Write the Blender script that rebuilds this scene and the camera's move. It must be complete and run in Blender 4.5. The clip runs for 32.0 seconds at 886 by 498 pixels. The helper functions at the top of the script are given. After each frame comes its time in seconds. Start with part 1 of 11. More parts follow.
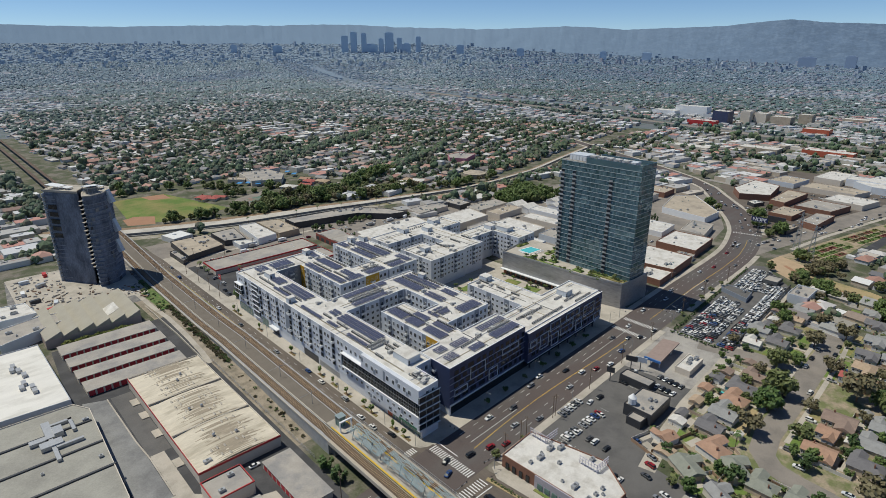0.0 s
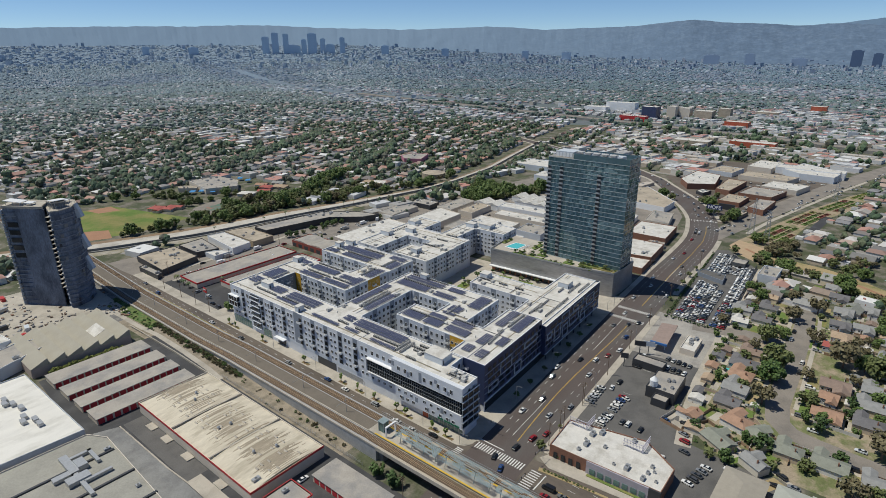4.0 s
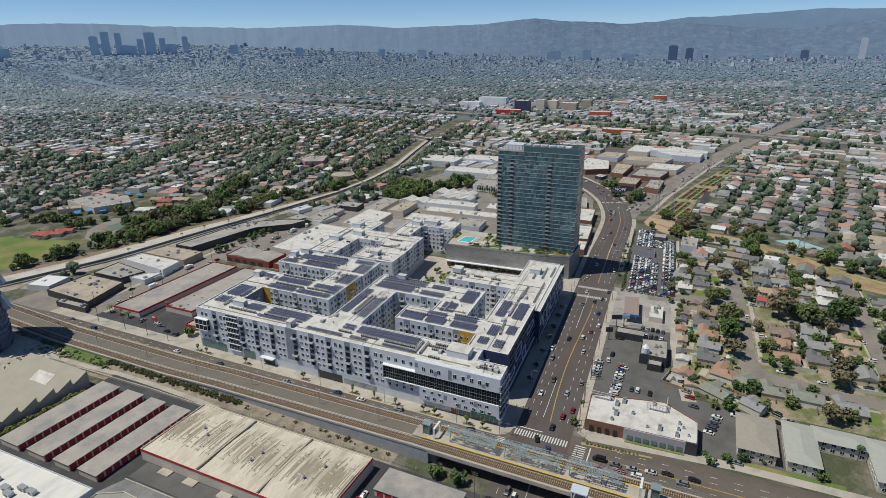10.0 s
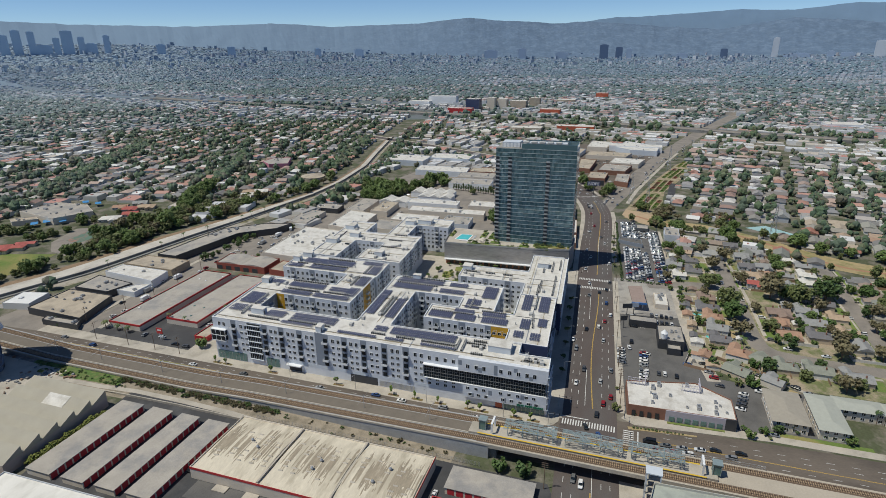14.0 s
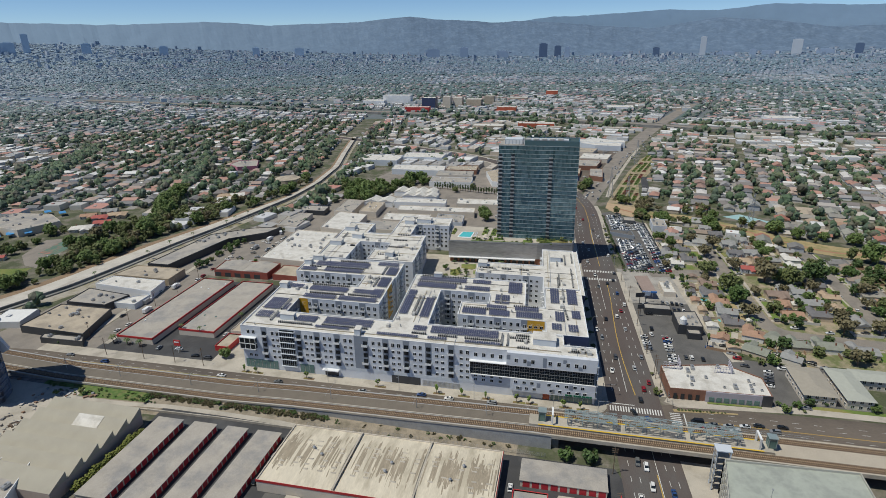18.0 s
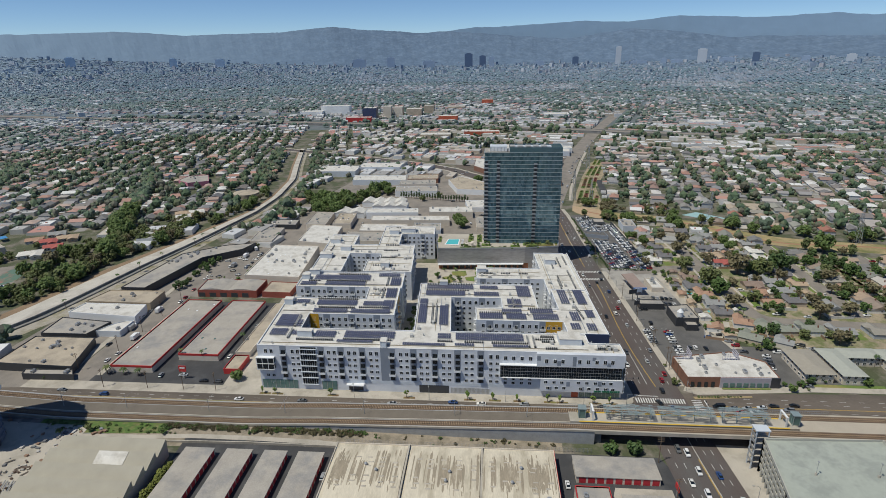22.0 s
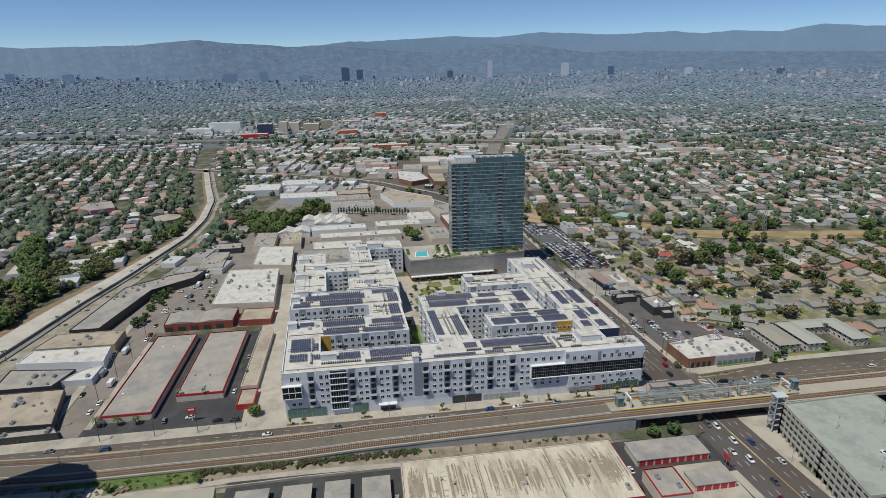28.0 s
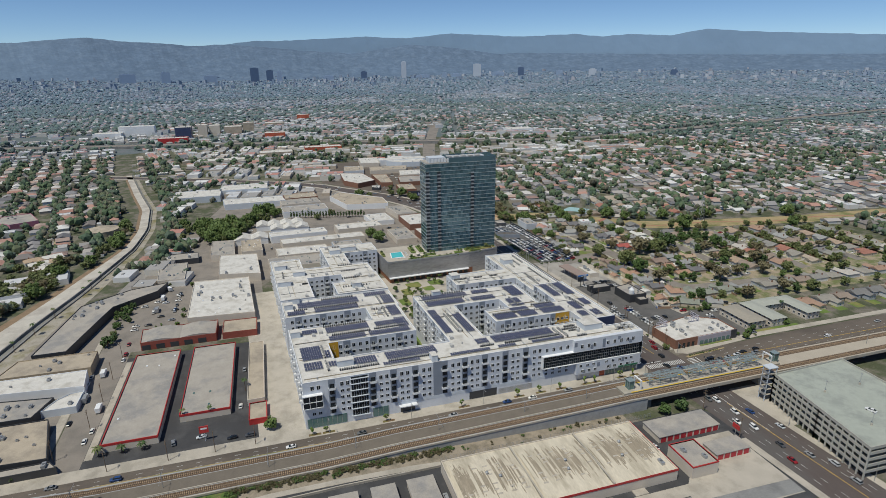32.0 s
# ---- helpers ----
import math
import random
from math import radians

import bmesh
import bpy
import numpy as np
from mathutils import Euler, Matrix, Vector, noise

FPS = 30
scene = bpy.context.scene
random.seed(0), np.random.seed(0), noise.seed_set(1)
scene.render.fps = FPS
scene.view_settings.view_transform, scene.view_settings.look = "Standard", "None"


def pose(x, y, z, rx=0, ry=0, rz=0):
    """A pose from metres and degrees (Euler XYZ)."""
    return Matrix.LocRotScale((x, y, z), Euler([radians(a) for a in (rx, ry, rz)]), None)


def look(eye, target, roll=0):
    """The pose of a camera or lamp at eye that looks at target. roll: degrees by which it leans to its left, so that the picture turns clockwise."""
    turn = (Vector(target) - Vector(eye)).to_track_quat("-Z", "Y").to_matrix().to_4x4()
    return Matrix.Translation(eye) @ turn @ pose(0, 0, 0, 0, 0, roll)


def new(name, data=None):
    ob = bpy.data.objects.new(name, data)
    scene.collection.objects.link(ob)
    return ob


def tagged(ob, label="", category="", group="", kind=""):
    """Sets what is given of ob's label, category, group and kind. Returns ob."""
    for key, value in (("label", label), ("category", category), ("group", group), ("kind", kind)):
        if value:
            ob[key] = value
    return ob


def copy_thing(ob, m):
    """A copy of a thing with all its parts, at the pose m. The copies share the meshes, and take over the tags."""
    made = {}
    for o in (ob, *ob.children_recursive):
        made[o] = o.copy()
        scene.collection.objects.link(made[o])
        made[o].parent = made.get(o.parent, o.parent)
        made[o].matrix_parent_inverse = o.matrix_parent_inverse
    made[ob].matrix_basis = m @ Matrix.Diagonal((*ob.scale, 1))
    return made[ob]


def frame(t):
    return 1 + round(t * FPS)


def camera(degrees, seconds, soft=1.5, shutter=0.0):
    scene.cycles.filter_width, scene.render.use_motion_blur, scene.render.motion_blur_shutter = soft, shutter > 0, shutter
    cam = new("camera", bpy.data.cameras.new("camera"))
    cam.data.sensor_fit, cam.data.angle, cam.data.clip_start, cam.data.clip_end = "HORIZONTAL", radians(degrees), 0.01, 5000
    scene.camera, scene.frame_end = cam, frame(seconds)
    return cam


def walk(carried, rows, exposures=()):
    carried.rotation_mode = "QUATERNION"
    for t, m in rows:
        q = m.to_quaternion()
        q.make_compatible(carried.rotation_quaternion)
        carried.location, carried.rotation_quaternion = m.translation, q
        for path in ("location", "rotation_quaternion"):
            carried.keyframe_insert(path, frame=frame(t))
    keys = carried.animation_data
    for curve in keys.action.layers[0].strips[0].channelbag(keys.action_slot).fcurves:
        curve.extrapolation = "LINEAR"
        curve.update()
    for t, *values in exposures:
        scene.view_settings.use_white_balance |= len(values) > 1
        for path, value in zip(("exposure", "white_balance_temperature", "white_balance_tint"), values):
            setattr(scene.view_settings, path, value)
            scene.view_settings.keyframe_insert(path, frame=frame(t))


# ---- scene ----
cam = camera(75.54, 32.0, soft=0.82)
# seconds; eye in metres; yaw, pitch from level, roll in degrees
ROWS = [
    (0.0, -7.86, -2.41, 162.70, -42.920, -19.511, -0.002),
    (0.5, -12.17, 1.31, 162.72, -44.405, -19.478, 0.065),
    (1.0, -16.37, 5.09, 162.78, -45.482, -19.479, 0.106),
    (1.5, -20.52, 8.94, 162.80, -46.431, -19.481, 0.145),
    (2.0, -24.68, 12.95, 162.90, -47.293, -19.494, 0.182),
    (2.5, -28.77, 16.94, 162.96, -48.116, -19.497, 0.207),
    (3.0, -32.80, 21.05, 163.02, -48.940, -19.500, 0.262),
    (3.5, -36.85, 25.27, 163.08, -49.787, -19.494, 0.305),
    (5.5, -52.11, 42.53, 163.59, -53.579, -19.590, 0.434),
    (6.0, -55.72, 47.08, 163.66, -54.853, -19.633, 0.507),
    (6.5, -59.13, 51.76, 163.75, -56.239, -19.656, 0.570),
    (7.0, -62.30, 56.63, 163.74, -57.647, -19.640, 0.592),
    (7.5, -65.31, 61.57, 163.80, -59.095, -19.673, 0.654),
    (8.0, -68.28, 66.68, 163.86, -60.535, -19.717, 0.675),
    (8.5, -71.11, 71.66, 163.88, -61.917, -19.741, 0.714),
    (9.0, -73.83, 76.71, 163.91, -63.299, -19.775, 0.752),
    (9.5, -76.62, 81.92, 164.00, -64.283, -19.789, 0.756),
    (10.0, -79.35, 87.08, 164.06, -65.128, -19.794, 0.778),
    (10.5, -81.98, 92.36, 164.19, -66.004, -19.819, 0.780),
    (11.0, -84.55, 97.59, 164.17, -66.882, -19.823, 0.780),
    (11.5, -87.04, 102.91, 164.19, -67.760, -19.828, 0.790),
    (12.0, -89.41, 108.26, 164.32, -68.599, -19.852, 0.810),
    (12.5, -91.64, 113.65, 164.41, -69.369, -19.886, 0.808),
    (13.0, -93.92, 119.16, 164.50, -70.130, -19.920, 0.785),
    (13.5, -96.15, 124.66, 164.56, -70.902, -19.944, 0.791),
    (14.0, -98.36, 130.26, 164.68, -71.684, -19.957, 0.788),
    (14.5, -100.49, 135.83, 164.73, -72.447, -19.970, 0.783),
    (16.5, -107.57, 159.23, 165.06, -75.526, -20.062, 0.771),
    (17.0, -109.32, 165.00, 165.10, -76.282, -20.084, 0.784),
    (17.5, -111.02, 170.78, 165.18, -77.058, -20.106, 0.807),
    (18.0, -112.58, 176.53, 165.21, -77.825, -20.138, 0.809),
    (18.5, -114.08, 182.30, 165.29, -78.592, -20.189, 0.822),
    (19.0, -115.45, 188.10, 165.36, -79.360, -20.231, 0.813),
    (19.5, -116.78, 193.82, 165.35, -80.157, -20.262, 0.845),
    (20.0, -117.96, 199.66, 165.42, -81.115, -20.292, 0.867),
    (20.5, -119.00, 205.59, 165.75, -82.142, -20.172, 0.910),
    (21.0, -119.89, 211.58, 165.70, -83.260, -19.931, 0.903),
    (21.5, -120.67, 217.08, 165.72, -84.328, -19.640, 0.926),
    (22.0, -121.44, 223.03, 165.85, -85.446, -19.349, 0.918),
    (22.5, -122.15, 229.03, 165.98, -86.564, -19.037, 0.941),
    (23.0, -122.85, 234.89, 166.15, -87.632, -18.735, 0.962),
    (23.5, -123.32, 240.88, 166.35, -88.699, -18.433, 0.974),
    (24.0, -123.73, 246.99, 166.51, -89.757, -18.251, 0.955),
    (24.5, -123.97, 253.01, 166.55, -90.855, -18.218, 0.936),
    (25.0, -123.92, 259.06, 166.52, -92.042, -18.195, 0.928),
    (25.5, -124.07, 265.05, 166.71, -93.208, -18.221, 0.940),
    (27.5, -122.61, 289.70, 166.87, -97.362, -18.257, 0.881),
    (28.0, -122.23, 295.75, 166.97, -98.146, -18.265, 0.868),
    (28.5, -121.61, 301.85, 167.10, -98.970, -18.292, 0.836),
    (29.0, -120.96, 307.97, 167.23, -99.804, -18.299, 0.794),
    (29.5, -120.24, 314.05, 167.28, -100.636, -18.317, 0.772),
    (30.0, -119.42, 320.13, 167.40, -101.578, -18.313, 0.750),
    (30.5, -118.29, 326.30, 167.48, -102.959, -18.326, 0.692),
    (31.0, -117.08, 332.41, 167.48, -104.360, -18.339, 0.655),
    (31.5, -115.83, 338.38, 167.59, -105.719, -18.332, 0.606),
    (32.0, -114.29, 344.39, 167.70, -107.048, -18.315, 0.598),
]
walk(cam, [(t, pose(x, y, z, 90 + pitch, roll, yaw)) for t, x, y, z, yaw, pitch, roll in ROWS],
     exposures=((0.0, 0.04, 6330.0, 6.0), (20.0, 0.02, 6310.0, 6.0), (32.0, -0.035, 6300.0, 6.0)))

# ---- world, sun ----
SUN_EL, SUN_DIR = 63.5, (-0.55, 0.835)      # towards the sun: afternoon, from the west and a little south
world = bpy.data.worlds.new("world")
scene.world = world
world.use_nodes = True
wn = world.node_tree.nodes
sky = wn.new("ShaderNodeTexSky")
sky.sky_type, sky.sun_disc = "NISHITA", False
sky.sun_elevation, sky.sun_rotation = radians(SUN_EL), math.atan2(SUN_DIR[0], SUN_DIR[1])
sky.altitude, sky.air_density, sky.dust_density, sky.ozone_density = 6000, 1.15, 0.0, 4.5
wn["Background"].inputs["Strength"].default_value = 0.091
world.node_tree.links.new(sky.outputs["Color"], wn["Background"].inputs["Color"])
sun = new("sun", bpy.data.lights.new("sun", "SUN"))
sun.data.energy, sun.data.angle, sun.data.color = 3.55, radians(0.53), (1.0, 0.93, 0.81)
ce = math.cos(radians(SUN_EL))
sun.matrix_world = look((SUN_DIR[0] * ce * 900, SUN_DIR[1] * ce * 900, math.sin(radians(SUN_EL)) * 900), (0, 0, 0))


# ---- builders ----
class Mesh:
    """Collects boxes, prisms and sheets into one mesh."""

    def __init__(self, shear=0.0, base=129.0):
        self.v, self.f, self.m, self.shear, self.base, self.mat = [], [], [], shear, base, 0

    def add(self, verts, faces):
        n = len(self.v)
        if self.shear:
            verts = [(x, y + self.shear * (x - self.base), z) for x, y, z in verts]
        self.v.extend(verts)
        self.f.extend([tuple(i + n for i in f) for f in faces])
        self.m.extend([self.mat] * len(faces))
        return self

    def box(self, x0, x1, y0, y1, z0, z1):
        return self.add([(x0, y0, z0), (x1, y0, z0), (x1, y1, z0), (x0, y1, z0), (x0, y0, z1), (x1, y0, z1), (x1, y1, z1), (x0, y1, z1)],
                        [(0, 3, 2, 1), (4, 5, 6, 7), (0, 1, 5, 4), (1, 2, 6, 5), (2, 3, 7, 6), (3, 0, 4, 7)])

    def obox(self, cx, cy, cz, lx, ly, lz, yaw=0.0, tilt=0.0):
        m = pose(cx, cy, cz, 0, tilt, yaw)
        c = [m @ Vector((sx * lx / 2, sy * ly / 2, sz * lz / 2)) for sz in (-1, 1) for sx, sy in ((-1, -1), (1, -1), (1, 1), (-1, 1))]
        return self.add([tuple(p) for p in c], [(0, 3, 2, 1), (4, 5, 6, 7), (0, 1, 5, 4), (1, 2, 6, 5), (2, 3, 7, 6), (3, 0, 4, 7)])

    def prism(self, poly, z0, z1):
        n = len(poly)
        area = sum(poly[i][0] * poly[(i + 1) % n][1] - poly[(i + 1) % n][0] * poly[i][1] for i in range(n))
        if area < 0:
            poly = poly[::-1]
        self.add([(x, y, z0) for x, y in poly] + [(x, y, z1) for x, y in poly],
                 [tuple(range(n - 1, -1, -1)), tuple(range(n, 2 * n))] + [(i, (i + 1) % n, n + (i + 1) % n, n + i) for i in range(n)])
        return self

    def sheet(self, poly, z):
        n = len(poly)
        area = sum(poly[i][0] * poly[(i + 1) % n][1] - poly[(i + 1) % n][0] * poly[i][1] for i in range(n))
        if area < 0:
            poly = poly[::-1]
        return self.add([(x, y, z) for x, y in poly], [tuple(range(n))])

    def cyl(self, x, y, z0, z1, r0, r1=None, n=8):
        r1 = r0 if r1 is None else r1
        ring = [(math.cos(2 * math.pi * i / n), math.sin(2 * math.pi * i / n)) for i in range(n)]
        return self.add([(x + r0 * c, y + r0 * s, z0) for c, s in ring] + [(x + r1 * c, y + r1 * s, z1) for c, s in ring],
                        [tuple(range(n, 2 * n)), tuple(range(n - 1, -1, -1))] + [(i, (i + 1) % n, n + (i + 1) % n, n + i) for i in range(n)])

    def rod(self, a, b, r, n=6):
        a, b = Vector(a), Vector(b)
        q = (b - a).to_track_quat("Z", "Y").to_matrix()
        ring = [q @ Vector((r * math.cos(2 * math.pi * i / n), r * math.sin(2 * math.pi * i / n), 0)) for i in range(n)]
        return self.add([tuple(a + p) for p in ring] + [tuple(b + p) for p in ring],
                        [tuple(range(n, 2 * n)), tuple(range(n - 1, -1, -1))] + [(i, (i + 1) % n, n + (i + 1) % n, n + i) for i in range(n)])

    def gable(self, x0, x1, y0, y1, z0, z1, along_x=True, over=0.5, thick=0.15):
        """A pitched roof of two slabs, with closed gable ends."""
        x0, x1, y0, y1 = x0 - over, x1 + over, y0 - over, y1 + over
        if along_x:
            ym = (y0 + y1) / 2
            p = [(x0, y0, z0), (x1, y0, z0), (x1, y1, z0), (x0, y1, z0), (x0, ym, z1), (x1, ym, z1)]
            f = [(0, 1, 5, 4), (2, 3, 4, 5), (0, 4, 3), (1, 2, 5), (0, 3, 2, 1)]
        else:
            xm = (x0 + x1) / 2
            p = [(x0, y0, z0), (x1, y0, z0), (x1, y1, z0), (x0, y1, z0), (xm, y0, z1), (xm, y1, z1)]
            f = [(1, 2, 5, 4), (3, 0, 4, 5), (0, 1, 4), (2, 3, 5), (0, 3, 2, 1)]
        return self.add(p, f)

    def hip(self, x0, x1, y0, y1, z0, z1, over=0.5):
        x0, x1, y0, y1 = x0 - over, x1 + over, y0 - over, y1 + over
        w, d = x1 - x0, y1 - y0
        if w >= d:
            r = [(x0 + d / 2, (y0 + y1) / 2, z1), (x1 - d / 2, (y0 + y1) / 2, z1)]
            f = [(0, 1, 5, 4), (2, 3, 4, 5), (3, 0, 4), (1, 2, 5), (0, 3, 2, 1)]
        else:
            r = [((x0 + x1) / 2, y0 + w / 2, z1), ((x0 + x1) / 2, y1 - w / 2, z1)]
            f = [(1, 2, 5, 4), (3, 0, 4, 5), (0, 1, 4), (2, 3, 5), (0, 3, 2, 1)]
        return self.add([(x0, y0, z0), (x1, y0, z0), (x1, y1, z0), (x0, y1, z0)] + r, f)

    def data(self, name, mats):
        me = bpy.data.meshes.new(name)
        me.from_pydata(self.v, [], self.f)
        for m in mats:
            me.materials.append(m)
        if len(mats) > 1:
            me.polygons.foreach_set("material_index", self.m)
        me.update()
        return me


def part(name, mb, mats, parent=None, label="", **tags):
    """Links a Mesh as one mesh object, under a thing or a part."""
    mats = mats if isinstance(mats, (list, tuple)) else [mats]
    ob = new(name, mb.data(name, mats) if isinstance(mb, Mesh) else mb)
    if parent is not None:
        ob.parent = parent
        if parent.matrix_basis != Matrix():
            ob.matrix_parent_inverse = parent.matrix_basis.inverted()
    if label or tags:
        tagged(ob, label, **tags)
    return ob


def thing(name, label, category, group="", at=(0, 0, 0), kind=""):
    ob = new(name)
    ob.location = at
    ob.empty_display_size = 0.5
    return tagged(ob, label, category, group, kind)


def setting(name, mb, mats, label="", category=""):
    return part(name, mb, mats, None, label, category=category, kind="structure")


def swarm(name, template_v, template_f, mats4, mat, label, category, slots=None):
    """One joined mesh of many copies: template vertices times an array of 4x4 matrices."""
    tv = np.c_[np.array(template_v, float), np.ones(len(template_v))]
    mats4 = np.asarray(mats4, float)
    k, n = len(mats4), len(tv)
    co = np.einsum("kij,nj->kni", mats4[:, :3, :], tv).reshape(-1, 3)
    sizes = np.array([len(f) for f in template_f])
    loops = np.concatenate([np.array(f) for f in template_f])
    me = bpy.data.meshes.new(name)
    me.vertices.add(k * n)
    me.vertices.foreach_set("co", co.ravel())
    me.loops.add(k * len(loops))
    me.loops.foreach_set("vertex_index", (loops[None, :] + (np.arange(k) * n)[:, None]).ravel().astype(np.int32))
    me.polygons.add(k * len(sizes))
    starts = np.concatenate([[0], np.cumsum(np.tile(sizes, k))[:-1]])
    me.polygons.foreach_set("loop_start", starts.astype(np.int32))
    for m in (mat if isinstance(mat, list) else [mat]):
        me.materials.append(m)
    if slots is not None:
        me.polygons.foreach_set("material_index", np.tile(np.array(slots, np.int32), k))
    me.update(calc_edges=True)
    me.validate()
    me.shade_flat()
    return tagged(new(name, me), label, category, kind="stuff")


def place(x, y, z, sx, sy, sz, yaw):
    """4x4 arrays for swarm()."""
    c, s = np.cos(yaw), np.sin(yaw)
    m = np.zeros((len(x), 4, 4))
    m[:, 0, 0], m[:, 0, 1], m[:, 1, 0], m[:, 1, 1] = c * sx, -s * sy, s * sx, c * sy
    m[:, 2, 2], m[:, 0, 3], m[:, 1, 3], m[:, 2, 3], m[:, 3, 3] = sz, x, y, z, 1
    return m


# ---- materials ----
def mat(name, colour, rough=0.8, metal=0.0, vary=0.15, scale=0.5, fine=6.0, bump=0.0, spread=None, by="", second=None, second_scale=0.05, second_at=0.55, spec=0.5, streak=None):
    """Principled surface: colour mottled at two sizes; spread: a list of colours picked per piece (by 'object' or 'island');
    second: a colour of stains or worn patches; streak: stretches the mottling, as (x, y, z) factors."""
    m = bpy.data.materials.new(name)
    m.use_nodes = True
    nt = m.node_tree
    nodes, link = nt.nodes, nt.links.new
    b = nodes["Principled BSDF"]
    b.inputs["Roughness"].default_value, b.inputs["Metallic"].default_value = rough, metal
    b.inputs["Specular IOR Level"].default_value = spec
    tc = nodes.new("ShaderNodeNewGeometry")
    vec = tc.outputs["Position"]
    if streak:
        mp = nodes.new("ShaderNodeMapping")
        mp.inputs["Scale"].default_value = streak
        link(vec, mp.inputs["Vector"])
        vec = mp.outputs["Vector"]
    if spread:
        ramp = nodes.new("ShaderNodeValToRGB")
        ramp.color_ramp.interpolation = "CONSTANT"
        e = ramp.color_ramp.elements
        for i, c in enumerate(spread):
            el = e[i] if i < 2 else e.new(i / len(spread))
            el.position, el.color = i / len(spread), (*c, 1)
        if by == "object":
            link(nodes.new("ShaderNodeObjectInfo").outputs["Random"], ramp.inputs["Fac"])
        else:
            link(tc.outputs["Random Per Island"], ramp.inputs["Fac"])
        col = ramp.outputs["Color"]
    else:
        rgb = nodes.new("ShaderNodeRGB")
        rgb.outputs[0].default_value = (*colour, 1)
        col = rgb.outputs[0]
    if second:
        n0 = nodes.new("ShaderNodeTexNoise")
        n0.inputs["Scale"].default_value, n0.inputs["Detail"].default_value, n0.inputs["Roughness"].default_value = second_scale, 6, 0.65
        link(vec, n0.inputs["Vector"])
        r0 = nodes.new("ShaderNodeMapRange")
        r0.inputs["From Min"].default_value, r0.inputs["From Max"].default_value = second_at - 0.08, second_at + 0.08
        link(n0.outputs["Fac"], r0.inputs["Value"])
        mx = nodes.new("ShaderNodeMix")
        mx.data_type = "RGBA"
        mx.inputs["B"].default_value = (*second, 1)
        link(r0.outputs["Result"], mx.inputs["Factor"])
        link(col, mx.inputs["A"])
        col = mx.outputs["Result"]
    if vary:
        n1, n2 = nodes.new("ShaderNodeTexNoise"), nodes.new("ShaderNodeTexNoise")
        n1.inputs["Scale"].default_value, n2.inputs["Scale"].default_value = scale, fine
        n1.inputs["Detail"].default_value, n2.inputs["Detail"].default_value = 5, 3
        link(vec, n1.inputs["Vector"]), link(vec, n2.inputs["Vector"])
        ad = nodes.new("ShaderNodeMath")
        ad.operation = "ADD"
        link(n1.outputs["Fac"], ad.inputs[0]), link(n2.outputs["Fac"], ad.inputs[1])
        mr = nodes.new("ShaderNodeMapRange")
        mr.inputs["From Min"].default_value, mr.inputs["From Max"].default_value = 0.6, 1.4
        mr.inputs["To Min"].default_value, mr.inputs["To Max"].default_value = 1 - vary, 1 + vary
        link(ad.outputs["Value"], mr.inputs["Value"])
        hs = nodes.new("ShaderNodeHueSaturation")
        link(col, hs.inputs["Color"]), link(mr.outputs["Result"], hs.inputs["Value"])
        col = hs.outputs["Color"]
        if bump:
            bp = nodes.new("ShaderNodeBump")
            bp.inputs["Strength"].default_value, bp.inputs["Distance"].default_value = bump, 0.05
            link(n2.outputs["Fac"], bp.inputs["Height"]), link(bp.outputs["Normal"], b.inputs["Normal"])
    link(col, b.inputs["Base Color"])
    return m


M = {}
M["ground"] = mat("ground", (0.185, 0.165, 0.135), 0.95, vary=0.3, scale=0.07, fine=0.9, second=(0.072, 0.083, 0.042), second_scale=0.06, second_at=0.47)
M["asphalt"] = mat("asphalt", (0.100, 0.081, 0.075), 0.9, vary=0.18, scale=0.08, fine=3.0, second=(0.10, 0.092, 0.088), second_scale=0.04, streak=(0.35, 1.0, 1.0))
M["asphalt_old"] = mat("old_asphalt", (0.245, 0.218, 0.19), 0.9, vary=0.2, scale=0.1, fine=2.0, second=(0.19, 0.172, 0.152), second_scale=0.06)
M["asphalt_dark"] = mat("dark_asphalt", (0.050, 0.050, 0.053), 0.85, vary=0.2, scale=0.15, fine=3.0, second=(0.075, 0.075, 0.078), second_scale=0.08)
M["concrete"] = mat("concrete", (0.44, 0.40, 0.34), 0.9, vary=0.14, scale=0.12, fine=2.5, second=(0.34, 0.31, 0.26), second_scale=0.09)
M["concrete_dark"] = mat("grey_concrete", (0.24, 0.24, 0.235), 0.9, vary=0.2, scale=0.1, fine=1.5, second=(0.17, 0.17, 0.17), second_scale=0.07)
M["paint_white"] = mat("white_road_paint", (0.62, 0.62, 0.60), 0.8, vary=0.3, scale=1.5, fine=8)
M["paint_yellow"] = mat("yellow_road_paint", (0.55, 0.36, 0.07), 0.8, vary=0.25, scale=1.5, fine=8)
M["roof_white"] = mat("white_roof_membrane", (0.61, 0.59, 0.55), 0.75, vary=0.14, scale=0.3, fine=2.0, second=(0.47, 0.445, 0.40), second_scale=0.14, second_at=0.56)
M["roof_grey"] = mat("grey_roof_felt", (0.37, 0.34, 0.30), 0.9, vary=0.15, scale=0.2, fine=2.0, second=(0.27, 0.26, 0.25), second_scale=0.08)
M["roof_tan"] = mat("tan_roof_felt", (0.42, 0.36, 0.28), 0.9, vary=0.15, scale=0.2, fine=2.0, second=(0.30, 0.26, 0.21), second_scale=0.08)
M["panel_white"] = mat("white_panel", (0.74, 0.75, 0.76), 0.55, vary=0.05, scale=0.3, fine=3)
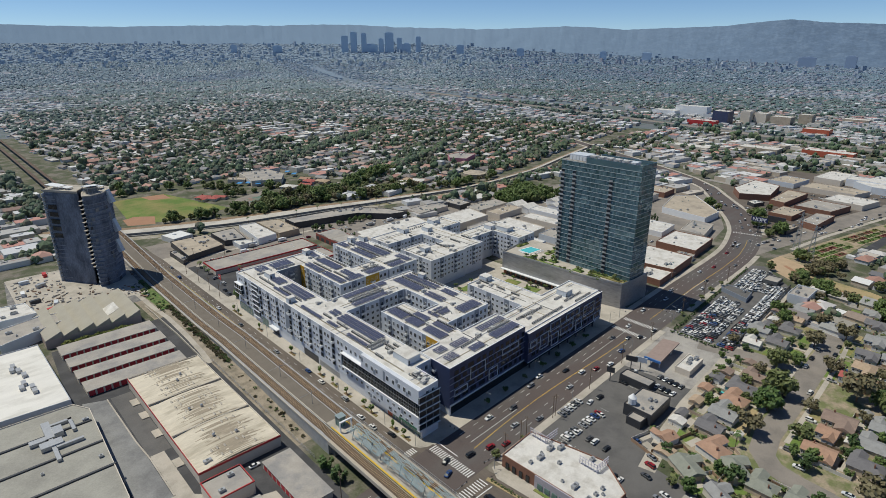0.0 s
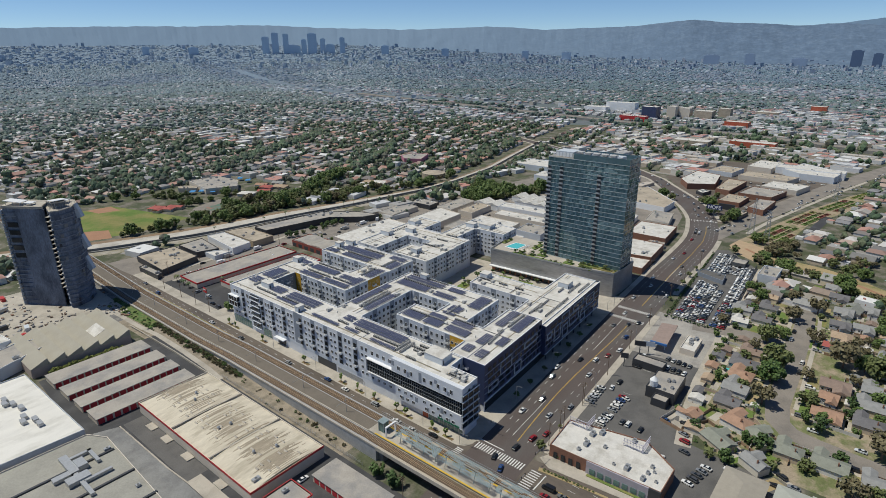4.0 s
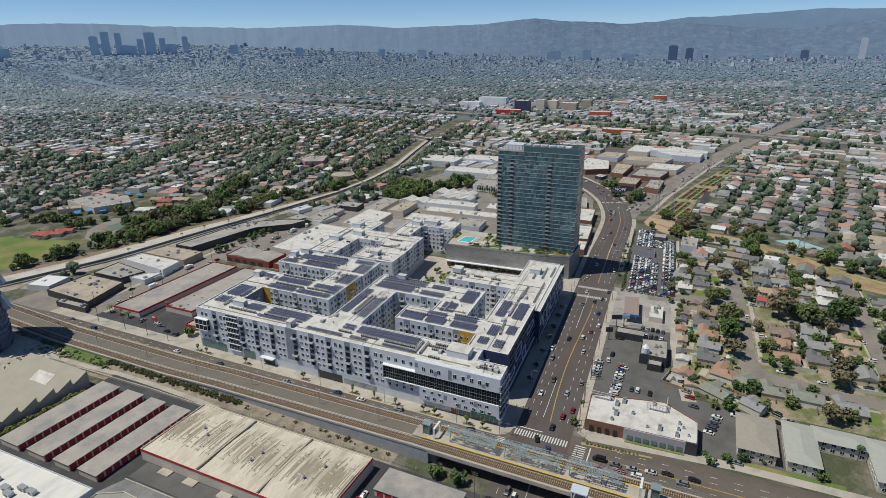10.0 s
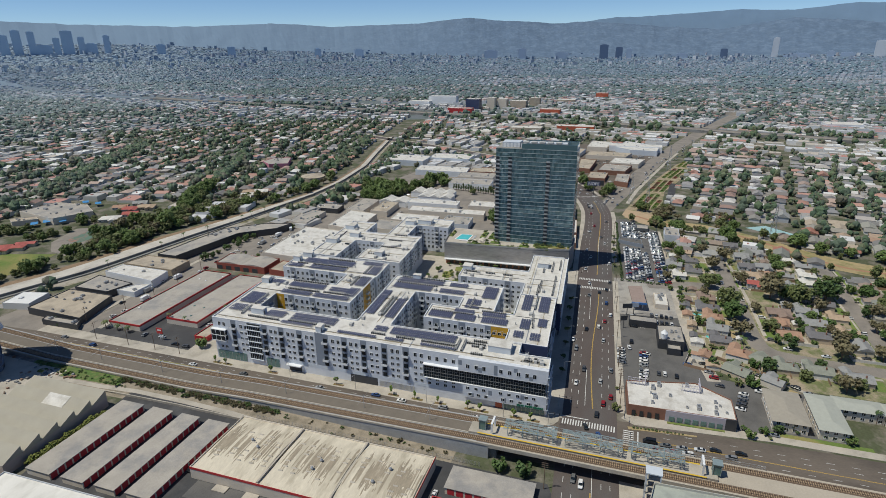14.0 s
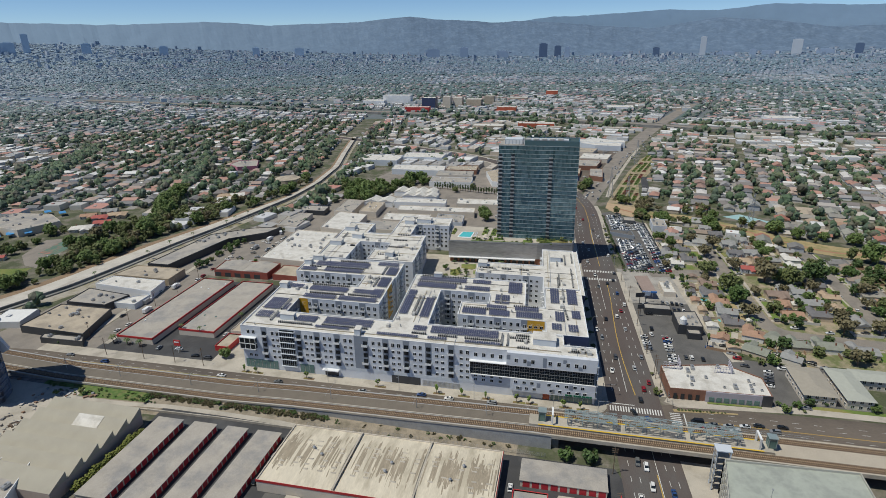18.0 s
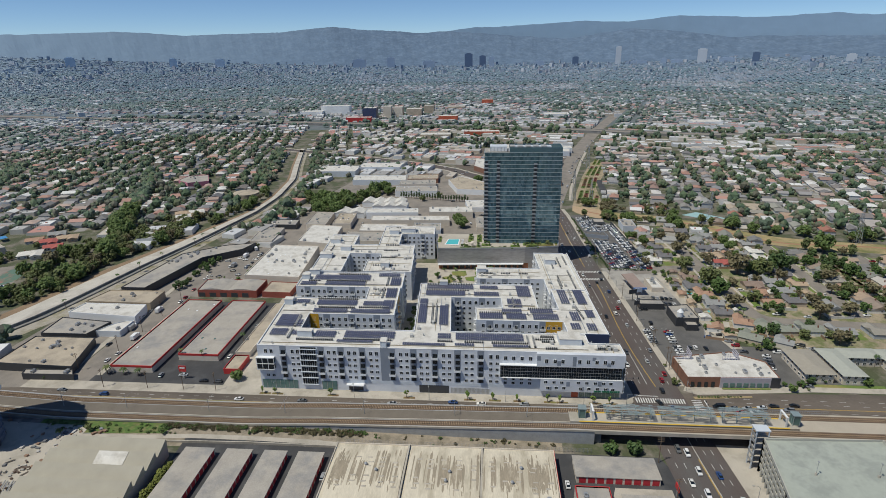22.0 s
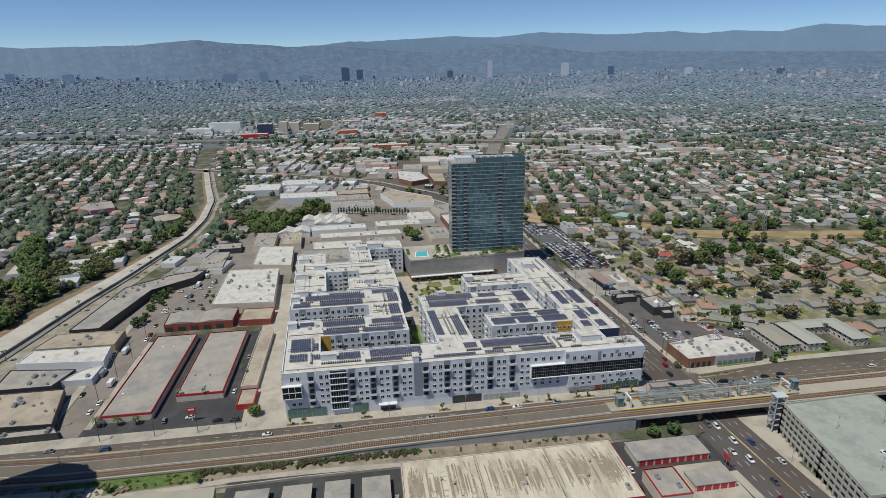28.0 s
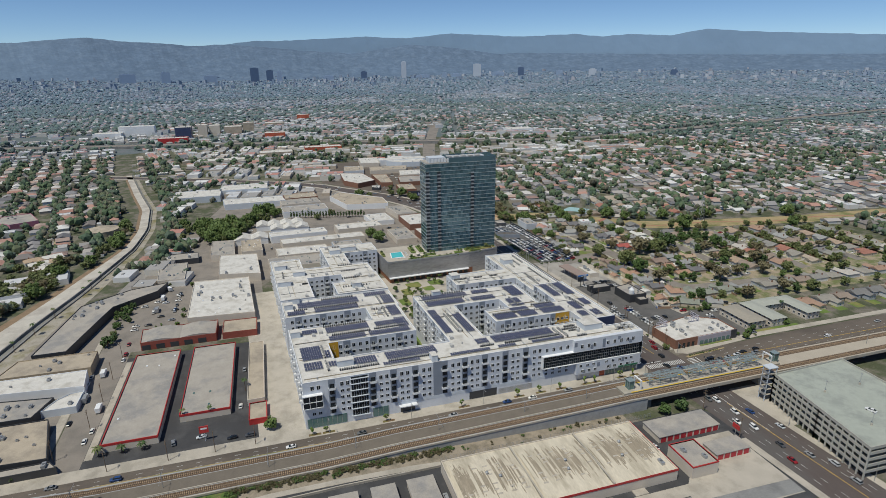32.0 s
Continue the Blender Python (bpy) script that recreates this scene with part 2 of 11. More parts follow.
M["panel_wall"] = mat("blue_white_panel", (0.63, 0.655, 0.70), 0.55, vary=0.06, scale=0.3, fine=3, second=(0.57, 0.60, 0.655), second_scale=0.12)
M["panel_pale"] = mat("pale_blue_grey_panel", (0.55, 0.59, 0.64), 0.55, vary=0.06, scale=0.3, fine=3)
M["panel_grey"] = mat("slate_grey_panel", (0.23, 0.26, 0.31), 0.55, vary=0.08, scale=0.3, fine=3)
M["panel_navy"] = mat("navy_panel", (0.040, 0.054, 0.115), 0.45, vary=0.12, scale=0.3, fine=3)
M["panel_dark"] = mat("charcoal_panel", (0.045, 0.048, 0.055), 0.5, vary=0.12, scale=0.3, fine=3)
M["panel_yellow"] = mat("ochre_yellow_panel", (0.58, 0.33, 0.03), 0.55, vary=0.08, scale=0.3, fine=3)
M["panel_red"] = mat("rust_red_panel", (0.42, 0.10, 0.05), 0.6, vary=0.1, scale=0.3, fine=3)
M["glass"] = mat("window_glass", (0.012, 0.018, 0.024), 0.12, vary=0.0, spec=0.45)
M["glass_green"] = mat("green_shop_glass", (0.10, 0.18, 0.17), 0.1, vary=0.0, spec=0.7)
M["frame_dark"] = mat("dark_metal", (0.05, 0.055, 0.06), 0.45, metal=0.6, vary=0.1)
M["metal"] = mat("galvanised_metal", (0.42, 0.43, 0.44), 0.45, metal=0.5, vary=0.15, scale=1.0)
M["metal_dark"] = mat("dark_equipment", (0.12, 0.125, 0.13), 0.6, metal=0.2, vary=0.2, scale=1.0)
M["solar"] = mat("solar_cells", (0.078, 0.085, 0.135), 0.28, vary=0.18, scale=0.6, fine=2.0, spec=0.6)
M["red"] = mat("red_paint", (0.45, 0.035, 0.035), 0.55, vary=0.1, scale=0.5)
M["red_door"] = mat("red_roller_door", (0.46, 0.03, 0.045), 0.5, vary=0.1, scale=0.8)
M["cream"] = mat("cream_stucco", (0.60, 0.54, 0.46), 0.85, vary=0.08, scale=0.2, fine=2)
M["brick"] = mat("brick", (0.225, 0.112, 0.075), 0.85, vary=0.2, scale=0.6, fine=5)
M["water"] = mat("pool_water", (0.10, 0.50, 0.52), 0.06, vary=0.06, scale=0.5)
M["trunk"] = mat("bark", (0.16, 0.115, 0.08), 0.95, vary=0.25, scale=2)
M["leaf"] = mat("foliage", (0.05, 0.085, 0.028), 0.7, vary=0.3, scale=0.3, fine=1.5, spread=[(0.075, 0.128, 0.030), (0.108, 0.160, 0.040), (0.060, 0.102, 0.028), (0.128, 0.152, 0.050)], by="object")
M["leaf_dry"] = mat("olive_brown_foliage", (0.155, 0.135, 0.07), 0.75, vary=0.3, scale=0.3, fine=1.5)
M["grass"] = mat("lawn", (0.125, 0.185, 0.04), 0.9, vary=0.25, scale=0.08, fine=1.2, second=(0.24, 0.21, 0.075), second_scale=0.05, second_at=0.55)
M["grass_dry"] = mat("dry_grass", (0.36, 0.28, 0.15), 0.95, vary=0.2, scale=0.06, fine=1.0, second=(0.16, 0.17, 0.06), second_scale=0.04, second_at=0.56)
M["dirt"] = mat("reddish_dirt", (0.34, 0.19, 0.115), 0.95, vary=0.15, scale=0.1, fine=1.0)
M["ballast"] = mat("track_ballast", (0.125, 0.088, 0.062), 0.95, vary=0.3, scale=0.8, fine=6)
M["rail"] = mat("rusty_rail", (0.20, 0.15, 0.12), 0.5, metal=0.6, vary=0.2)
M["tie"] = mat("concrete_tie", (0.34, 0.245, 0.155), 0.9, vary=0.15)
M["house_wall"] = mat("house_stucco", (0.6, 0.55, 0.45), 0.85, vary=0.08, spread=[(0.62, 0.58, 0.50), (0.70, 0.69, 0.66), (0.50, 0.42, 0.32), (0.58, 0.58, 0.58), (0.66, 0.56, 0.42), (0.40, 0.42, 0.45)], by="object")
M["house_roof"] = mat("roof_shingle", (0.25, 0.2, 0.17), 0.9, vary=0.18, scale=0.5, fine=5, spread=[(0.25, 0.24, 0.22), (0.33, 0.22, 0.16), (0.19, 0.185, 0.18), (0.38, 0.32, 0.25), (0.22, 0.225, 0.20), (0.44, 0.41, 0.37), (0.27, 0.215, 0.175), (0.36, 0.27, 0.20), (0.30, 0.30, 0.29), (0.28, 0.26, 0.225), (0.32, 0.15, 0.11), (0.29, 0.285, 0.25)], by="object")
SHINGLE = {k: mat("shingle_" + n, c, 0.9, vary=0.2, scale=0.5, fine=5) for k, n, c in (("g", "grey", (0.27, 0.27, 0.265)), ("d", "charcoal", (0.155, 0.15, 0.155)), ("b", "brown", (0.25, 0.185, 0.15)), ("t", "tan", (0.40, 0.30, 0.21)), ("n", "grey_green", (0.235, 0.245, 0.205)), ("r", "red", (0.36, 0.10, 0.085)), ("o", "orange_brown", (0.36, 0.225, 0.155)), ("w", "white", (0.58, 0.56, 0.52)))}
# distance haze is painted into the colours of hills and mountains
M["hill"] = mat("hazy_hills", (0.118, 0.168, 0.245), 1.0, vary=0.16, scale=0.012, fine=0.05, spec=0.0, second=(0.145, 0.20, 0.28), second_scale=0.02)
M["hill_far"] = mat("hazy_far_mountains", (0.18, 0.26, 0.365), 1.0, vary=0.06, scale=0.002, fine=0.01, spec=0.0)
# bluish haze painted into the farthest roofs and foliage, brighter copies for the west
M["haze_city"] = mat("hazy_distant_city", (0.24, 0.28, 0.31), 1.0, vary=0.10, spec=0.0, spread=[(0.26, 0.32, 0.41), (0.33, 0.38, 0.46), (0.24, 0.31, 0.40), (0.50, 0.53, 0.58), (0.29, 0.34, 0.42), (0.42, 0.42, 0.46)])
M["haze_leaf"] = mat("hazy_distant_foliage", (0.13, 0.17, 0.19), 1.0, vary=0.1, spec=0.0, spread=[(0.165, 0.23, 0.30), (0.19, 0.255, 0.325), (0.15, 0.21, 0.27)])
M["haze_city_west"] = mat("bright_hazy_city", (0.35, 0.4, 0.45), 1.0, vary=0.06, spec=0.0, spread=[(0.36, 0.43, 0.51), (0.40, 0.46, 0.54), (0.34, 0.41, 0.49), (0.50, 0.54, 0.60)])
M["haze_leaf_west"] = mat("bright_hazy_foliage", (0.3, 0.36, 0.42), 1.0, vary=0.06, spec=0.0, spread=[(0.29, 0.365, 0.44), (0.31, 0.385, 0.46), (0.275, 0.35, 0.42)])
# skyline tower colours with the haze already mixed in
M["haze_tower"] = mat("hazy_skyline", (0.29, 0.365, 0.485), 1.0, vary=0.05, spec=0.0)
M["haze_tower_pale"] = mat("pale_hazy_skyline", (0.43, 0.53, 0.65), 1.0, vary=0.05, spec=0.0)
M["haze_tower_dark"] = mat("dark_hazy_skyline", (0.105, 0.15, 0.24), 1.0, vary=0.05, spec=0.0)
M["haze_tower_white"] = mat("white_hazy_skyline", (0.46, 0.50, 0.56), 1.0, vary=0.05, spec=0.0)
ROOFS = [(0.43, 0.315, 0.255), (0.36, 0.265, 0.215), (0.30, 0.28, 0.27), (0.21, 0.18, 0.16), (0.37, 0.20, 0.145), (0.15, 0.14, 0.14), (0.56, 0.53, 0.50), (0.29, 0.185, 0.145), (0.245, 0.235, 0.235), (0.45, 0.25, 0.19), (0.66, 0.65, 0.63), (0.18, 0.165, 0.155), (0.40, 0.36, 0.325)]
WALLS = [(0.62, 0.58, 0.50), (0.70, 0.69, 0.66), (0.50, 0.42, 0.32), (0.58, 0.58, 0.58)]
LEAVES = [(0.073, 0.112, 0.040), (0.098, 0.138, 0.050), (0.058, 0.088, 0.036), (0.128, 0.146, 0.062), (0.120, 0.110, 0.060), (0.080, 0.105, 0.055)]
# haze colour that far base colours are blended towards
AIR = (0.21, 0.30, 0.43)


AIR_WEST = (0.345, 0.43, 0.52)            # towards the sun the painted haze is brighter


def haze_tint(cols, f, air=AIR):
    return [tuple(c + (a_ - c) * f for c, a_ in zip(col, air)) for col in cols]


# haze painted into base colours: the farther quarters turn paler and bluer with distance
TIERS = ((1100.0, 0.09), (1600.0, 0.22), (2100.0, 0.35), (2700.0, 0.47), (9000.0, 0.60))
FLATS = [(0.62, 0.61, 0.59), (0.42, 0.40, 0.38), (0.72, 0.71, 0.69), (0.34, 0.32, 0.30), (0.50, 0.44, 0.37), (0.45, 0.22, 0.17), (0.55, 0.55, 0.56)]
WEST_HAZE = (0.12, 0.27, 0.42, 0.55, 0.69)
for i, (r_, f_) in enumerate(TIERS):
    g0_, g1_ = haze_tint([(0.15, 0.14, 0.125), (0.072, 0.083, 0.045)], f_)
    M["ground_tier_%d" % i] = mat("ground_hazed", g0_, 0.95, vary=0.25, scale=0.03, fine=0.3, second=g1_, second_scale=0.03, second_at=0.47)
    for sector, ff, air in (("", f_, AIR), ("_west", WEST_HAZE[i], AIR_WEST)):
        M["roof_tier_%d%s" % (i, sector)] = mat("roofs_hazed", ROOFS[0], 0.9, vary=0.08, spec=0.2, spread=haze_tint(ROOFS, ff, air))
        M["wall_tier_%d%s" % (i, sector)] = mat("stucco_hazed", WALLS[0], 0.9, vary=0.05, spec=0.2, spread=haze_tint(WALLS, ff, air))
        M["leaf_tier_%d%s" % (i, sector)] = mat("foliage_hazed", LEAVES[0], 0.8, vary=0.22, scale=0.08, fine=0.7, spec=0.2, spread=haze_tint(LEAVES, ff, air))
        M["flat_tier_%d%s" % (i, sector)] = mat("flat_roofs_hazed", ROOFS[0], 0.9, vary=0.1, spec=0.2, spread=haze_tint(FLATS, ff, air))
M["yard"] = mat("swept_yard_soil", (0.33, 0.27, 0.195), 0.95, vary=0.25, scale=0.15, fine=1.2, second=(0.145, 0.165, 0.065), second_scale=0.09, second_at=0.49)

M["avenue"] = mat("brownish_asphalt", (0.135, 0.112, 0.092), 0.9, vary=0.18, scale=0.1, fine=2.0, second=(0.096, 0.080, 0.067), second_scale=0.06, streak=(1.0, 0.3, 1.0))
M["lot_asphalt"] = mat("lot_asphalt", (0.125, 0.12, 0.115), 0.9, vary=0.2, scale=0.12, fine=2.0, second=(0.095, 0.092, 0.09), second_scale=0.07)
M["leaf_bright"] = mat("young_foliage", (0.13, 0.20, 0.035), 0.7, vary=0.3, scale=0.5, fine=2.0)
M["condenser"] = mat("beige_grey_equipment", (0.46, 0.455, 0.44), 0.6, metal=0.0, vary=0.2, scale=1.0)

# ---- ground, roads ----
CX, CY = 90.0, 240.0                     # middle of the plain


def plain_z(x, y):
    """The basin is flat, then climbs gently to the foot of the hills, most of all in the west; the climb is shaped to
    fit the far city in the camera's view.
    """
    r, b = math.hypot(x - CX, y - CY), math.degrees(math.atan2(y - CY, x - CX))
    climb = float(np.interp(b, [-75, -25, -12, 0, 10, 30, 48, 104], [0.9, 0.9, 0.7, 0.6, 0.65, 1.2, 1.85, 1.85]))
    return 96.0 * climb * max(0.0, (r - 2500.0) / 1900.0) ** 1.35


g = Mesh()
radii = [0, 120, 300, 600, 1100, 1600, 2100, 2500, 2800, 3100, 3400, 3700, 4000, 4300, 4600, 4850]
SEG = 72
g.v.append((CX, CY, 0))
for r in radii[1:]:
    for i in range(SEG):
        a = 2 * math.pi * i / SEG
        x, y = CX + r * math.cos(a), CY + r * math.sin(a)
        g.v.append((x, y, plain_z(x, y)))
for i in range(SEG):
    g.f.append((0, 1 + i, 1 + (i + 1) % SEG))
for k in range(len(radii) - 2):
    o = 1 + k * SEG
    for i in range(SEG):
        j = (i + 1) % SEG
        g.f.append((o + i, o + SEG + i, o + SEG + j, o + j))
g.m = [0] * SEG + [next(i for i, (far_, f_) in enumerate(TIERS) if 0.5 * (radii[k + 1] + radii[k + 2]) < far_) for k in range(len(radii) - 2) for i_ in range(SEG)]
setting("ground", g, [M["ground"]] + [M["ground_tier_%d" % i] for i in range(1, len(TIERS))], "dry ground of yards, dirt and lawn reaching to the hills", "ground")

SH = 0.06


def lac(x):
    """Middle line (y) of the boulevard that runs away from the crossing."""
    if x < 380:
        return 138.0 + SH * (x - 129)
    return float(np.interp(x, [380, 430, 473, 505, 537, 562, 586, 612, 637, 695, 730, 760, 800, 900], [153.1, 154.6, 157.5, 164, 173.5, 184, 198, 215, 234, 277, 318, 368, 440, 640]))


def chan(x):
    """Middle (y) of the storm channel, which runs off into the plain."""
    return float(np.interp(x, [60, 125, 205, 260, 300, 351, 420, 466, 531, 626, 721, 827, 900, 1300, 2000], [605, 564, 534, 524, 516, 503, 489, 480, 479, 491, 517, 544, 562, 640, 700]))


def trail(y):
    """Middle (x) of the dry grass trail behind the houses."""
    return float(np.interp(y, [-400, -200, -80, -34, -8, 15, 24, 42, 61, 88, 112, 135], [330, 345, 366, 378, 394, 416, 424, 437, 449, 453, 469, 485]))


def fwy(y):
    """Middle (x) of the freeway across the plain."""
    return float(np.interp(y, [-2500, -307, -160, -20, 30, 250, 395, 500, 712, 950, 1500, 3500], [1450, 990, 1012, 1054, 1078, 1140, 1172, 1200, 1240, 1290, 1400, 1900]))


def ribbon(pts, half, z, mb=None):
    """A strip of road along a line of points; half: half its width, or one for each point."""
    mb = mb or Mesh()
    n = len(pts)
    halves = half if isinstance(half, (list, tuple)) else [half] * n
    vs = []
    for i, (p, h) in enumerate(zip(pts, halves)):
        a, b = pts[max(i - 1, 0)], pts[min(i + 1, n - 1)]
        d = Vector((b[0] - a[0], b[1] - a[1])).normalized()
        vs += [(p[0] - d.y * h, p[1] + d.x * h, z), (p[0] + d.y * h, p[1] - d.x * h, z)]
    fs = [(2 * i + 1, 2 * i + 3, 2 * i + 2, 2 * i) for i in range(n - 1)]
    return mb.add(vs, fs)


bx = list(range(-420, 381, 40)) + [400, 420, 440, 460, 480, 500, 520, 540, 555, 570, 586, 600, 615, 637, 665, 695, 715, 730, 760, 800, 900]
BL = [(x, lac(x)) for x in bx]
BW = [12.6 if x < 600 else max(8.0, 12.6 - (x - 600) * 0.06) for x in bx]


def aside(pts, offs):
    """The line of points moved sideways by offs (one for each point)."""
    out = []
    for i, (p, o) in enumerate(zip(pts, offs)):
        a, b = pts[max(i - 1, 0)], pts[min(i + 1, len(pts) - 1)]
        d = Vector((b[0] - a[0], b[1] - a[1])).normalized()
        out.append((p[0] - d.y * o, p[1] + d.x * o))
    return out


setting("road_boulevard", ribbon(BL, BW, 0.06), M["asphalt"], "worn dark asphalt boulevard with lane markings", "road")
setting("road_avenue", Mesh().sheet([(95, -700), (140.5, -700), (138.0, 40), (135, 120), (131, 152), (121.2, 158), (121.2, 470), (118, 520), (97, 520), (97, 200), (95, 120)], 0.045), M["avenue"], "brownish asphalt avenue beside the light-rail tracks", "road")
BRANCH = [(480, 154), (522, 148), (579, 137), (683, 116), (760, 99), (845, 78), (1005, 33), (1150, -12), (1500, -130)]
setting("road_branch", ribbon(BRANCH, [7, 9.5, 10.5, 11, 11, 11, 12, 12, 12], 0.05), M["asphalt_old"], "grey asphalt road branching off", "road")
setting("pavement_branch_walk", ribbon([(520, 131), (577, 123), (665, 105), (745, 88), (837, 66)], 2.0, 0.1), M["concrete"], "pale concrete sidewalk along the branching road", "pavement")
side = Mesh()
side.sheet([(124, 437), (124, 451), (262, 455), (330, 446), (356, 430), (350, 422), (326, 433), (262, 437)], 0.05)
setting("pavement_side_walk", Mesh().sheet([(128, 452), (128, 456), (262, 459), (262, 455.4)], 0.09).sheet([(135, 433.5), (135, 436.8), (227, 436.8), (227, 433.5)], 0.09), M["concrete"], "pale concrete aprons along the side street", "pavement")
setting("pavement_yard_apron", Mesh().sheet([(24, 150), (66, 150), (66, 172), (60, 174), (42, 192), (42, 226), (36.4, 226), (36.4, 196), (24, 196)], 0.05), M["concrete"], "pale concrete apron of the storage yard", "pavement")
setting("road_side_street", side, M["asphalt_old"], "narrow cracked asphalt side street", "road")
res = Mesh()
STREET = [(217.5, 24), (218.5, 36), (221, 46), (228, 52), (242, 54.5), (270, 55.2), (305, 56.8), (345, 58.6), (375, 61.5), (402, 67), (414, 69)]
ribbon(STREET, [5.2] * 9 + [6.5, 9.0], 0.05, res)
ribbon([(217.5, 34), (217, 20), (215, -10), (210, -60), (200, -120), (200, -500)], 5.2, 0.056, res)
ribbon([(301, 112), (304, 100), (309, 84), (309.5, 60)], 6.0, 0.059, res)
setting("road_residential", res, M["asphalt_old"], "grey residential street lined with trees", "road")
for dy_, nm_ in ((7.6, "far"), (-7.6, "near")):
    setting("pavement_street_walk_" + nm_, ribbon([(x + (2.4 if dy_ > 0 else 0), y + dy_) for x, y in STREET[4:]], 1.1, 0.09), M["concrete"], "pale concrete sidewalk along the bungalow street", "pavement")
setting("road_alley", ribbon([(182, 80), (206, 85), (238, 89.5), (286, 93), (303, 94.5), (430, 103)], [3.4, 3.4, 3.4, 3.2, 3.2, 2.6], 0.055), M["concrete"], "narrow concrete alley behind the shops", "road")
# yards of asphalt
setting("pavement_storage_yard", Mesh().sheet([(20, 120), (85, 150), (86, 360), (24, 356), (20, 290)], 0.03), M["asphalt_dark"], "dark asphalt yard between the storage units", "pavement")
setting("pavement_red_yard", Mesh().sheet([(128, 357), (128, 437), (232, 437), (232, 357)], 0.035), M["asphalt_dark"], "dark asphalt yard of the red-trimmed storage sheds", "pavement")
setting("pavement_shop_lot", Mesh().sheet([(140, 30), (142, 126), (248, 131.5), (252, 94), (212, 90), (186, 84), (184, 66), (182, 30)], 0.035), M["lot_asphalt"], "dark asphalt car park beside the shops", "pavement")
setting("pavement_forecourt", Mesh().sheet([(248, 131.5), (308, 135), (304, 91), (286, 92), (252, 94)], 0.04), mat("stained_forecourt", (0.36, 0.34, 0.31), 0.9, vary=0.2, scale=0.1, fine=1.5, second=(0.24, 0.225, 0.21), second_scale=0.07), "stained pale concrete forecourt of the filling station", "pavement")
setting("pavement_tower_lot", Mesh().sheet([(341.5, 170), (341.5, 268), (382, 268), (382, 212), (362, 190), (361, 169)], 0.04), M["lot_asphalt"], "dark asphalt car park behind the tower", "pavement")
setting("pavement_car_lot", Mesh().sheet([(304, 96), (304, 127), (410, 137), (455, 142), (462, 132), (430, 104)], 0.035), M["lot_asphalt"], "asphalt storage lot packed with cars", "pavement")
setting("pavement_wedge", Mesh().sheet([(535, 158), (577, 146), (665, 127), (745, 103), (800, 90), (890, 130), (880, 240), (720, 275), (690, 255), (640, 222), (590, 186)], 0.03), M["avenue"], "asphalt yards between the two roads", "pavement")
setting("pavement_under_bridge", Mesh().sheet([(60, 96), (95, 100), (112, 104), (112, 124), (60, 122)], 0.03), M["concrete"], "pale concrete below the viaduct", "pavement")
setting("pavement_west_yards", Mesh().sheet([(120, 451.5), (262, 455.2), (262, 438), (345, 449), (330, 486), (262, 500), (200, 507), (120, 512)], 0.028), M["asphalt_old"], "oil-stained asphalt yards of the workshops", "pavement")
setting("pavement_industrial", Mesh().sheet([(240, 357), (240, 437), (345, 450), (400, 470), (440, 440), (640, 400), (720, 320), (680, 280), (600, 225), (540, 195), (400, 170), (340, 360)], 0.026), M["asphalt_old"], "grey asphalt yards between the sheds", "pavement")
setting("pavement_plaza", Mesh(SH).box(129, 314, 150, 362, -0.3, 0.17), M["concrete"], "pale concrete paving round the apartment block", "pavement")
# kerbs and sidewalks: real steps of 0.15 m
kerb = Mesh()
kerb.box(121.2, 129, 159, 470, -0.2, 0.15)
kerb.prism([(135, 152.6), (129, 158.99), (121.2, 158.99), (121.4, 156), (123, 153), (126, 151.2), (130, 150.9)], -0.2, 0.15)
setting("pavement_avenue_walk", kerb, M["concrete"], "concrete sidewalk with street trees", "pavement")
w = Mesh()
for sd in (1, -1):
    e0, e1 = aside(BL, [sd * h for h in BW]), aside(BL, [sd * (h + 3.8) for h in BW])
    for i in range(len(bx) - 1):
        a, b = bx[i], bx[i + 1]
        if a >= 60 and b <= 140 or sd < 0 and ((a, b) == (300, 340) or 470 <= a < 540):
            continue
        w.prism([e0[i], e0[i + 1], e1[i + 1], e1[i]], -0.2, 0.15)
setting("pavement_boulevard_walk", w, M["concrete"], "concrete sidewalk along the boulevard", "pavement")
w = Mesh()
w.prism([(137, 124), (133.5, 118), (139, 60), (141, -300), (145, -300), (143.5, 76), (141, 122)], -0.2, 0.15)
setting("pavement_corner_walk", w, M["concrete"], "concrete sidewalk at the corner by the brick shop", "pavement")

# ---- hills, backdrop ----
def hill_ring(name, r0, r1, base, height, amp, seed, material, label, a0=-75, a1=120, steps=840):
    mb = Mesh()
    for i in range(steps + 1):
        d = a0 + (a1 - a0) * i / steps
        a = radians(d)
        h = height(d) + amp * (noise.fractal(Vector((d * 0.9, seed, 0)), 0.9, 2.0, 6))
        for k in range(11):
            f = k / 10
            r = r0 + (r1 - r0) * f
            fold = 5 * noise.fractal(Vector((d * 0.8, f * 3.4 + seed, seed)), 0.8, 2.0, 6) * 4 * f * (1 - f)
            mb.v.append((CX + r * math.cos(a), CY + r * math.sin(a), base + (max(h, 20) - base) * f ** 1.15 + fold))
    for i in range(steps):
        for k in range(10):
            o = i * 11 + k
            mb.f.append((o, o + 1, o + 12, o + 11))
    mb.m = [0] * len(mb.f)
    return setting(name, mb, material, label, "hills")


def lerp_table(t):
    return lambda d: float(np.interp(d, [p[0] for p in t], [p[1] for p in t]))


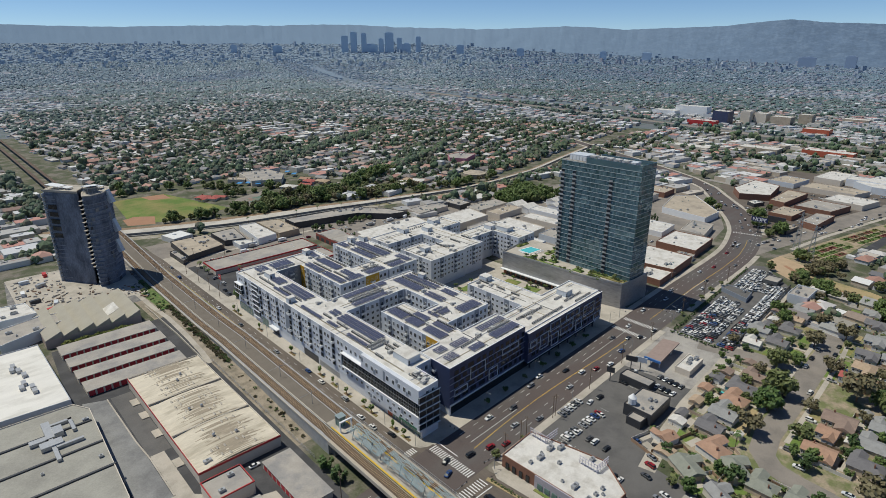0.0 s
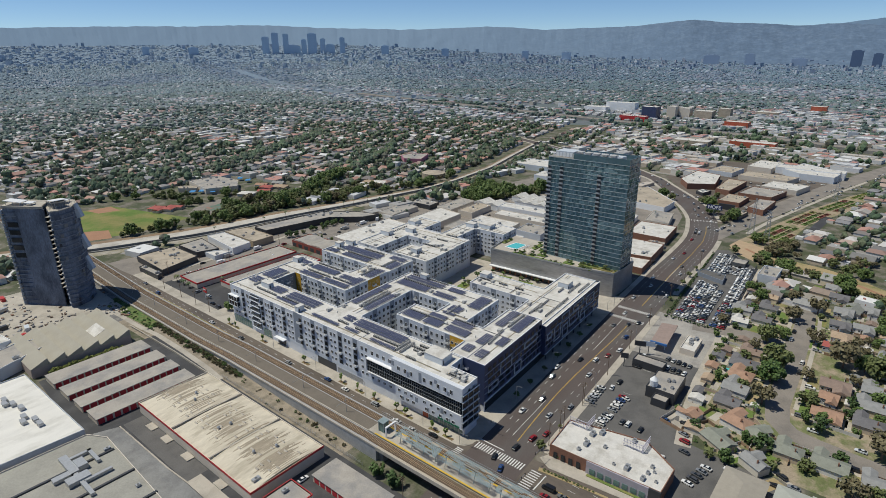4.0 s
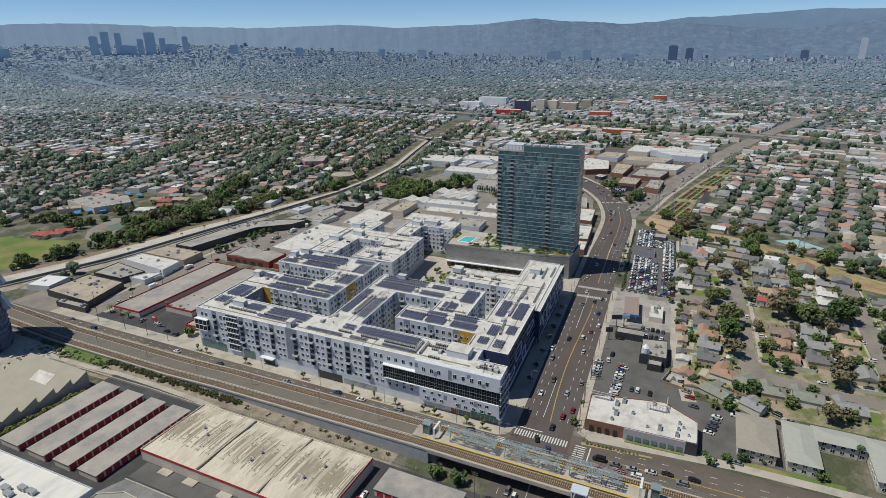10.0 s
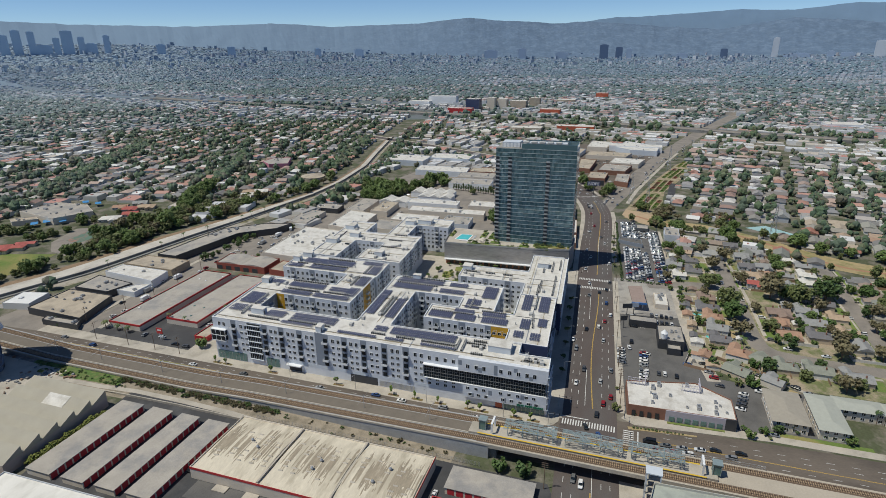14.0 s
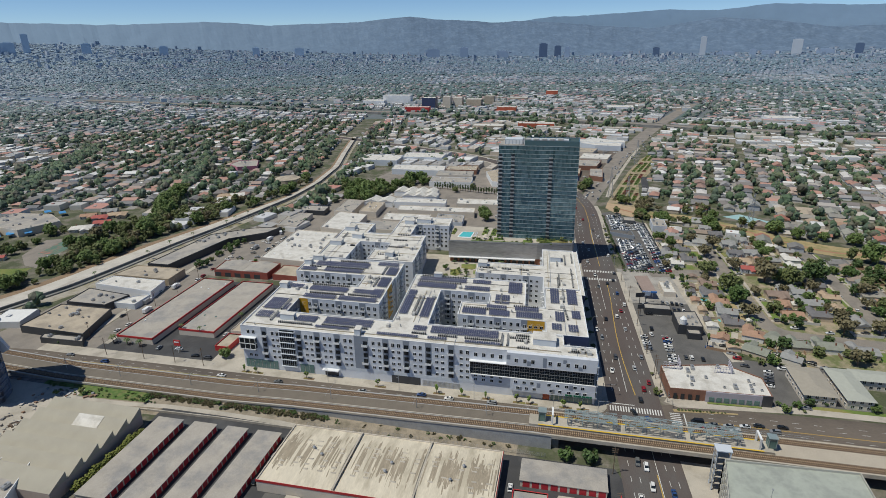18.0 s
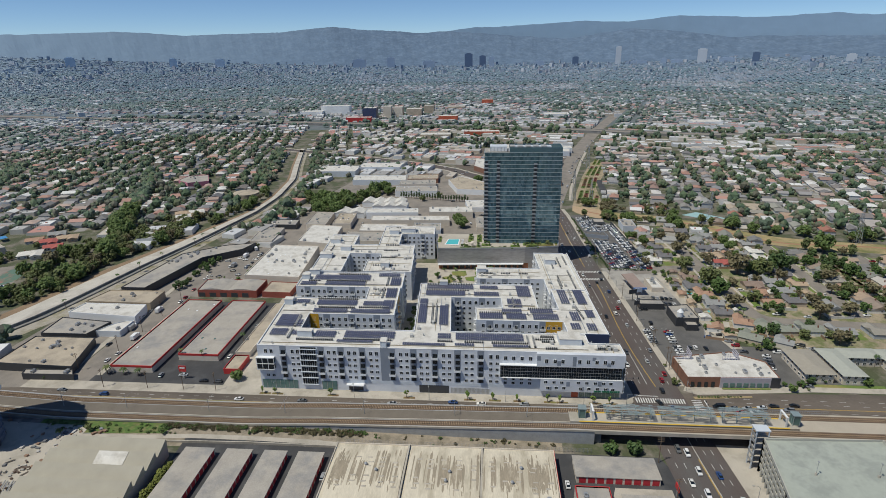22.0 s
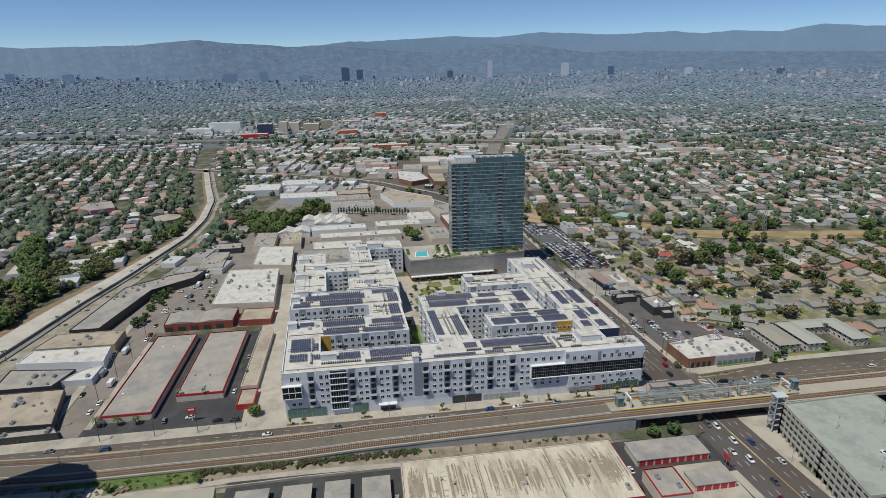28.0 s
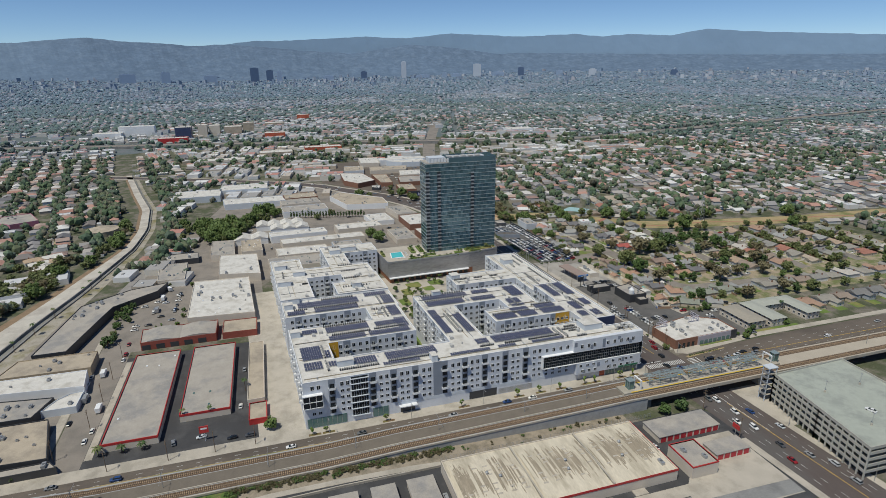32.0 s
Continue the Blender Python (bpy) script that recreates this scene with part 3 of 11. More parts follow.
# haze in the hills' base colour, painted paler towards the sun's side
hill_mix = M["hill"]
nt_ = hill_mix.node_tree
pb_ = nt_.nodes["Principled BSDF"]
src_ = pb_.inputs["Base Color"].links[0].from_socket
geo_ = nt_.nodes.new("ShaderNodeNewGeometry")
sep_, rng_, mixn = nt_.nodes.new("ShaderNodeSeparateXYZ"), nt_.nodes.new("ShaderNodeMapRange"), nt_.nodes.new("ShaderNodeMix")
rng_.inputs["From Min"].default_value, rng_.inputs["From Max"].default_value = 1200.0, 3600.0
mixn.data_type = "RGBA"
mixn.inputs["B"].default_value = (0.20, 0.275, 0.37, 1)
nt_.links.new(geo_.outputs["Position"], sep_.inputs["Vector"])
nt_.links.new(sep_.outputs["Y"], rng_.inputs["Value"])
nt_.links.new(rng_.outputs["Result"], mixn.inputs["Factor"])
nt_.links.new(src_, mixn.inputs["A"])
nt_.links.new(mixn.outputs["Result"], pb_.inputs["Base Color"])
RIDGE = lerp_table([(-75, 170), (-45, 180), (-24, 215), (-22, 208), (-17.4, 262), (-13, 288), (-10.3, 252), (-7.5, 222), (-2.5, 250), (0, 270), (2.7, 288), (4.5, 294), (7, 284), (8.7, 298), (10.9, 309), (12.6, 316), (15.2, 339), (16.3, 333), (18, 320), (20, 302), (22, 298), (26, 290), (28.7, 284), (31, 300), (34, 312), (39.5, 298), (42, 292), (45, 300), (50, 307), (54, 323), (58, 327), (62, 315), (66, 314), (71, 306), (76, 294), (80, 296), (84, 300), (120, 300)])
PEAKS = lerp_table([(-75, 250), (-54, 300), (-45, 342), (-41, 371), (-38, 330), (-34.5, 347), (-32, 332), (-29.4, 356), (-24, 342), (-20.5, 360), (-17.3, 374), (-13, 340), (-11, 346), (-9, 356), (-4.5, 338), (-0.5, 324), (1.2, 326), (4.4, 296), (9, 270), (14, 220), (120, 200)])
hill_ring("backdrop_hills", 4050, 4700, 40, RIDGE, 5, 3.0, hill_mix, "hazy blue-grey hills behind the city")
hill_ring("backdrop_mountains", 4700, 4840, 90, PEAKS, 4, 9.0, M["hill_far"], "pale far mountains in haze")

# ---- white apartment block round courtyards (u: away from the avenue, v: along it) ----
ROOF, FAR_ROOF = 25.2, 21.6             # parapets of the nearer and of the lower farther wings
FRONT = [(128, 147.5, 172, 340.3), (128, 138, 157, 172)]
WEST = [(147.5, 165.3, 322, 340.3), (165.3, 187.5, 273.5, 340.3), (187.5, 204, 273.5, 293), (204, 229, 272.5, 340.3)]
EAST = [(147.5, 191, 241.5, 261), (191, 212, 191.5, 261), (178, 191, 191.5, 212), (161.3, 178, 180.5, 227.5), (148, 205.5, 159.6, 180.5)]
FAR_WEST = [(240, 276, 318.3, 340), (240, 262, 269.5, 303), (262, 276, 269.5, 294.5), (276, 297, 270.5, 340), (297, 321, 318.3, 340), (297, 324, 283, 299), (324, 345, 256, 299)]
FAR_EAST = [(205.5, 281.5, 159.6, 181), (230, 250, 181, 224.5)]

def inside(u, v, rects):
    return any(a < u < b and c < v < d for a, b, c, d in rects)


def outline(rects, others):
    """Outer edges (u0, v0, u1, v1, normal) of a set of rectangles that no other wing touches."""
    us = sorted({r[i] for r in rects + others for i in (0, 1)})
    vs = sorted({r[i] for r in rects + others for i in (2, 3)})
    both, out = rects + others, []
    for u in us:
        for nrm in (-1, 1):
            run = None
            for v0, v1 in zip(vs, vs[1:]):
                vm = (v0 + v1) / 2
                ok = inside(u - nrm * 0.05, vm, rects) and not inside(u + nrm * 0.05, vm, both)
                if ok:
                    run = [run[0], v1] if run else [v0, v1]
                if run and (not ok or v1 == vs[-1]):
                    out.append((u, run[0], u, run[1], (nrm, 0)))
                    run = None
    for v in vs:
        for nrm in (-1, 1):
            run = None
            for u0, u1 in zip(us, us[1:]):
                um = (u0 + u1) / 2
                ok = inside(um, v - nrm * 0.05, rects) and not inside(um, v + nrm * 0.05, both)
                if ok:
                    run = [run[0], u1] if run else [u0, u1]
                if run and (not ok or u1 == us[-1]):
                    out.append((run[0], v, run[1], v, (0, nrm)))
                    run = None
    return out


def wxy(u, v):
    return u, v + SH * (u - 129)


def window_mesh(name, w, h, bars=1, frame="panel_white"):
    """A window facing -x at the origin: one welded mesh of a proud frame with panes sunk into it."""
    f, m = 0.09, 0.04
    ys = [-w / 2, -w / 2 + f]
    for i in range(bars):
        y = -w / 2 + w * (i + 1) / (bars + 1)
        ys += [y - m, y + m]
    ys += [w / 2 - f, w / 2]
    zs = [0, f, h - f, h]
    mb = Mesh()
    n = len(ys)
    mb.v = [(-0.12, y, z) for z in zs for y in ys]
    mb.mat = 1
    faces = []
    for r in range(3):
        for c in range(n - 1):
            q = (r * n + c, (r + 1) * n + c, (r + 1) * n + c + 1, r * n + c + 1)
            if r == 1 and c % 2 == 1:
                k = len(mb.v)
                mb.v += [(-0.05, mb.v[i][1], mb.v[i][2]) for i in q]
                faces.append(((k, k + 1, k + 2, k + 3), 0))
                faces += [((q[i], q[(i + 1) % 4], k + (i + 1) % 4, k + i), 1) for i in range(4)]
            else:
                faces.append((q, 1))
    k = len(mb.v)
    rim = [0, n - 1, 4 * n - 1, 3 * n]
    mb.v += [(0.0, mb.v[i][1], mb.v[i][2]) for i in rim]
    lo = list(range(n))
    faces += [((*lo, k + 1, k), 1), ((*[3 * n + i for i in reversed(lo)], k + 3, k + 2), 1), ((0, k, k + 3, 3 * n, 2 * n, n), 1), ((n - 1, 2 * n - 1, 3 * n - 1, 4 * n - 1, k + 2, k + 1), 1)]
    mb.f, mb.m = [q for q, _ in faces], [i for _, i in faces]
    return mb.data(name, [M["glass"], M[frame]])


WIN = window_mesh("window", 1.7, 1.6)
WIN_TALL = window_mesh("tall_window", 1.7, 2.3)
WIN_DARK = window_mesh("dark_framed_window", 2.2, 2.2, 2, "frame_dark")
BALC = Mesh()
o4, i4 = [(-1.5, -1.6), (0, -1.6), (0, 1.6), (-1.5, 1.6)], [(-1.42, -1.52), (0, -1.52), (0, 1.52), (-1.42, 1.52)]
BALC.add([(x, y, 0.0) for x, y in o4] + [(x, y, 1.2) for x, y in o4] + [(x, y, 1.2) for x, y in i4] + [(x, y, 0.2) for x, y in i4],
         [(0, 3, 2, 1), (12, 13, 14, 15), (0, 1, 5, 4), (2, 3, 7, 6), (3, 0, 4, 7), (4, 5, 9, 8), (6, 7, 11, 10), (7, 4, 8, 11), (8, 9, 13, 12), (10, 11, 15, 14), (11, 8, 12, 15)])
BALC = BALC.data("balcony", [M["panel_white"]])
FLOORS = [6.3, 9.7, 13.1, 16.5, 19.9]


def wall_pose(u, v, z, nrm):
    x, y = wxy(u, v)
    yaw = {(-1, 0): 0, (1, 0): 180, (0, -1): 90, (0, 1): -90}[nrm]
    if nrm[0] == 0:
        yaw += math.degrees(math.atan(SH))
    return pose(x, y, z, 0, 0, yaw)


def apartment(name, rects, others, label, style, ROOF=ROOF):
    ob = thing(name, label, "apartment block", at=(*wxy(rects[0][0] + 5, rects[0][2] + 5), 0.17))
    cap, pan = Mesh(SH), Mesh(SH)
    edges = outline(rects, others)
    for a, b, c, d in rects:
        part("roof", Mesh(SH).box(a + 0.002, b - 0.002, c + 0.002, d - 0.002, ROOF - 1.0, ROOF - 0.55 - 0.004 * (int(a + c) % 5)), M["roof_white"], ob, "white membrane roof")
    wins, talls, balcs = [], [], []
    for u0, v0, u1, v1, n in edges:
        t, along_v = 0.3, n[0] != 0
        L = (v1 - v0) if along_v else (u1 - u0)
        if along_v:
            ua, ub = (u0, u0 + t) if n[0] < 0 else (u0 - t, u0)
            part("wall", Mesh(SH).box(ua, ub, v0, v1, 0.1, ROOF), M["panel_wall"], ob, "blue-white panel wall")
            cap.box(ua - 0.06, ub + 0.06, v0 - 0.06, v1 + 0.06, ROOF + 0.004, ROOF + 0.12)
        else:
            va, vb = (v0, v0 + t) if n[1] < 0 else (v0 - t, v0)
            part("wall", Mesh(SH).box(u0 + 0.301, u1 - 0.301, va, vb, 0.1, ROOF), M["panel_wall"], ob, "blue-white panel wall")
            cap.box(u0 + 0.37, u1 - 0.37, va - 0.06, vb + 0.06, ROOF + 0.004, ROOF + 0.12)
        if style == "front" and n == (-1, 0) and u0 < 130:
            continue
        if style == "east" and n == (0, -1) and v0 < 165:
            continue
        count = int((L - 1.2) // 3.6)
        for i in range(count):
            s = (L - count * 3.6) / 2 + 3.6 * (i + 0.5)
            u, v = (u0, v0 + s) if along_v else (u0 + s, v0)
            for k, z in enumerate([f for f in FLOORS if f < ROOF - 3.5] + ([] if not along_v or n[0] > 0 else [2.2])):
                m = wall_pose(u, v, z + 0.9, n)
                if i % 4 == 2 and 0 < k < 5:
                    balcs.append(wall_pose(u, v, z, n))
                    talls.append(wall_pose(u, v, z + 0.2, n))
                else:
                    (talls if k == 4 else wins).append(m)
            if i % 4 == 2 and count > 4:
                h = 1.9
                a, b = s - h, s + h
                if along_v:
                    uu = u0 - 0.02 if n[0] < 0 else u0
                    pan.box(uu, uu + 0.02, v0 + a, v0 + b, 6.0, ROOF - 0.3)
                else:
                    vv = v0 - 0.02 if n[1] < 0 else v0
                    pan.box(u0 + a, u0 + b, vv, vv + 0.02, 6.0, ROOF - 0.3)
    part("parapet_cap", cap, M["panel_white"], ob, kind="stuff")
    if pan.v:
        part("grey_panel", pan, M["panel_grey"], ob, "slate-grey balcony panels", kind="stuff")
    inv = ob.matrix_basis.inverted()
    for nm, me, ms, keep in (("window", WIN, wins, 150), ("window", WIN_TALL, talls, 90), ("balcony", BALC, balcs, 60)):
        ms.sort(key=lambda m: (m.translation.x, m.translation.y))
        for m in ms[:keep]:
            o = new(nm, me)
            o.parent, o.matrix_basis = ob, inv @ m
        rest = ms[keep:]
        if rest:
            fv = [tuple(v.co) for v in me.vertices]
            ff = [tuple(p.vertices) for p in me.polygons]
            sl = [p.material_index for p in me.polygons]
            o = swarm({"window": "court_window_rows", "balcony": "court_balcony_rows"}[nm], fv, ff, np.array(rest), list(me.materials), "rows of further " + nm + "s", "windows", sl)
            o.parent, o.matrix_parent_inverse = ob, inv
            del o["category"]
    return ob


front = apartment("apartment_building", FRONT, WEST + EAST, "white panelled apartment wing along the avenue, solar panels on top", "front")
west = apartment("apartment_building", WEST, FRONT + EAST, "white and grey apartment wings round narrow courtyards", "west")
east = apartment("apartment_building", EAST, FRONT + WEST, "white apartment wings with a navy street side", "east")
far_west = apartment("apartment_building", FAR_WEST, [], "lower white apartment wings round a narrow court", "west", FAR_ROOF)
far_east = apartment("apartment_building", FAR_EAST, EAST, "lower white apartment wings along the boulevard", "east", FAR_ROOF)


def fixed(ob, name, me, m):
    o = new(name, me)
    top = ob.parent.matrix_basis @ ob.matrix_basis if ob.parent else ob.matrix_basis
    o.parent, o.matrix_basis = ob, top.inverted() @ m
    return o


# the avenue side: window columns, recessed slate bays with balconies, glazed stair column, dark band
X0 = 128.0


def along(v):
    """Places along the avenue side, from the corner of the boulevard."""
    return 157.0 + (v - 157.0) * 0.98


class Front(Mesh):
    def add(self, verts, faces):
        return super().add([(x, along(y), z) for x, y, z in verts], faces)


bays = [330.3, 310.2, 299.8, 288.6, 273.2, 262.2, 251.2, 239.6, 227.9]
cols = [339.6, 336.6, 325.4, 322.6, 306.2, 303.2, 295.6, 292.6, 284.2, 281.2, 268.8, 265.6, 258.3, 255.2, 246.8, 243.8, 235.3, 232.3, 222.8, 219.6]
for v in cols:
    for k, z in enumerate(FLOORS):
        if v > 335 and k in (2, 3):
            continue
        fixed(front, "window", WIN_TALL if k == 4 else WIN, pose(X0, along(v), z + 0.8))
bayp = Front()
for i, v in enumerate(bays):
    bayp.box(X0 - 0.03, X0, v - 1.7, v + 1.7, 6.6, ROOF - 0.25)
part("bay_panel", bayp, M["panel_grey"], front, "slate-grey recessed bays", kind="stuff")
for i, v in enumerate(bays):
    for k, z in enumerate(FLOORS):
        fixed(front, "window", WIN_DARK, pose(X0 - 0.03, along(v), z + 0.5))
        if k in (1, 4) and i != 7 or (i == 7 and k == 2):
            fixed(front, "balcony", BALC, pose(X0 - 0.03, along(v), z))
notch = Front()
notch.box(X0 - 0.04, X0, 274.9, 279.2, 6.4, ROOF + 0.3)
part("grey_strip", notch, M["panel_grey"], front)
stair = Front()
stair.box(X0 - 0.5, X0, 312.8, 321.0, 3.4, ROOF - 0.6)
part("curtain_wall", stair, M["glass"], front, "black glazed stair column")
grid = Front()
for z in [3.3, 7.2, 10.6, 14.0, 17.4, 20.8, 23.6]:
    grid.box(X0 - 1.1, X0, 312.4, 321.4, z, z + 0.28)
for i in range(8):
    v = 312.8 + i * 8.2 / 7
    grid.box(X0 - 0.62, X0 - 0.5, v - 0.05, v + 0.05, 3.4, 23.6)
part("slab_bands", grid, M["panel_pale"], front, kind="stuff")
gbox = Front()
gbox.mat = 0
gbox.box(X0 - 1.8, X0, 335.2, 344.4, 12.4, 18.6)
gbox.mat = 1
for z in (12.0, 15.3, 18.6):
    gbox.box(X0 - 2.0, X0, 335.0, 344.6, z, z + 0.35)
for v in (335.1, 338.2, 341.3, 344.3):
    gbox.box(X0 - 1.95, X0 - 1.8, v - 0.1, v + 0.1, 12.3, 18.7)
part("corner_glazing", gbox, [M["glass"], M["panel_white"]], front, "projecting glazed corner box")
band = Front()
band.box(X0 - 1.3, X0, 158.0, 218.0, 11.5, 18.2)
part("window_band", band, M["glass"], front, "long dark ribbon of glazing")
bt = Front()
for a, b, za, zb in ((157.5, 218.4, 18.2, 18.55), (157.5, 218.4, 11.15, 11.5)):
    bt.box(X0 - 1.9, X0, a, b, za, zb)
bt.box(X0 - 1.9, X0, 218.0, 218.4, 11.5, 18.2)
part("band_frame", bt, M["panel_white"], front, "white frame of the glazed ribbon")
mu = Front()
for i in range(50):
    v = 158.6 + i * 59 / 49
    mu.box(X0 - 1.38, X0 - 1.3, v - 0.04, v + 0.04, 11.5, 18.2)
for z in (13.1, 14.8, 14.95, 16.5):
    mu.box(X0 - 1.36, X0 - 1.3, 158.0, 218.0, z - 0.04, z + 0.04)
part("mullions", mu, M["metal"], front, kind="stuff")
lb = Front()
lb.box(X0 - 1.9, X0 - 0.02, 157.0, 197.8, 4.4, 11.1)
part("lower_bay", lb, M["panel_wall"], front, "projecting white bay over the shop")
ub = Front()
ub.box(X0 - 1.9, X0 - 0.02, 156.8, 200.0, 18.6, ROOF - 0.02)
part("upper_bay", ub, M["panel_wall"], front, "projecting white upper storey")
pat = [v for v in (215.4, 211.4, 207.2, 203.0)]
for v in pat:
    for z in (20.2, 9.0, 6.6):
        fixed(front, "window", WIN_TALL if z > 20 else WIN, pose(X0, along(v), z))
for v in (195.2, 191.0, 187.2, 179.0, 174.8, 170.6, 166.6, 163.0):
    fixed(front, "window", WIN_TALL, pose(X0 - 1.9, along(v), 20.2))
    for z in (8.8, 5.6):
        fixed(front, "window", WIN, pose(X0 - 1.9, along(v - (1.2 if z < 6 else 0)), z))
gp = Front()
for v, z0, z1 in ((199, 21.5, 24), (189, 19, 21.5), (181.5, 18.8, 24), (172, 22, 24), (164.6, 19, 21), (193, 5, 7), (184, 7.5, 10), (177, 5, 7.4), (168.4, 8, 10.6), (164.7, 5, 7)):
    gp.box(X0 - 1.93, X0 - 1.9, v - 0.9, v + 0.9, z0, z1)
part("accent_panels", gp, M["panel_grey"], front, kind="stuff")
shop = Front()
shop.mat = 0
for a, b in ((324, 343), (303, 311)):
    shop.box(X0 - 0.12, X0, a, b, 0.5, 5.4)
shop.box(X0 - 0.12, X0, 172, 178, 0.4, 4.0)
shop.box(X0 - 0.12, X0, 158, 171.5, 0.4, 3.8)
shop.mat = 1
for v in [324 + 2.4 * i for i in range(9)] + [303, 305.6, 308.3, 311] + [172, 174, 176, 178] + [158 + 2.2 * i for i in range(7)]:
    shop.box(X0 - 0.2, X0 - 0.12, v - 0.06, v + 0.06, 0.4, 5.3 if v > 200 else 3.9)
part("shop_glazing", shop, [M["glass_green"], M["metal"]], front, "pale green shop windows", kind="stuff")
gd = Front()
gd.box(X0 - 0.1, X0, 244.2, 259.6, 0.3, 4.6)
part("garage_door", gd, M["panel_dark"], front, "dark garage entrance")
part("entrance_door", Front().box(X0 - 0.1, X0, 289.2, 296.8, 0.3, 4.0), M["panel_dark"], front, "dark glazed entrance")
can = Front()
can.box(X0 - 2.4, X0, 288.4, 297.6, 4.1, 4.6)
part("canopy", can, M["panel_white"], front, "white entrance canopy")
gr = Front()
for i in range(30):
    v = 223.5 + i * 0.66
    gr.box(X0 - 0.1, X0, v, v + 0.42, 0.6, 3.6)
part("louvre", gr, M["metal"], front, kind="stuff")
rp = Front()
rp.box(X0 - 0.16, X0, 178.5, 181.8, 0.3, 4.3)
part("red_panel", rp, M["panel_red"], front, "rust-red entrance panel")
gfp = Front()
gfp.box(X0 - 0.05, X0, 197.9, 300, 4.7, 6.3)
part("base_band", gfp, M["panel_pale"], front)
sg = Front()
for i, wd in enumerate((1.1, 0.8, 0.9, 0.4, 0.9, 0.9, 0.9, 0.7, 1.0, 0.8, 0.9, 0.8, 0.8)):
    sg.box(X0 - 2.05, X0 - 1.9, 171.0 - i * 0.98 - wd, 171.0 - i * 0.98, 4.6, 5.6)
part("shop_sign", sg, mat("green_sign", (0.02, 0.16, 0.09), 0.5), front, "row of green sign bars", kind="stuff")
ce_ = Front()
ce_.mat = 0
ce_.box(X0 - 1.95, 138.2, 156.7, 157.0, 5.0, 22.0)
ce_.mat = 1
for z in (4.6, 8.0, 11.3, 14.7, 18.2, 21.6):
    ce_.box(X0 - 2.0, 138.3, 156.2, 157.0, z, z + 0.34)
for i in range(4):
    u = X0 - 1.9 + i * 3.96
    ce_.box(u, u + 0.07, 156.55, 156.7, 4.6, 21.9)
part("corner_end_glazing", ce_, [M["glass"], M["panel_white"]], front, "glazed end wall with white slab edges")
# navy boulevard side: the far half stands forward over the sidewalk
JOG, VA, VB, FAR_END = 205.5, 159.42, 156.8, 281.5
nv = Mesh(SH)
nv.box(147.8, JOG, VA, 159.6, 5.6, ROOF - 0.1)
nv.box(JOG, FAR_END + 0.2, VB, VB + 0.3, 4.6, FAR_ROOF + 0.1)
nv.box(JOG, JOG + 0.3, VB + 0.3, VA, 4.6, FAR_ROOF + 0.1)
nv.box(FAR_END - 0.1, FAR_END + 0.2, VB + 0.3, 159.6, 4.6, FAR_ROOF + 0.1)
nv.box(JOG + 0.3, FAR_END - 0.1, VB + 0.3, 159.6, 4.6, 5.2)
nv.box(147.8, 148.0, 159.6, 172.0, 4.0, ROOF - 0.1)
part("navy_cladding", nv, M["panel_navy"], east, "dark navy cladding")
part("street_roof", Mesh(SH).box(JOG + 0.3, FAR_END - 0.1, VB + 0.3, 159.9, FAR_ROOF - 1.0, FAR_ROOF - 0.52), M["roof_white"], east, "white roof of the forward wing")
part("street_parapet", Mesh(SH).box(JOG - 0.1, FAR_END + 0.3, VB - 0.1, VB + 0.4, FAR_ROOF + 0.1, FAR_ROOF + 0.22), M["panel_white"], east, "white parapet cap")
for i in range(8):
    u = JOG + 3 + i * 9.4
    part("column", Mesh(SH).box(u, u + 0.6, VB + 0.6, VB + 1.2, 0.1, 4.6), M["panel_dark"], east)
ng = Mesh(SH)
rnd = random.Random(5)
for z in FLOORS:
    u = 151.0
    while u < 277:
        wd = rnd.choice((1.8, 2.8, 4.2))
        vf = VA if u + wd < JOG - 0.5 else VB
        if (u > JOG + 0.5 and z < FAR_ROOF - 3) or (vf == VA and u + wd < JOG - 0.5):
            ng.box(u, u + wd, vf - 0.1, vf, z + 0.5, z + 2.7)
        u += wd + rnd.choice((0.9, 1.5, 2.2))
part("dark_glazing", ng, M["glass"], east, "dark ribbon windows", kind="stuff")
nb = Mesh(SH)
nb.box(148, JOG, VA - 0.5, VA, 5.3, 5.75)
nb.box(JOG, FAR_END, VB - 0.3, VB, 4.5, 4.8)
for u0, u1, z0, z1 in ((151, 160, 9, 12.5), (162, 173, 13, 20), (176, 183, 6.5, 12.5), (186, 200, 16, 19.5), (207, 213, 12.5, 16), (216, 224, 8, 17), (227, 234, 6, 13), (236, 249, 9, 16), (241, 255, 16.6, 20.6), (252, 259, 6, 12.5), (260, 272, 12, 19), (273, 280, 5.5, 10), (225, 235, 15.5, 20.5)):
    vf = VA if u1 < JOG else VB
    for a, b, c, d in ((u0, u1, z0, z0 + 0.25), (u0, u1, z1 - 0.25, z1), (u0, u0 + 0.25, z0, z1), (u1 - 0.25, u1, z0, z1)):
        nb.box(a, b, vf - 0.45, vf - 0.1, c, d)
part("white_trim", nb, M["panel_white"], east, "white picture-frame trims", kind="stuff")
fb = Mesh(SH)
for z in FLOORS[1:]:
    fb.box(148, JOG, VA - 0.16, VA, z - 0.06, z + 0.06)
    if z < FAR_ROOF - 2:
        fb.box(JOG, FAR_END, VB - 0.16, VB, z - 0.06, z + 0.06)
part("floor_lines", fb, M["panel_pale"], east, "slate-grey floor lines", kind="stuff")
part("recessed_glazing", Mesh(SH).box(149, 280, 159.46, 159.58, 0.4, 4.4), M["glass"], east, "dark glazed ground floor")
yl = Mesh(SH)
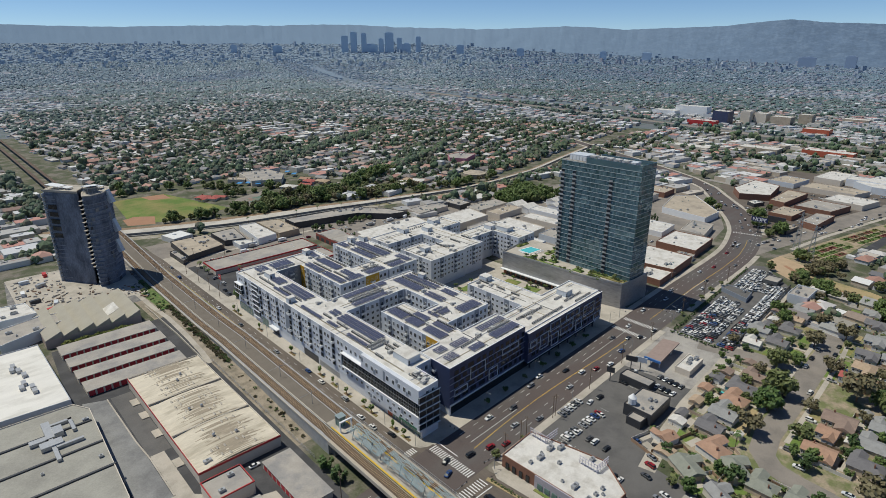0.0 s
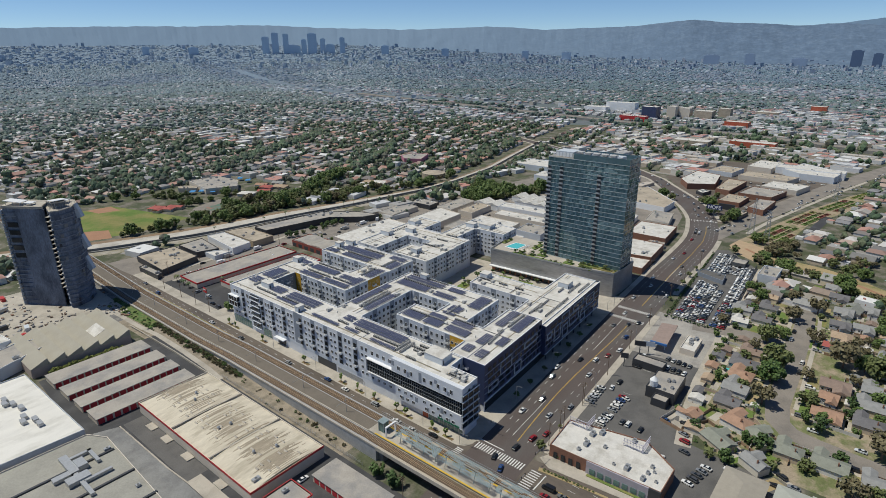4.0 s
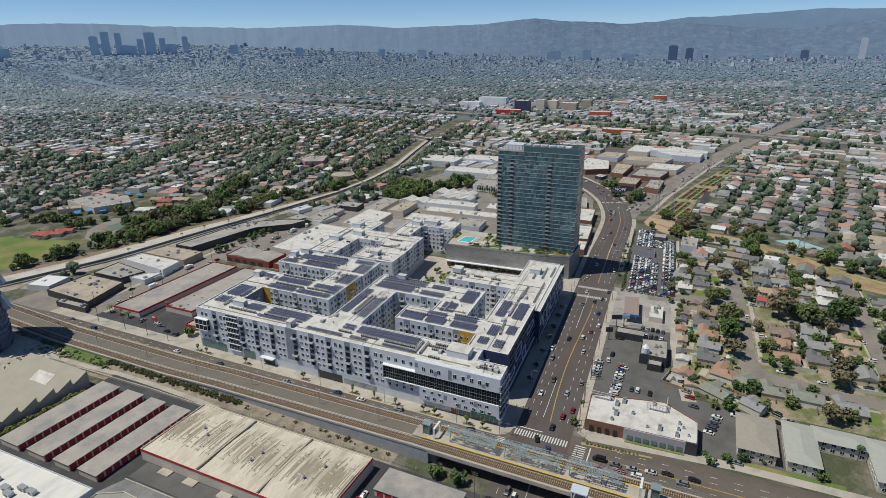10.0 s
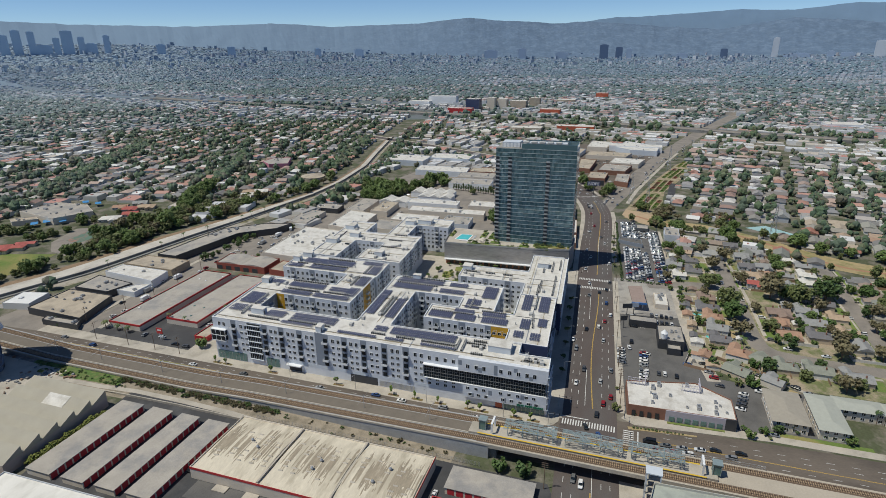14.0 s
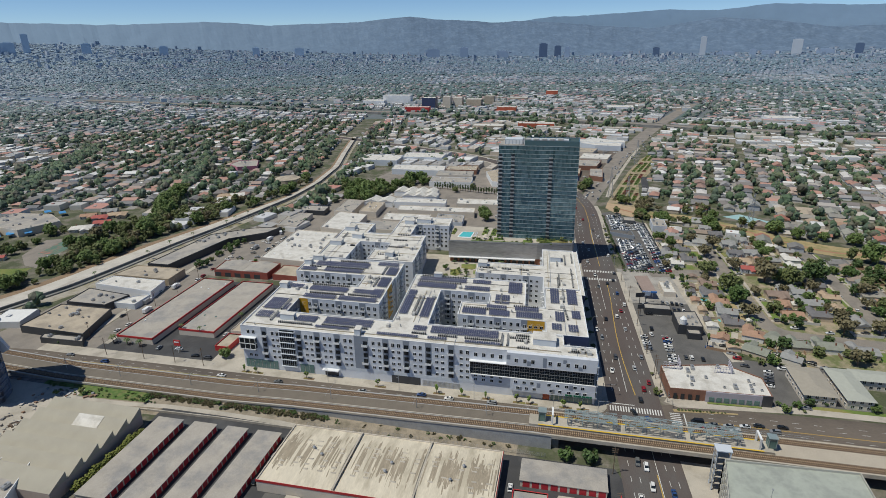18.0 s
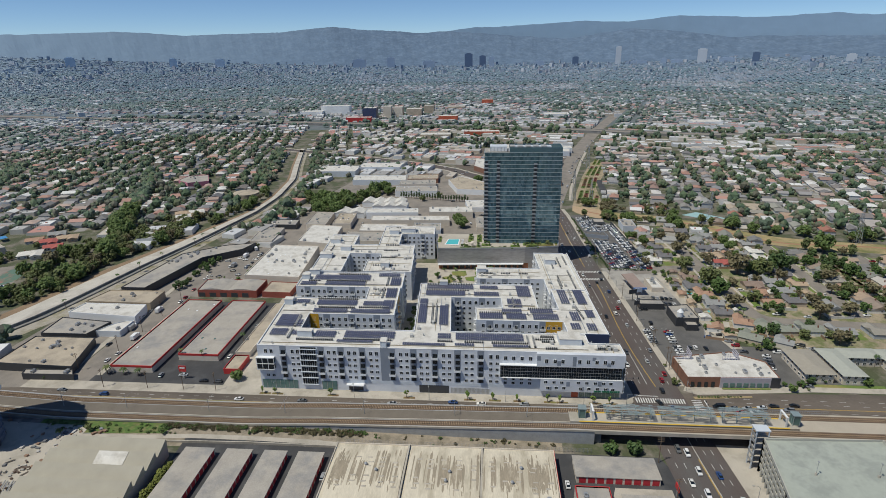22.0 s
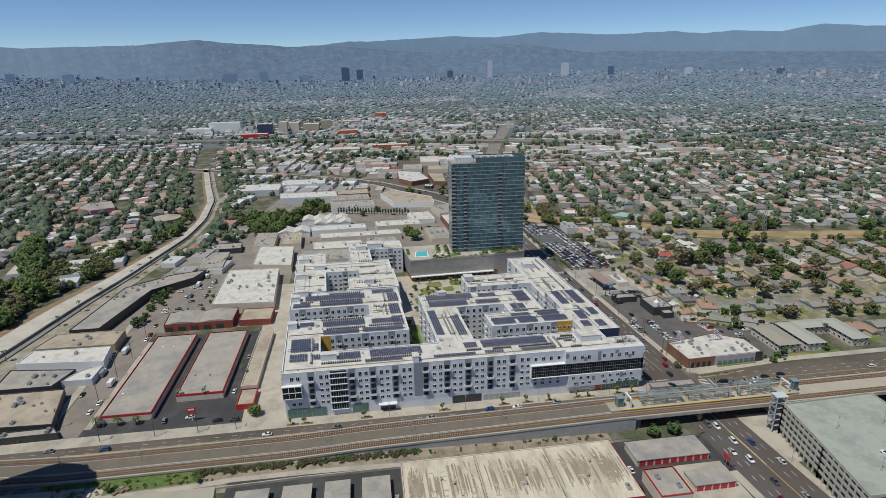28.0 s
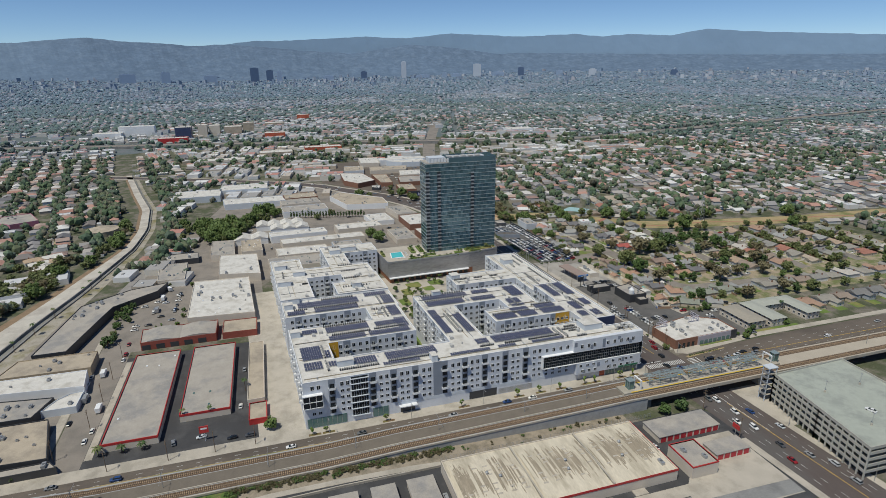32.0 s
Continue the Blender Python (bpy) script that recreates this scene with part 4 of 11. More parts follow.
yl.box(161.2, 161.3, 181.0, 190.0, 5.8, ROOF - 0.2)
part("yellow_panel", yl, M["panel_yellow"], east, "ochre-yellow accent bay")
yl = Mesh(SH)
yl.box(165.2, 165.3, 316.8, 321.9, 5.8, ROOF - 0.2)
part("grey_end_panel", Mesh(SH).box(149.0, 165.1, 321.9, 322.0, 5.8, ROOF - 0.2), M["panel_grey"], west, "slate-grey end wall of the court")
for q in ((185.0, 196.0, 273.4, 273.5),):
    part("yellow_panel", Mesh(SH).box(*q, 5.8, ROOF - 0.2), M["panel_yellow"], west, "ochre-yellow accent panel")
part("yellow_panel", yl, M["panel_yellow"], west, "ochre-yellow accent panels")
ywin = [(161.2, v, z) for v in (182.6, 185.5, 188.4) for z in FLOORS]
for u, v, z in ywin:
    fixed(east, "window", WIN, wall_pose(u, v, z + 0.6, (-1, 0)))

# roof-top: stair heads, solar arrays, condenser rows


def solar(u0, u1, v0, v1, ROOF=ROOF):
    """An array of panels, rows tilted gently towards the avenue."""
    x, y = wxy((u0 + u1) / 2, (v0 + v1) / 2)
    ob = thing("solar_array", "rows of dark blue solar panels on a metal rack", "solar panels", "solar arrays on the roofs", at=(x, y, ROOF - 0.55))
    nu, nv = max(1, int((u1 - u0) / 2.02)), max(1, int((v1 - v0) / 1.1))
    for i in range(nu):
        rows = Mesh()
        uu = u0 + (i + 0.5) * (u1 - u0) / nu
        z = ROOF - 0.55 + 0.75 + 0.10 * (i % 2)
        for j in range(nv):
            vv = v0 + (j + 0.5) * (v1 - v0) / nv
            px, py = wxy(uu, vv)
            rows.mat = 0
            rows.obox(px, py, z, 1.9, 1.0, 0.05, 0, -6)
        part("solar_strip", rows, M["solar"], ob, kind="stuff")
    fr = Mesh(SH)
    for i in range(nu + 1):
        uu = u0 + i * (u1 - u0) / nu
        fr.box(uu - 0.04, uu + 0.04, v0, v1, ROOF + 0.02, ROOF + 0.08)
    for j in range(0, nv + 1, 3):
        vv = v0 + j * (v1 - v0) / nv
        for uu in (u0 + 0.3, u1 - 0.3):
            fr.box(uu - 0.05, uu + 0.05, vv - 0.05, vv + 0.05, ROOF - 0.55, ROOF + 0.1)
    part("rack", fr, M["metal"], ob, kind="stuff")


COND = Mesh()
COND.mat = 0
COND.box(-0.45, 0.45, -0.42, 0.42, 0.08, 1.2)
COND.mat = 1
COND.cyl(0, 0, 1.2, 1.25, 0.30, n=10)
COND.box(-0.48, -0.45, -0.36, 0.36, 0.2, 1.1)
COND.mat = 2
COND.box(-0.4, 0.4, -0.35, 0.35, 0, 0.08)
COND = COND.data("condenser", [M["condenser"], M["frame_dark"], M["metal"]])
cv, cf = [tuple(v.co) for v in COND.vertices], [tuple(p.vertices) for p in COND.polygons]
cs = [p.material_index for p in COND.polygons]


def condensers(u0, v0, u1, v1, n, ROOF=ROOF):
    """A row of air-conditioning condensers on the roof."""
    ms = []
    for i in range(n):
        f = (i + 0.5) / n
        x, y = wxy(u0 + (u1 - u0) * f, v0 + (v1 - v0) * f)
        ms.append(np.array(pose(x, y, ROOF - 0.55)))
    o = swarm("condenser_row", cv, cf, ms, list(COND.materials), "row of grey air-conditioning condensers on the roof", "air conditioners", cs)
    o["group"] = "condenser rows on the roofs"


def stair_head(u0, u1, v0, v1, ROOF=ROOF, h=3.2):
    x, y = wxy((u0 + u1) / 2, (v0 + v1) / 2)
    owner = front if u0 < 147 else (west if v0 > 262 else east) if ROOF > FAR_ROOF else (far_west if v0 > 250 else far_east)
    ob = new("stair_head")
    ob.parent, ob.matrix_basis = owner, owner.matrix_basis.inverted() @ pose(x, y, ROOF - 0.55)
    ob["label"] = "pale boxy stair head"
    a = Mesh(SH)
    a.box(u0, u1, v0, v1, ROOF - 0.55, ROOF - 0.55 + h)
    fixed(ob, "wall", a.data("wall", [M["panel_pale"]]), Matrix())
    a = Mesh(SH)
    a.box(u0 - 0.15, u1 + 0.15, v0 - 0.15, v1 + 0.15, ROOF - 0.54 + h, ROOF - 0.3 + h)
    fixed(ob, "roof", a.data("roof", [M["roof_white"]]), Matrix())
    a = Mesh(SH)
    a.box(u0 + 0.4, u0 + 1.4, v0 - 0.05, v0, ROOF - 0.5, ROOF + 1.6)
    fixed(ob, "door", a.data("door", [M["metal_dark"]]), Matrix())


SOLAR = [(138.4, 145.8, 204.3, 239.0), (131.5, 134.9, 202.8, 220.4), (132.2, 134.9, 229.7, 239.5), (139.6, 144.7, 241.5, 248.3), (131.5, 134.5, 244.4, 265.9), (137.8, 145.6, 270.8, 297.2), (133.2, 135.6, 281.6, 300.2), (138.2, 144.7, 302.1, 312.9), (139.1, 146.7, 328.6, 337.4), (149.5, 163.3, 327.1, 337.2), (140.1, 144.7, 321.7, 325.6), (149.5, 157.4, 323.0, 325.6), (167.2, 172.2, 301.0, 320.7), (167.2, 172.2, 276.4, 299.0), (177.5, 183.7, 297.1, 320.7), (177.5, 182.9, 277.4, 293.1), (179.1, 183.7, 325.6, 333.4), (179.1, 185.2, 334.4, 339.3), (206.7, 212.5, 296.4, 322.4), (215.6, 223.6, 294.4, 331.3), (206.7, 212.0, 328.3, 338.3), (207.6, 220.1, 274.0, 280.5), (189.0, 203.2, 275.0, 281.3), (173.3, 185.2, 275.0, 281.4), (221.9, 227.2, 275.5, 289.4), (156.8, 180.8, 255.3, 259.8), (154.9, 179.0, 243.1, 248.0), (181.7, 188.2, 255.3, 259.8), (193.9, 200.5, 233.2, 257.0), (203.4, 209.1, 227.9, 257.0), (193.9, 199.6, 212.8, 227.9), (204.4, 209.1, 212.8, 223.9), (178.8, 181.5, 200.6, 208.6), (183.2, 190.2, 200.6, 208.6), (193.7, 209.4, 193.8, 201.8), (163.9, 170.2, 212.8, 225.7), (163.9, 170.2, 199.9, 210.9), (163.9, 170.2, 182.3, 196.2), (171.7, 175.9, 184.2, 197.1), (171.7, 175.9, 201.7, 212.8), (184.9, 204.7, 172.5, 177.5), (184.9, 204.7, 162.6, 168.1), (163.2, 174.0, 170.5, 175.5), (167.5, 176.2, 162.1, 166.6), (152.3, 159.9, 164.1, 169.1), (153.4, 159.9, 172.5, 177.5)]
for s in SOLAR:
    solar(*s)
CONDS = [(136.4, 220.9, 136.4, 202.3, 18), (136.5, 234.6, 136.5, 224.8, 9), (136.8, 248.3, 136.8, 240.5, 8), (136.4, 297.2, 136.4, 271.8, 24), (135.4, 321.7, 135.4, 302.1, 18), (146.5, 326.6, 136.4, 326.6, 11), (163.3, 326.1, 149.5, 326.1, 13), (174.1, 318.7, 174.1, 297.1, 20), (174.9, 295.1, 174.9, 277.4, 16), (214.0, 322.4, 214.0, 296.4, 24), (203, 283.2, 188.5, 283.2, 12), (221.9, 282.5, 207.6, 282.5, 14), (180.8, 250.0, 156.8, 250.0, 22), (180.8, 252.1, 156.8, 252.1, 22), (202.0, 257.0, 202.0, 230.5, 18), (191.9, 205.2, 179, 205.2, 10), (171.0, 225.7, 171.0, 201.7, 20), (204.5, 170.1, 187.1, 170.1, 16), (143.8, 202.3, 132.6, 202.3, 10), (143.8, 199.4, 132.6, 199.4, 10), (133.0, 169.0, 133.0, 165.0, 4), (133.0, 163.0, 133.0, 160.0, 3), (138.7, 195.5, 138.7, 188.6, 7), (141.0, 198.4, 141.0, 188.6, 9), (143.8, 195.5, 143.8, 188.6, 7), (131.7, 194.5, 131.7, 188.6, 6), (211, 257.0, 211, 227.9, 18), (177, 198.0, 177, 184.2, 12), (182.7, 170.5, 165.4, 168.8, 12), (213.8, 334.3, 213.8, 326.3, 7), (186.0, 321.6, 186.0, 297.1, 20), (225.4, 316.4, 225.4, 296.4, 16), (201.0, 289.1, 201.0, 277.4, 8)]
FAR_CONDS = [(240.0, 222.7, 240.0, 212.7, 10), (240.0, 208.2, 240.0, 201.8, 6), (240.0, 196.4, 240.0, 190.1, 6), (230.3, 172.0, 214.1, 172.0, 12), (257.9, 171.5, 251, 171.5, 8), (283.5, 293.3, 283.5, 282.4, 9), (266.0, 322.8, 266.0, 319.3, 7), (296, 293.3, 296, 282.4, 8), (340.6, 293.3, 329.5, 293.3, 10), (341.7, 289.4, 341.7, 274.2, 12), (268.4, 295.6, 268.4, 283.1, 8), (252.0, 298.0, 252.0, 280.7, 10), (294.0, 333.7, 266.0, 333.7, 12), (237.3, 171.1, 218.7, 171.1, 12), (271.4, 166.1, 253.4, 166.1, 12), (246.5, 162.9, 216.4, 162.9, 20), (274.8, 161.4, 257.9, 161.4, 12)]
for s in CONDS:
    condensers(*s)
for s in FAR_CONDS:
    condensers(*s, FAR_ROOF)
for s in [(136.4, 144.4, 175.9, 186.9), (129.4, 133.9, 273.8, 276.8), (138.7, 142.2, 313.9, 321.9), (216.5, 220.5, 334.3, 339.3), (177.5, 181.5, 334.8, 339.8), (225.0, 228.5, 329.3, 336.3), (208.5, 211.5, 243.8, 248.8)]:
    stair_head(*s)
for s in [(240.8, 246.8, 218.0, 224.0), (259.0, 266.0, 168.8, 175.8), (300.0, 308.0, 330.1, 338.1), (266.0, 272.0, 330.1, 339.1), (324.5, 330.5, 285.6, 293.6), (248.7, 254.7, 285.6, 291.6), (329.5, 337.5, 272.2, 284.2), (283.0, 288.0, 318.8, 326.8)]:
    stair_head(*s, FAR_ROOF)

rpp = random.Random(77)
for i in range(120):
    far_ = i % 3 == 2
    a_, b_, c_, d_ = rpp.choice(FAR_WEST + FAR_EAST if far_ else FRONT + WEST + EAST)
    top = FAR_ROOF if far_ else ROOF
    u, v = rpp.uniform(a_ + 2, b_ - 2), rpp.uniform(c_ + 2, d_ - 2)
    if not far_ and any(q[0] - 1 < u < q[1] + 1 and q[2] - 1 < v < q[3] + 1 for q in SOLAR):
        continue
    x, y = wxy(u, v)
    if i % 2:
        ob = thing("roof_vent", "small pale roof vent with a cap", "vent", "roof vents", at=(x, y, top - 0.55))
        part("pipe", Mesh().cyl(x, y, top - 0.6, top + 0.5, 0.22, 0.22, 8), M["metal"], ob)
        part("cap", Mesh().cyl(x, y, top + 0.5, top + 0.75, 0.4, 0.2, 8), M["metal"], ob)
    else:
        ob = thing("roof_unit", "boxy grey air handler on the white roof", "air handler", "roof air handlers", at=(x, y, top - 0.55))
        part("body", Mesh().obox(x, y, top + 0.25, rpp.uniform(1.4, 2.6), rpp.uniform(1.2, 2.0), 1.5, 3.4), M["condenser"], ob)
        part("duct", Mesh().obox(x + 1.8, y, top - 0.1, 2.4, 0.6, 0.6, 3.4), M["metal"], ob)
# conduits and cable trays along the roofs
tray = mat("ochre_conduit", (0.34, 0.29, 0.20), 0.7, vary=0.2)
for own, rects, top in ((front, FRONT, ROOF), (west, WEST, ROOF), (east, EAST, ROOF), (far_west, FAR_WEST, FAR_ROOF), (far_east, FAR_EAST, FAR_ROOF)):
    for a_, b_, c_, d_ in rects:
        for k in range(2):
            z = top - 0.50
            u = rpp.uniform(a_ + 2, b_ - 2)
            part("conduit", Mesh(SH).box(u, u + 0.3, c_ + 1.5, d_ - 1.5, z, z + 0.2), tray if k else M["metal_dark"], own)
            v = rpp.uniform(c_ + 2, d_ - 2)
            part("conduit", Mesh(SH).box(a_ + 1.5, b_ - 1.5, v, v + 0.3, z, z + 0.16), tray if k else M["panel_grey"], own)
for x0, x1, y0, y1 in ((236, 250, 252, 260), (254, 268, 256, 264), (272, 286, 250, 258), (286, 297, 240, 252), (258, 272, 240, 247), (276, 286, 232, 241), (286, 297, 222, 234)):
    setting("ground_court_bed", Mesh().prism([(x0, y0 + 2), (x0 + 3, y0), (x1, y0 + 1), (x1 - 2, y1), (x0 + 2, y1 - 1)], 0.1, 0.45), M["grass"], "planted bed in the paved court", "planting bed")
for u, v, w_, d_ in ((179.5, 214, 10, 24), (150, 196, 6, 40), (152, 280, 8, 36), (191, 299, 8, 36), (185, 183, 40, 5.5), (246, 306, 24, 8), (152, 264, 70, 6)):
    x, y = wxy(u, v)
    setting("ground_court_bed", Mesh().box(x, x + w_, y, y + d_, 0.1, 0.5), M["grass"], "green planted bed in the courtyard", "planting bed")

# ---- glass tower on its podium ----
pod = thing("tower_podium", "grey metal-clad podium with a planted pool deck", "podium", at=(330, 220, 0))
PODIUM = [(309.6, 168.6), (304.3, 195), (300.8, 263.4), (328, 266.6), (341, 267.2), (341, 167.6), (322, 167.2)]
DECK = 16.6
a = Mesh()
a.prism(PODIUM, 4.8, DECK)
a.prism([(309.6, 168.6), (305.0, 192), (341, 192), (341, 167.6), (322, 167.2)], 0.0, 4.8)
part("wall", a, mat("brushed_metal_cladding", (0.36, 0.36, 0.37), 0.42, metal=0.55, vary=0.30, scale=0.06, fine=0.5, streak=(1, 0.5, 2)), pod, "grey metal cladding")
a = Mesh()
a.prism([(305.0, 192.1), (301.6, 262.5), (328, 265.6), (340.5, 266.2), (340.5, 192.1)], 0.1, 4.8)
part("storefront", a, mat("rust_brick_base", (0.26, 0.11, 0.06), 0.8, vary=0.2, scale=0.5), pod, "rust-brown shop base")
part("canopy", Mesh().prism([(301.6, 196), (304.2, 196), (300.9, 263.2), (298.3, 263)], 4.3, 4.9), M["panel_white"], pod, "white canopy strip")
for i in range(14):
    y = 196.5 + i * 4.6
    x = 304.7 - (y - 195) * 0.0485
    part("shop_window", Mesh().prism([(x - 0.1, y), (x + 0.2, y), (x + 0.05, y + 3.2), (x - 0.25, y + 3.2)], 0.6, 3.8), M["glass"], pod)
part("deck", Mesh().prism([(301.4, 262.8), (328, 265.9), (340.5, 266.5), (340.5, 168.3), (322, 167.9), (310.1, 169.2), (304.9, 195.2)], DECK + 0.01, DECK + 0.2), M["concrete"], pod, "concrete pool deck")
rim = PODIUM[3:4] + PODIUM[2::-1] + PODIUM[-1:] + PODIUM[-2:-1]
for p, q in zip(rim, rim[1:]):
    d = Vector((q[0] - p[0], q[1] - p[1])).normalized() * 0.15
    part("parapet", Mesh().prism([(p[0] - d.y, p[1] + d.x), (q[0] - d.y, q[1] + d.x), (q[0] + d.y, q[1] - d.x), (p[0] + d.y, p[1] - d.x)], DECK + 0.2, DECK + 1.4), M["metal"], pod, "grey metal parapet")
for x0, x1, y0, y1 in ((303.6, 306.0, 204, 246), (311, 322, 169.2, 170.8), (311.6, 316.0, 172, 196), (306, 309, 184, 194), (308, 312, 199, 206), (306, 311, 230, 233), (310, 314, 222, 229), (305, 313, 240, 243), (320, 336, 229, 233), (320, 334, 236, 240), (318, 330, 262, 264.6)):
    part("planter", Mesh().box(x0, x1, y0, y1, DECK + 0.2, DECK + 0.9), M["grass"], pod, "planted bed on the deck")
pool = thing("swimming_pool", "turquoise swimming pool on the podium deck", "pool", at=(318, 254, DECK + 0.2))
part("water", Mesh().prism([(313.6, 248.2), (313.2, 257.8), (325.2, 256.2), (325.6, 247.6)], DECK + 0.25, DECK + 0.35), M["water"], pool, "clear turquoise water")
part("coping", Mesh().prism([(312.8, 247.4), (312.4, 258.7), (326.0, 257.0), (326.4, 246.8)], DECK + 0.2, DECK + 0.24), M["panel_white"], pool)
rl = random.Random(31)
for i in range(16):
    x, y = (311.0 + rl.uniform(-0.3, 0.3), 247.5 + i * 0.85) if i < 9 else (315 + (i - 9) * 1.7, 244.6 + rl.uniform(-0.3, 0.3))
    ob = thing("sun_lounger", "pale slim sun lounger beside the pool", "lounger", "pool loungers", at=(x, y, DECK + 0.2))
    part("seat", Mesh().obox(x, y, DECK + 0.5, 1.8, 0.6, 0.12, 4 if i < 9 else 92), M["panel_white"], ob)
    part("frame", Mesh().obox(x, y, DECK + 0.32, 1.5, 0.45, 0.24, 4 if i < 9 else 92), M["metal"], ob)
for x, y in ((309, 240.6), (311.4, 236.8), (308.2, 234.4), (314.8, 236)):
    ob = thing("parasol", "round cream parasol on the pool deck", "parasol", "deck parasols", at=(x, y, DECK + 0.2))
    part("pole", Mesh().cyl(x, y, DECK + 0.2, DECK + 2.6, 0.05), M["metal"], ob)
    part("canopy", Mesh().cyl(x, y, DECK + 2.3, DECK + 2.9, 1.5, 0.1, 10), M["cream"], ob)

TZ0, TZ1 = 16.8, 89.6
TX0, TX1, TY0, TY1 = 317.2, 335.4, 168.0, 227.2
tow = thing("glass_tower", "tall blue-green glass residential tower with white slab lines", "tower", at=(326, 198, 16.6))
gl = bpy.data.materials.new("curtain_wall_glass")
gl.use_nodes = True
nt = gl.node_tree
bs = nt.nodes["Principled BSDF"]
bs.inputs["Roughness"].default_value, bs.inputs["Metallic"].default_value, bs.inputs["Specular IOR Level"].default_value = 0.03, 0.4, 0.8
ri = nt.nodes.new("ShaderNodeNewGeometry")
rp_ = nt.nodes.new("ShaderNodeValToRGB")
rp_.color_ramp.elements[0].color, rp_.color_ramp.elements[1].color = (0.05, 0.115, 0.145, 1), (0.15, 0.25, 0.295, 1)
nt.links.new(ri.outputs["Random Per Island"], rp_.inputs["Fac"])
nt.links.new(rp_.outputs["Color"], bs.inputs["Base Color"])
nz = nt.nodes.new("ShaderNodeTexNoise")
nz.inputs["Scale"].default_value = 0.12
bpn = nt.nodes.new("ShaderNodeBump")
bpn.inputs["Strength"].default_value, bpn.inputs["Distance"].default_value = 0.5, 0.5
nt.links.new(ri.outputs["Position"], nz.inputs["Vector"])
nt.links.new(nz.outputs["Fac"], bpn.inputs["Height"])
nt.links.new(bpn.outputs["Normal"], bs.inputs["Normal"])
core = Mesh()
core.box(TX0 + 0.4, TX1 - 0.4, TY0 + 0.4, TY1 - 0.4, 16.7, TZ1 - 0.5)
part("core", core, M["panel_dark"], tow)
NF = 24
BAY = (TY1 - TY0) / 44
FH = (TZ1 - TZ0) / NF
rnd = random.Random(11)
pf = Mesh()
for k in range(NF):
    z0, z1 = TZ0 + k * FH + 0.35, TZ0 + (k + 1) * FH
    ny = 44
    for j in range(ny):
        y0 = TY0 + (TY1 - TY0) * j / ny
        y1 = TY0 + (TY1 - TY0) * (j + 1) / ny
        slot = j in (14, 15) and k < NF - 3 or j in (35, 36) and k < NF - 2 or j > 41 and k < NF - 2
        d = 1.2 if slot else 0.02 * rnd.random()
        pf.obox(TX0 + d + 0.05, (y0 + y1) / 2, (z0 + z1) / 2, 0.08, y1 - y0 - 0.06, z1 - z0, 0.12 * rnd.uniform(-1, 1), 0.12 * rnd.uniform(-1, 1))
part("front_panes", pf, gl, tow, "blue-green reflective panes", kind="stuff")
pf = Mesh()
for k in range(NF):
    z0, z1 = TZ0 + k * FH + 0.35, TZ0 + (k + 1) * FH
    nx = 13
    for j in range(nx):
        x0, x1 = TX0 + (TX1 - TX0) * j / nx, TX0 + (TX1 - TX0) * (j + 1) / nx
        for y in (TY0, TY1):
            pf.obox((x0 + x1) / 2, y, (z0 + z1) / 2, x1 - x0 - 0.06, 0.08, z1 - z0, 0.25 * rnd.uniform(-1, 1))
    for j in range(22):
        y0, y1 = TY0 + (TY1 - TY0) * j / 22, TY0 + (TY1 - TY0) * (j + 1) / 22
        pf.obox(TX1, (y0 + y1) / 2, (z0 + z1) / 2, 0.08, y1 - y0 - 0.06, z1 - z0)
part("side_panes", pf, gl, tow, kind="stuff")
slab_me = None
for k in range(NF + 1):
    z = TZ0 + k * FH
    s = Mesh()
    s.box(TX0 - 0.12, TX1 + 0.12, TY0 - 0.12, TY1 + 0.12, 0.0, 0.34)
    if slab_me is None:
        slab_me = s.data("slab_edge", [mat("slab_edge_metal", (0.42, 0.47, 0.48), 0.4, metal=0.3, vary=0.1)])
    o = new("slab_edge", slab_me)
    o.parent, o.matrix_basis = tow, tow.matrix_basis.inverted() @ pose(0, 0, z)
bal_me = Mesh().box(-0.7, 1.2, 0, 1, 0.02, 0.3).box(-0.7, -0.62, 0, 1, 0.3, 1.3).data("balcony", [M["metal"]])
for k in range(1, NF - 2):
    for y0, y1 in ((TY0 + 14 * BAY, TY0 + 16 * BAY), (TY0 + 35 * BAY, TY0 + 37 * BAY), (TY1 - 3.0, TY1 + 0.6)):
        o = new("balcony", bal_me)
        o.parent, o.matrix_basis = tow, tow.matrix_basis.inverted() @ pose(TX0, y0, TZ0 + k * FH) @ Matrix.Diagonal((1, y1 - y0, 1, 1))
cr = Mesh()
cr.box(TX0 + 0.2, TX0 + 0.5, TY0 + 0.1, TY0 + 40, TZ1 + 0.36, TZ1 + 4.2)
cr.box(TX0 + 0.5, TX1, TY0 + 0.1, TY0 + 0.4, TZ1 + 0.36, TZ1 + 4.2)
cr.box(TX1 - 0.3, TX1, TY0 + 0.4, TY0 + 40, TZ1 + 0.36, TZ1 + 4.2)
part("crown", cr, gl, tow, "glass crown screen")
rf = Mesh()
rf.box(TX0 + 0.3, TX1 - 0.3, TY0 + 0.3, TY1 - 0.3, TZ1 + 0.35, TZ1 + 0.7)
part("roof", rf, M["roof_grey"], tow)
part("plant_room", Mesh().box(TX0 + 3, TX1 - 4, TY0 + 42, TY1 - 4, TZ1 + 0.7, TZ1 + 4.4), M["panel_pale"], tow, "pale roof-top plant room")
part("plant_room", Mesh().box(TX0 + 6, TX1 - 5, TY0 + 8, TY0 + 36, TZ1 + 0.7, TZ1 + 4.0), M["panel_pale"], tow, "pale roof-top plant room")
